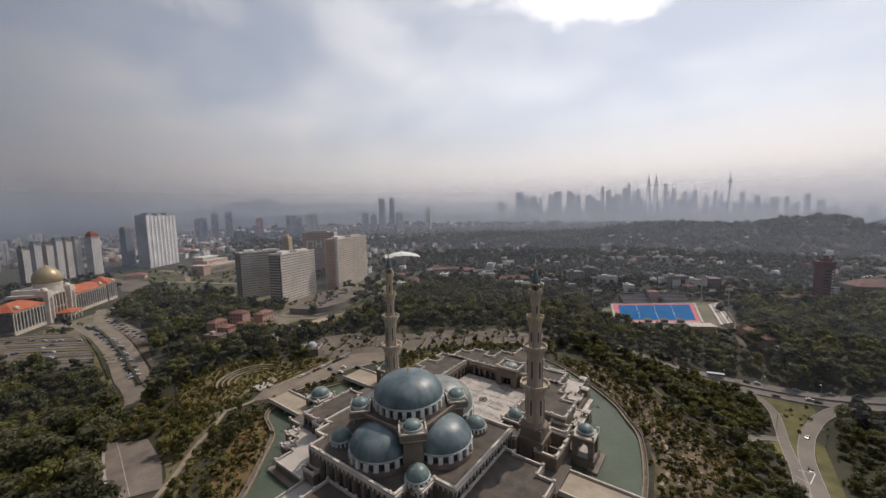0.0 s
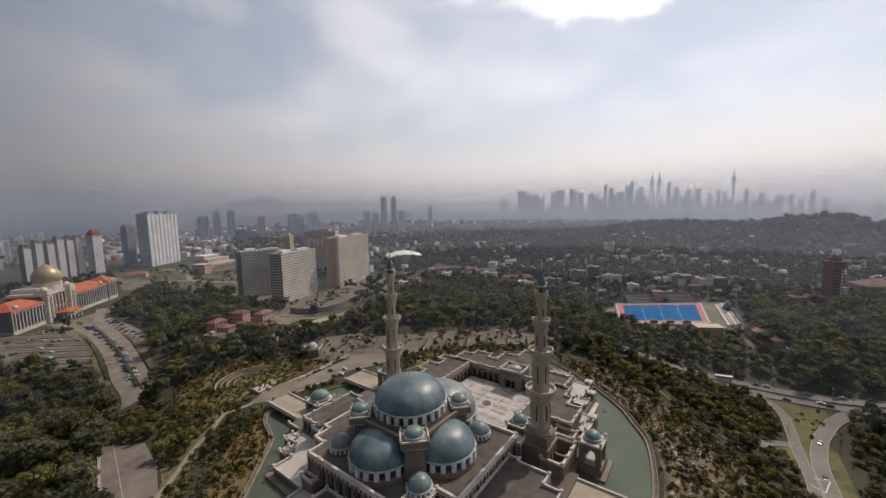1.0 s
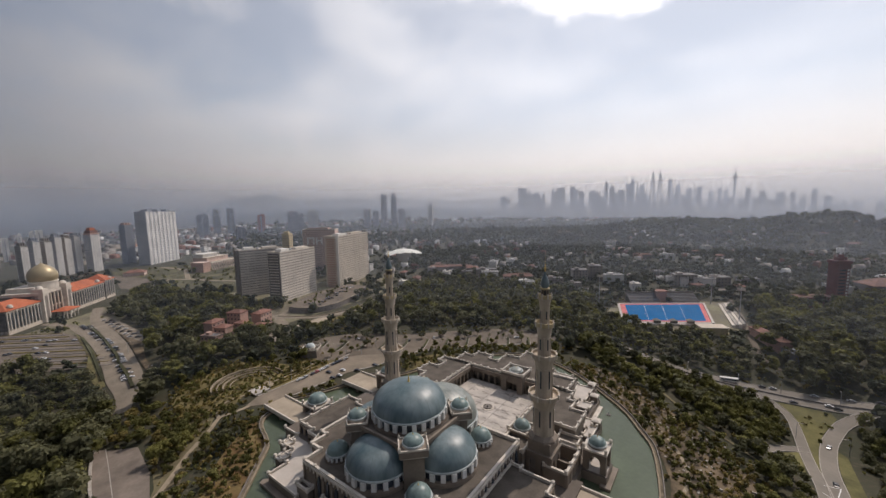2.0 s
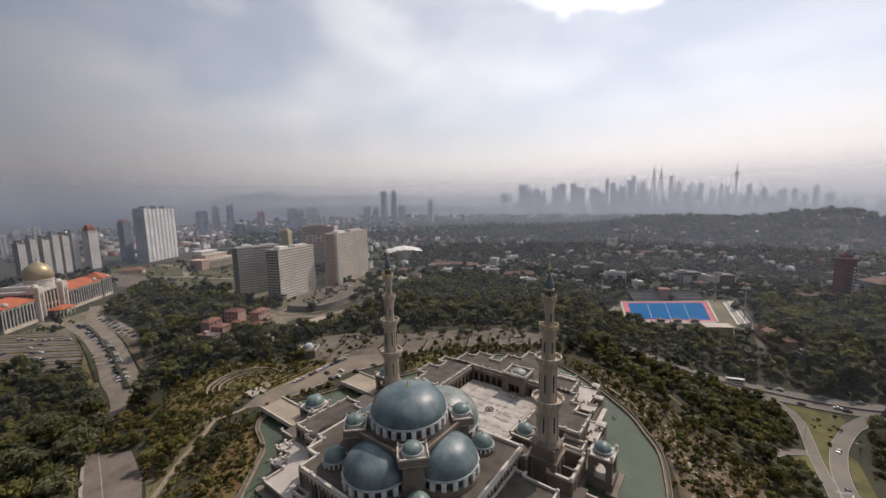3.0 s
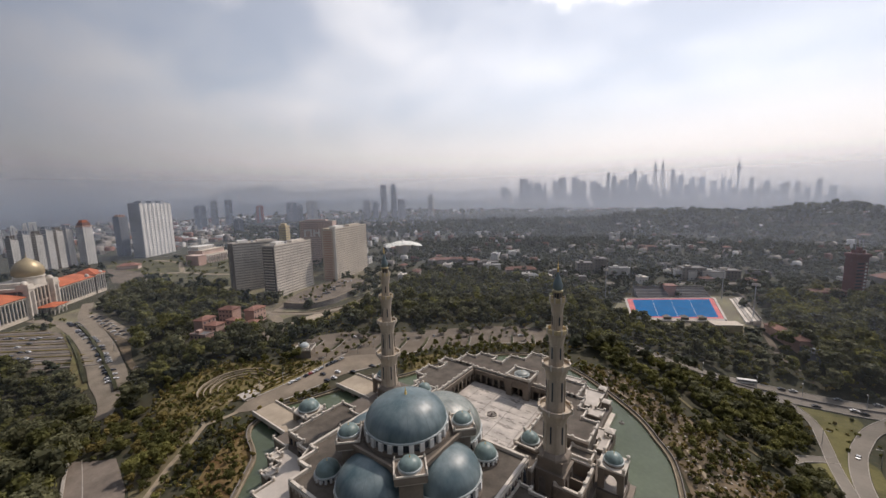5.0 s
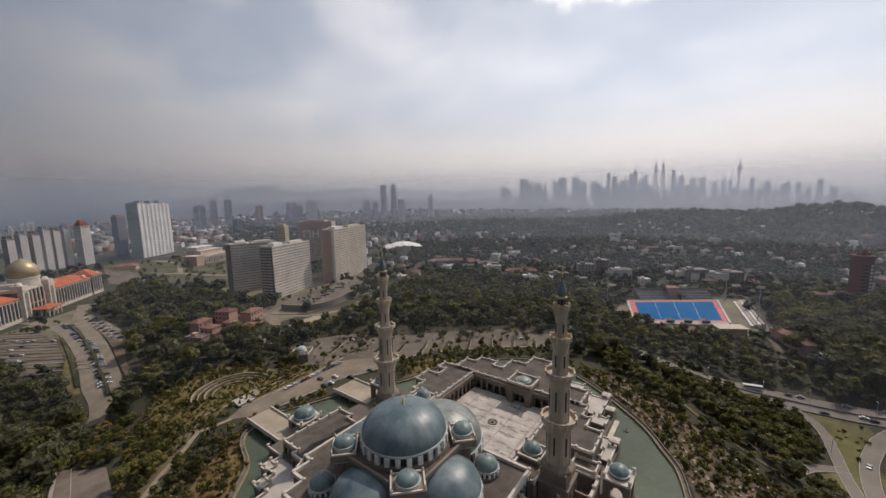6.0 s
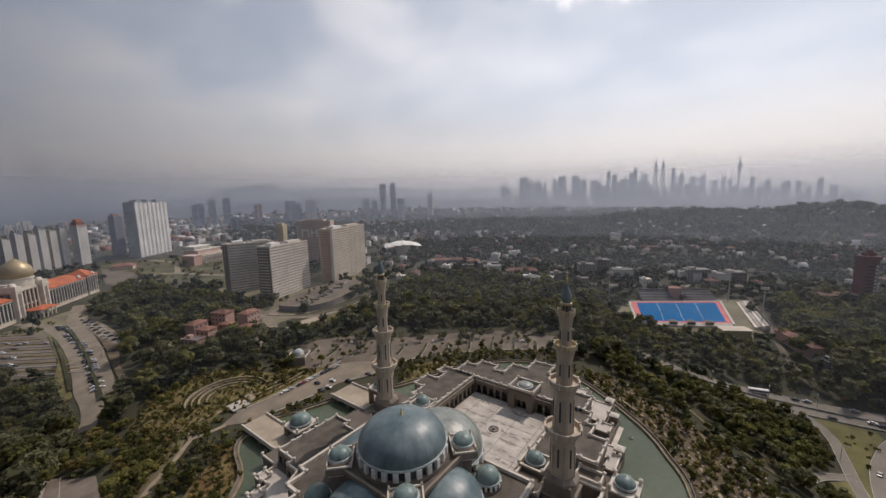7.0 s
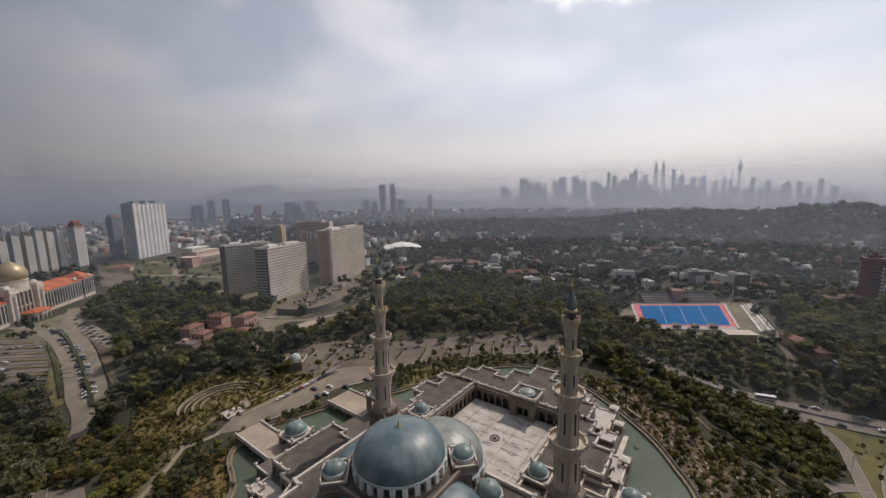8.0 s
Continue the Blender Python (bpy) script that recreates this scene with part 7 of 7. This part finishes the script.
for k in KINDS:
    k.matrix_world = pose(-204 - 6.0 * KINDS.index(k), 84 + 2.5 * KINDS.index(k), lie_at(-204 - 6.0 * KINDS.index(k), 84 + 2.5 * KINDS.index(k)) + 0.2)


def wood(name, label, X, Y, S, seed, templates, mat):
    """One mass of many trees that nobody could count."""
    rg = np.random.RandomState(seed)
    V, Q, n0 = [], [], 0
    Z = lie(X, Y)
    for x, y, z, s in zip(X, Y, Z, S):
        v, q = templates[rg.randint(len(templates))]
        a = rg.uniform(0, 6.283)
        c, sn = math.cos(a), math.sin(a)
        p = v * s * np.array([1, 1, rg.uniform(0.8, 1.2)])
        V.append(np.stack([p[:, 0] * c - p[:, 1] * sn + x, p[:, 0] * sn + p[:, 1] * c + y, p[:, 2] + z], 1))
        Q.append(q + n0)
        n0 += len(v)
    if V:
        tagged(new(name, arrays_mesh(name, np.concatenate(V), np.concatenate(Q), mat)), label, "trees", kind="stuff")


T_CLOSE = [crown(60 + k, 5.4, 1.0, 11.0, 12, 372, 0.50) for k in range(8)]
T_NEAR = [crown(160 + k, 5.4, 1.0, 11.0, 10, 160, 0.80) for k in range(8)]
T_SCRUB = [crown(75 + k, 1.9, -0.3, 2.4, 2, 18, 0.75) for k in range(5)]
T_HILL = [crown(110 + k, 7.6, -1.0, 12.0, 3, 15, 2.9) for k in range(6)]
T_SHRUB = [crown(80 + k, 1.5, -0.2, 1.8, 2, 22, 0.52) for k in range(5)]
T_MID = [crown(90 + k, 7.2, -1.0, 12.0, 4, 24, 2.2) for k in range(6)]
T_FAR = [crown(99 + k, 13.0, -2.0, 15.0, 4, 16, 5.0) for k in range(5)]

WOOD_LEFT = [(-470, 16), (-434, 47), (-372, 66), (-327, 66), (-297, 66), (-284, 56), (-282, 47), (-262, 40), (-230, 36), (-200, 32), (-180, 20), (-170, -30), (-300, -40), (-420, -20)]
WOOD_SLOPE = [(-600, 118), (-686, 150), (-700, 210), (-600, 200), (-520, 222), (-420, 204), (-368, 196), (-335, 186), (-290, 174), (-300, 154), (-322, 136), (-324, 104), (-304, 82), (-296, 74), (-325, 84), (-390, 104), (-460, 112)]
BELT = [(-312, 222), (-322, 250), (-334, 300), (-352, 360), (-376, 409), (-380, 470), (-298, 520), (-184, 500), (-118, 470), (-112, 400), (-90, 372), (-72, 340), (-72, 297), (-106, 318), (-126, 343), (-160, 346), (-193, 320), (-257, 270), (-304, 240)]
WOOD_MID = [(-150, 352), (-122, 400), (-104, 412), (-40, 408), (2, 422), (13, 400), (18, 352), (-20, 346), (-40, 344), (-60, 352), (-100, 362)]
WOOD_INNER = [(-118, 345), (-72, 297), (-32, 274), (4, 246), (16, 240), (28, 272), (28, 312), (16, 326), (-20, 322), (-40, 322), (-90, 346)]
WOOD_VERGE = [(30, 150), (35, 240), (30, 262), (36, 292), (36, 312), (29, 329), (10, 333), (-30, 324), (6, 300), (20, 276), (14, 236), (16, 190), (10, 150)]
WOOD_CORNER = [(-335, 64), (-284, 46), (-276, 54), (-262, 62), (-250, 66), (-230, 60), (-205, 54), (-190, 44), (-186, 50), (-212, 68), (-240, 84), (-250, 92), (-284, 84), (-320, 76)]
WOOD_EAST = [(24, 366), (48, 363), (90, 376), (125, 400), (162, 560), (190, 690), (80, 640), (26, 560)]
WOOD_RAMPS = [(72, 336), (62, 302), (60, 270), (57, 240), (53, 180), (52, 150), (78, 150), (96, 240), (124, 340), (110, 348), (80, 342)]
for name, poly, gap, share, seed, lo, hi, mat, label in (
        ("wood_left", WOOD_LEFT, 8.4, 0.95, 41, 0.65, 1.9, (M_LEAF_DARK, M_LEAF_DARK, M_LEAF), "dense green wood on the near slope"),
        ("wood_slope", WOOD_SLOPE, 9.0, 0.95, 42, 0.7, 1.8, (M_LEAF_DARK, M_LEAF_DARK, M_LEAF), "dense dark wood on the slope below the government building"),
        ("wood_belt", BELT, 10.0, 0.98, 43, 0.75, 1.7, (M_LEAF_DARK, M_LEAF, M_LEAF_DARK), "dense dark belt of trees behind the mosque"),
        ("wood_east", WOOD_EAST, 8.6, 0.96, 44, 0.7, 1.7, (M_LEAF, M_LEAF_DARK, M_LEAF_DARK), "mixed wood beyond the highway"),
        ("wood_ramps", WOOD_RAMPS, 7.4, 0.85, 45, 0.5, 1.0, (M_LEAF_DARK, M_LEAF, M_LEAF_DARK), "trees round the slip roads"),
        ("wood_mid", WOOD_MID, 6.2, 0.95, 48, 0.5, 1.1, (M_LEAF_DARK, M_LEAF_DARK, M_LEAF), "dark trees between the highway and the sports ground"),
        ("wood_inner", WOOD_INNER, 5.5, 0.94, 49, 0.5, 1.0, (M_LEAF_DARK, M_LEAF, M_LEAF), "trees along the near side of the highway"),
        ("wood_verge", WOOD_VERGE, 6.0, 0.92, 46, 0.45, 1.0, (M_LEAF_DARK, M_LEAF, M_LEAF), "trees on the verge of the slip road"),
        ("wood_estate", ESTATE, 9.0, 0.55, 56, 0.5, 1.0, (M_LEAF_DARK, M_LEAF, M_LEAF_DARK), "trees at the foot of the apartment slabs"),
        ("wood_estate", ESTATE_WEST, 8.4, 0.8, 57, 0.5, 1.1, (M_LEAF_DARK, M_LEAF, M_LEAF_DARK), "trees beside the apartment slabs"),
        ("wood_patch", APPROACH_PATCH, 6.6, 0.8, 50, 0.45, 1.05, (M_LEAF_DARK, M_LEAF, M_LEAF), "trees between the garden and the approach road"),
        ("wood_corner", WOOD_CORNER, 6.2, 0.9, 47, 0.4, 0.95, (M_LEAF, M_LEAF_YELLOW, M_LEAF), "trees round the small car park")):
    X, Y = sites(poly, gap, share, seed, margin=2.0)
    S = lo + (hi - lo) * np.random.RandomState(seed).rand(len(X)) ** 1.6
    pick = np.random.RandomState(seed + 500).randint(3, size=len(X))
    for k, m in enumerate(mat):
        wood(name, label, X[pick == k], Y[pick == k], S[pick == k], seed + k, T_CLOSE if name in ("wood_left", "wood_corner", "wood_ramps", "wood_verge") else T_NEAR, m)
X, Y = sites([(-420, 0), (-420, 210), (-330, 230), (-380, 420), (-100, 520), (30, 440), (110, 400), (70, 150), (20, 130), (-110, 290), (-230, 190), (-210, 40), (-170, -10)], 6.2, 0.48, 58, margin=0.8)
keep = ~inside(MOAT, X, Y)
X, Y = X[keep], Y[keep]
wood("scrub", "low brownish scrub and saplings on open ground", X[::2], Y[::2], np.random.RandomState(9).uniform(0.5, 1.3, len(X[::2])), 9, T_SCRUB, M_LEAF_YELLOW)
wood("scrub", "low green scrub and saplings on open ground", X[1::2], Y[1::2], np.random.RandomState(10).uniform(0.5, 1.4, len(X[1::2])), 10, T_SCRUB, M_LEAF)
shr_x, shr_y = [], []
for poly, gap, share, seed in ((PAVED[10], 2.2, 0.6, 59),):
    X, Y = sites(poly, gap, share, seed, carparks=False)
    shr_x.append(X), shr_y.append(Y)
X, Y = sites([(34, 334), (60, 339), (53, 318), (48, 300), (44.5, 280), (43.5, 300), (41, 326)], 3.0, 0.22, 64, margin=-0.5, carparks=False)
shr_x.append(X), shr_y.append(Y)
for poly, gap, share, seed in ((GARDEN_WEST, 2.6, 0.7, 51), (GARDEN_EAST, 2.8, 0.7, 52), (GARDEN_NORTH, 3.4, 0.45, 53), (GARDEN_GATE, 2.4, 0.7, 54), (AVENUE_EDGE, 2.6, 0.6, 55)):
    X, Y = sites(poly, gap, share, seed, margin=0.6)
    shr_x.append(X), shr_y.append(Y)
X, Y = np.concatenate(shr_x), np.concatenate(shr_y)
keep = ~inside(MOAT, X, Y)
X, Y = X[keep], Y[keep]
wood("shrubs", "low yellowish garden shrubs", X[::2], Y[::2], np.random.RandomState(7).uniform(0.5, 1.3, len(X[::2])), 7, T_SHRUB, M_LEAF_YELLOW)
wood("shrubs", "low green garden shrubs", X[1::2], Y[1::2], np.random.RandomState(8).uniform(0.5, 1.4, len(X[1::2])), 8, T_SHRUB, M_LEAF)

STONES = sites(GARDEN_EAST, 3.1, 0.34, 72, margin=0.3)
T_STONE = [(LUMP_V * np.array([1.0, 0.7, 0.5]) * (0.7 + 0.3 * np.random.RandomState(300 + k).rand(len(LUMP_V), 1)) + np.array([0, 0, 0.45]), LUMP_Q) for k in range(4)]
keep = ~inside(MOAT, *STONES)
wood("garden_stones", "pale stones and bare patches on the planted slope", STONES[0][keep], STONES[1][keep], np.random.RandomState(72).uniform(0.5, 1.3, keep.sum()), 72, T_STONE, M_KERB)
PLOT_TREES = sites([(-990, 215), (-980, 285), (-890, 400), (-650, 410), (-580, 320), (-596, 250), (-690, 228), (-765, 210)], 15, 0.32, 67, carparks=False)
X, Y = sites([(-566, 50), (-600, 90), (-625, 122), (-650, 146), (-632, 116), (-596, 80), (-575, 56), (-555, 74), (-590, 110), (-570, 110), (-530, 90)], 4.0, 0.55, 66, margin=-2.0, carparks=False)
wood("plot_trees", "scattered trees and bushes on the grassy slope", *PLOT_TREES, np.random.RandomState(67).uniform(0.35, 0.9, len(PLOT_TREES[0])), 67, T_MID, M_LEAF)
wood("forecourt_shrubs", "clipped shrubs and small palms before the government building", X, Y, np.random.RandomState(66).uniform(1.0, 2.2, len(X)), 66, T_SHRUB, M_LEAF)

# trees of the suburb and the far country in the darkened far-leaf colour, thinning into clearings
rg = np.random.RandomState(77)
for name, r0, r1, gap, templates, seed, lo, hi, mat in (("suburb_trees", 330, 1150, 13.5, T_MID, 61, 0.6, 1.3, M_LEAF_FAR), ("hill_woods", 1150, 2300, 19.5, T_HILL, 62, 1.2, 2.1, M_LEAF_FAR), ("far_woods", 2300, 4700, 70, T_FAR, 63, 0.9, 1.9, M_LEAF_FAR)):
    X, Y = np.meshgrid(np.arange(-r1, 900, gap), np.arange(-100, r1, gap))
    X, Y = X + rg.uniform(-0.5, 0.5, X.shape) * gap, Y + rg.uniform(-0.5, 0.5, Y.shape) * gap
    R, AZ = np.hypot(X, Y), np.degrees(np.arctan2(X, Y))
    open_ground = np.array([noise.noise(Vector((x * 0.0045, y * 0.0045, 1.3))) for x, y in zip(X.ravel(), Y.ravel())]).reshape(X.shape)
    west = (X < -420) & (X + 0.2 * Y < -430)
    hill = (X > -420) & (Y > 1050) & (Y < 2000)
    share = np.where(hill, 0.98, np.where(west, 0.58, 0.90)) - np.clip(open_ground, -0.3, 0.5) * np.where(hill, 0.2, 0.8)
    keep = (R > r0) & (R < r1) & (AZ > (-93 if r0 < 1000 else -66)) & (AZ < 18) & (rg.rand(*X.shape) < share)
    for poly in (WOOD_SLOPE, WOOD_MID, BELT, WOOD_EAST, WOOD_LEFT):
        keep &= ~inside(poly, X, Y)
    keep &= ~blocked(X, Y, margin=4.0)
    keep &= ~((X < -985) & (X > -1180) & (Y > 50) & (Y < 400))
    X, Y = X[keep], Y[keep]
    if r0 < 1000:
        far_enough = np.ones(len(X), bool)
        for hx_, hy_ in HOUSE_SITES:
            far_enough &= np.hypot(X - hx_, Y - hy_) > 11
        X, Y = X[far_enough], Y[far_enough]
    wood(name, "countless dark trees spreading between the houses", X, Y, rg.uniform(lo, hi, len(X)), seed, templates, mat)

# ---------------------------------------------------------------- cars
def car_kind(paint, k):
    c = thing("car", pose(0, 0, 0), ("white", "silver", "black", "red")[k] + " parked saloon car on the asphalt", "car", group="parked cars")
    bm = bmesh.new()
    side = [(-2.2, 0.35), (2.2, 0.35), (2.25, 0.75), (1.3, 0.95), (-1.7, 0.98), (-2.25, 0.85)]
    lo, hi = [bm.verts.new((x, -0.88, z)) for x, z in side], [bm.verts.new((x, 0.88, z)) for x, z in side]
    bm.faces.new(lo), bm.faces.new(hi)
    for i in range(6):
        bm.faces.new((lo[i], lo[(i + 1) % 6], hi[(i + 1) % 6], hi[i]))
    part("body", bm, paint, c)
    part("cabin_glass", lathe([(1.55, 0.95), (1.08, 1.42)], 4, -0.25, 0, a0=45), M_GLASS, c)
    part("roof_panel", lathe([(1.1, 1.42), (1.02, 1.5), (0, 1.52)], 4, -0.25, 0, a0=45), paint, c)
    wheel = lathe([(0.0, -0.11), (0.32, -0.11), (0.32, 0.11), (0.0, 0.11)], 10)
    bmesh.ops.rotate(wheel, verts=wheel.verts, matrix=Matrix.Rotation(math.pi / 2, 3, "X"))
    me = mesh_of("wheel", wheel, M_TYRE)
    for x in (-1.4, 1.4):
        for y in (-0.82, 0.82):
            piece("wheel", me, c, pose(x, y, 0.32))
    return c


CARS = [car_kind(p, k) for k, p in enumerate(M_CAR)]
rg = random.Random(91)
spots = []
for k in range(10):
    spots.append((-239.5 - k * 0.25 + rg.uniform(-0.4, 0.4), 150 + k * 4.6 + rg.uniform(-1.5, 1.5), 100))
for x, y in ((-222, 164), (-221, 169), (-217, 182), (-226, 176), (-213, 196), (-232, 168)):
    spots.append((x, y, 12))
for k in range(4):
    t = rg.random()
    x, y = -290 + t * 150 + rg.uniform(-8, 8), 200 + t * 118 + rg.uniform(-10, 14)
    if inside(CAR_ISLANDS, x, y):
        spots.append((x, y, rg.choice((38, 128))))
for k in range(24):
    x, y = -560 + rg.random() * 110, 30 + rg.random() * 44
    if inside(PAVED[3], x, y):
        spots.append((x, y, 42))
for k in range(44):
    x = -366 - k * 4.3 + rg.uniform(-1.2, 1.2)
    t = max(0.0, (-366 - x) / 81)
    if rg.random() < 0.5:
        spots.append((x, 79.5 + 7.5 * min(1, t) ** 0.8 + 1.0, 80))
    if rg.random() < 0.55:
        spots.append((x, 83.5 + 8 * min(1, t) ** 0.8 + 0.8, 80))
for k in range(16):
    spots.append((-556 + k * 6.6, 107 + 4.5 * (k % 2) + 0.05 * k, 80))
for k in range(20):
    t = rg.random()
    spots.append((-392 - t * 44 + rg.uniform(-6, 12), 262 + t * 92 + rg.uniform(-8, 8), rg.choice((20, 110))))
for x, y, a in ((4, 341, 12), (-14, 336, 12), (30, 351, 14), (52, 355, 8), (70, 358, 8), (84, 361, 8), (40, 341, 16), (62, 346, 8), (78, 348, 8), (44.4, 250, 86), (50.2, 298, 72), (58, 347, 8), (24, 349, 14)):
    spots.append((x, y, a))
for x, y, a in spots[4:]:
    copy_thing(CARS[rg.choice((0, 1, 1, 2, 2, 2, 2)) if x < -340 else rg.choice((0, 0, 1, 1, 2, 2, 2))], pose(x, y, 6.6 if inside(TERRACE_TOP, x, y) else lie_at(x, y) + 0.55, 0, 0, a + rg.uniform(-3, 3)))
for c, (x, y, a) in zip(CARS, spots):
    c.matrix_world = pose(x, y, lie_at(x, y) + 0.55, 0, 0, a)
bus = thing("bus", pose(5, 341.2, lie_at(5, 341.2) + 0.6, 0, 0, 15), "white coach on the highway", "bus")
part("body", box(-5.5, 5.5, -1.25, 1.25, 0.5, 3.2), M_BUS, bus)
part("window_band", box(-5.3, 5.55, -1.3, 1.3, 1.6, 2.5), M_GLASS, bus)
for x in (-3.6, 3.6):
    for y in (-1.1, 1.1):
        w_bm = lathe([(0.0, -0.15), (0.5, -0.15), (0.5, 0.15), (0.0, 0.15)], 12)
        bmesh.ops.rotate(w_bm, verts=w_bm.verts, matrix=Matrix.Rotation(math.pi / 2, 3, "X"))
        piece("wheel", mesh_of("wheel", w_bm, M_TYRE), bus, pose(x, y, 0.5))


# ---------------------------------------------------------------- small things of the grounds
gate = thing("domed_gatehouse", pose(-272, 180, lie_at(-272, 180), 0, 0, 38), "square brownish gatehouse with a pale dome beside the car park", "gatehouse")
part("wall", box(-6.5, 6.5, -5.5, 5.5, -1, 6.2), M_STONE, gate)
part("roof_parapet", ring_wall([(-6.8, -5.8), (6.8, -5.8), (6.8, 5.8), (-6.8, 5.8)], 6.2, 7.2, 0.5), M_TRIM, gate)
part("roof", box(-6.4, 6.4, -5.4, 5.4, 6.2, 6.5), M_ROOF, gate)
part("dome_drum", lathe([(3.7, 6.4), (3.7, 7.6), (4.0, 7.8), (3.5, 8.0)], 24), M_TRIM, gate)
part("dome", lathe(bulge(3.6, 7.9, 3.0), 24), M_DOMETRIM, gate, "pale grey dome", round_off=True)
for s in (-1, 1):
    for k in (-1, 0, 1):
        # openings are flat panels with their inner shade put in as dark grey
        part("arched_opening", box(k * 4 - 1.2, k * 4 + 1.2, *sorted((s * 5.3, s * 5.62)), 0, 4.6), M_SHADE, gate)
for x, y in ((-6.3, -5.3), (6.3, -5.3), (6.3, 5.3), (-6.3, 5.3)):
    part("corner_finial", lathe([(0.5, 7.2), (0.5, 8.2), (0, 9.2)], 8, x, y), M_TRIM, gate)
for x, y in ((-196, 113), (-52, 226)):
    jet = thing("lake_fountain", pose(x, y, -0.6), "small dark fountain plinth standing in the lake", "fountain", group="lake fountains")
    part("plinth", lathe([(1.3, -1.5), (1.2, 0.6), (0.8, 0.8), (0, 0.8)], 12), M_SHADE, jet)
    part("nozzle", lathe([(0.3, 0.8), (0.2, 1.8), (0, 1.9)], 8), M_STEEL, jet)


# ---------------------------------------------------------------- street lamps
def street_lamp(x, y, turn):
    lamp = thing("street_lamp", pose(x, y, lie_at(x, y) + 0.3, 0, 0, turn), "grey street lamp with a curved arm", "street lamp", group="street lamps")
    part("pole", lathe([(0.16, -0.5), (0.10, 9.0)], 8), M_STEEL, lamp)
    part("arm", box(0, 2.2, -0.06, 0.06, 8.9, 9.05), M_STEEL, lamp)
    part("lamp_head", box(1.7, 2.7, -0.2, 0.2, 8.8, 9.0), M_TRIM, lamp)
    return lamp


first = street_lamp(-244.5, 130, 0)
for k in range(1, 8):
    copy_thing(first, pose(-244.5 + k * 1.2, 130 + k * 15, lie_at(-248, 130) + 0.3))
for x, y, a in ((-20, 330, 90), (10, 338, 90), (34, 347, 90), (64, 352, 90), (36.6, 300, 0), (58, 296, 180), (-350, 92, 90), (-420, 96, 90), (-500, 104, 90)):
    copy_thing(first, pose(x, y, lie_at(x, y) + 0.3, 0, 0, a))
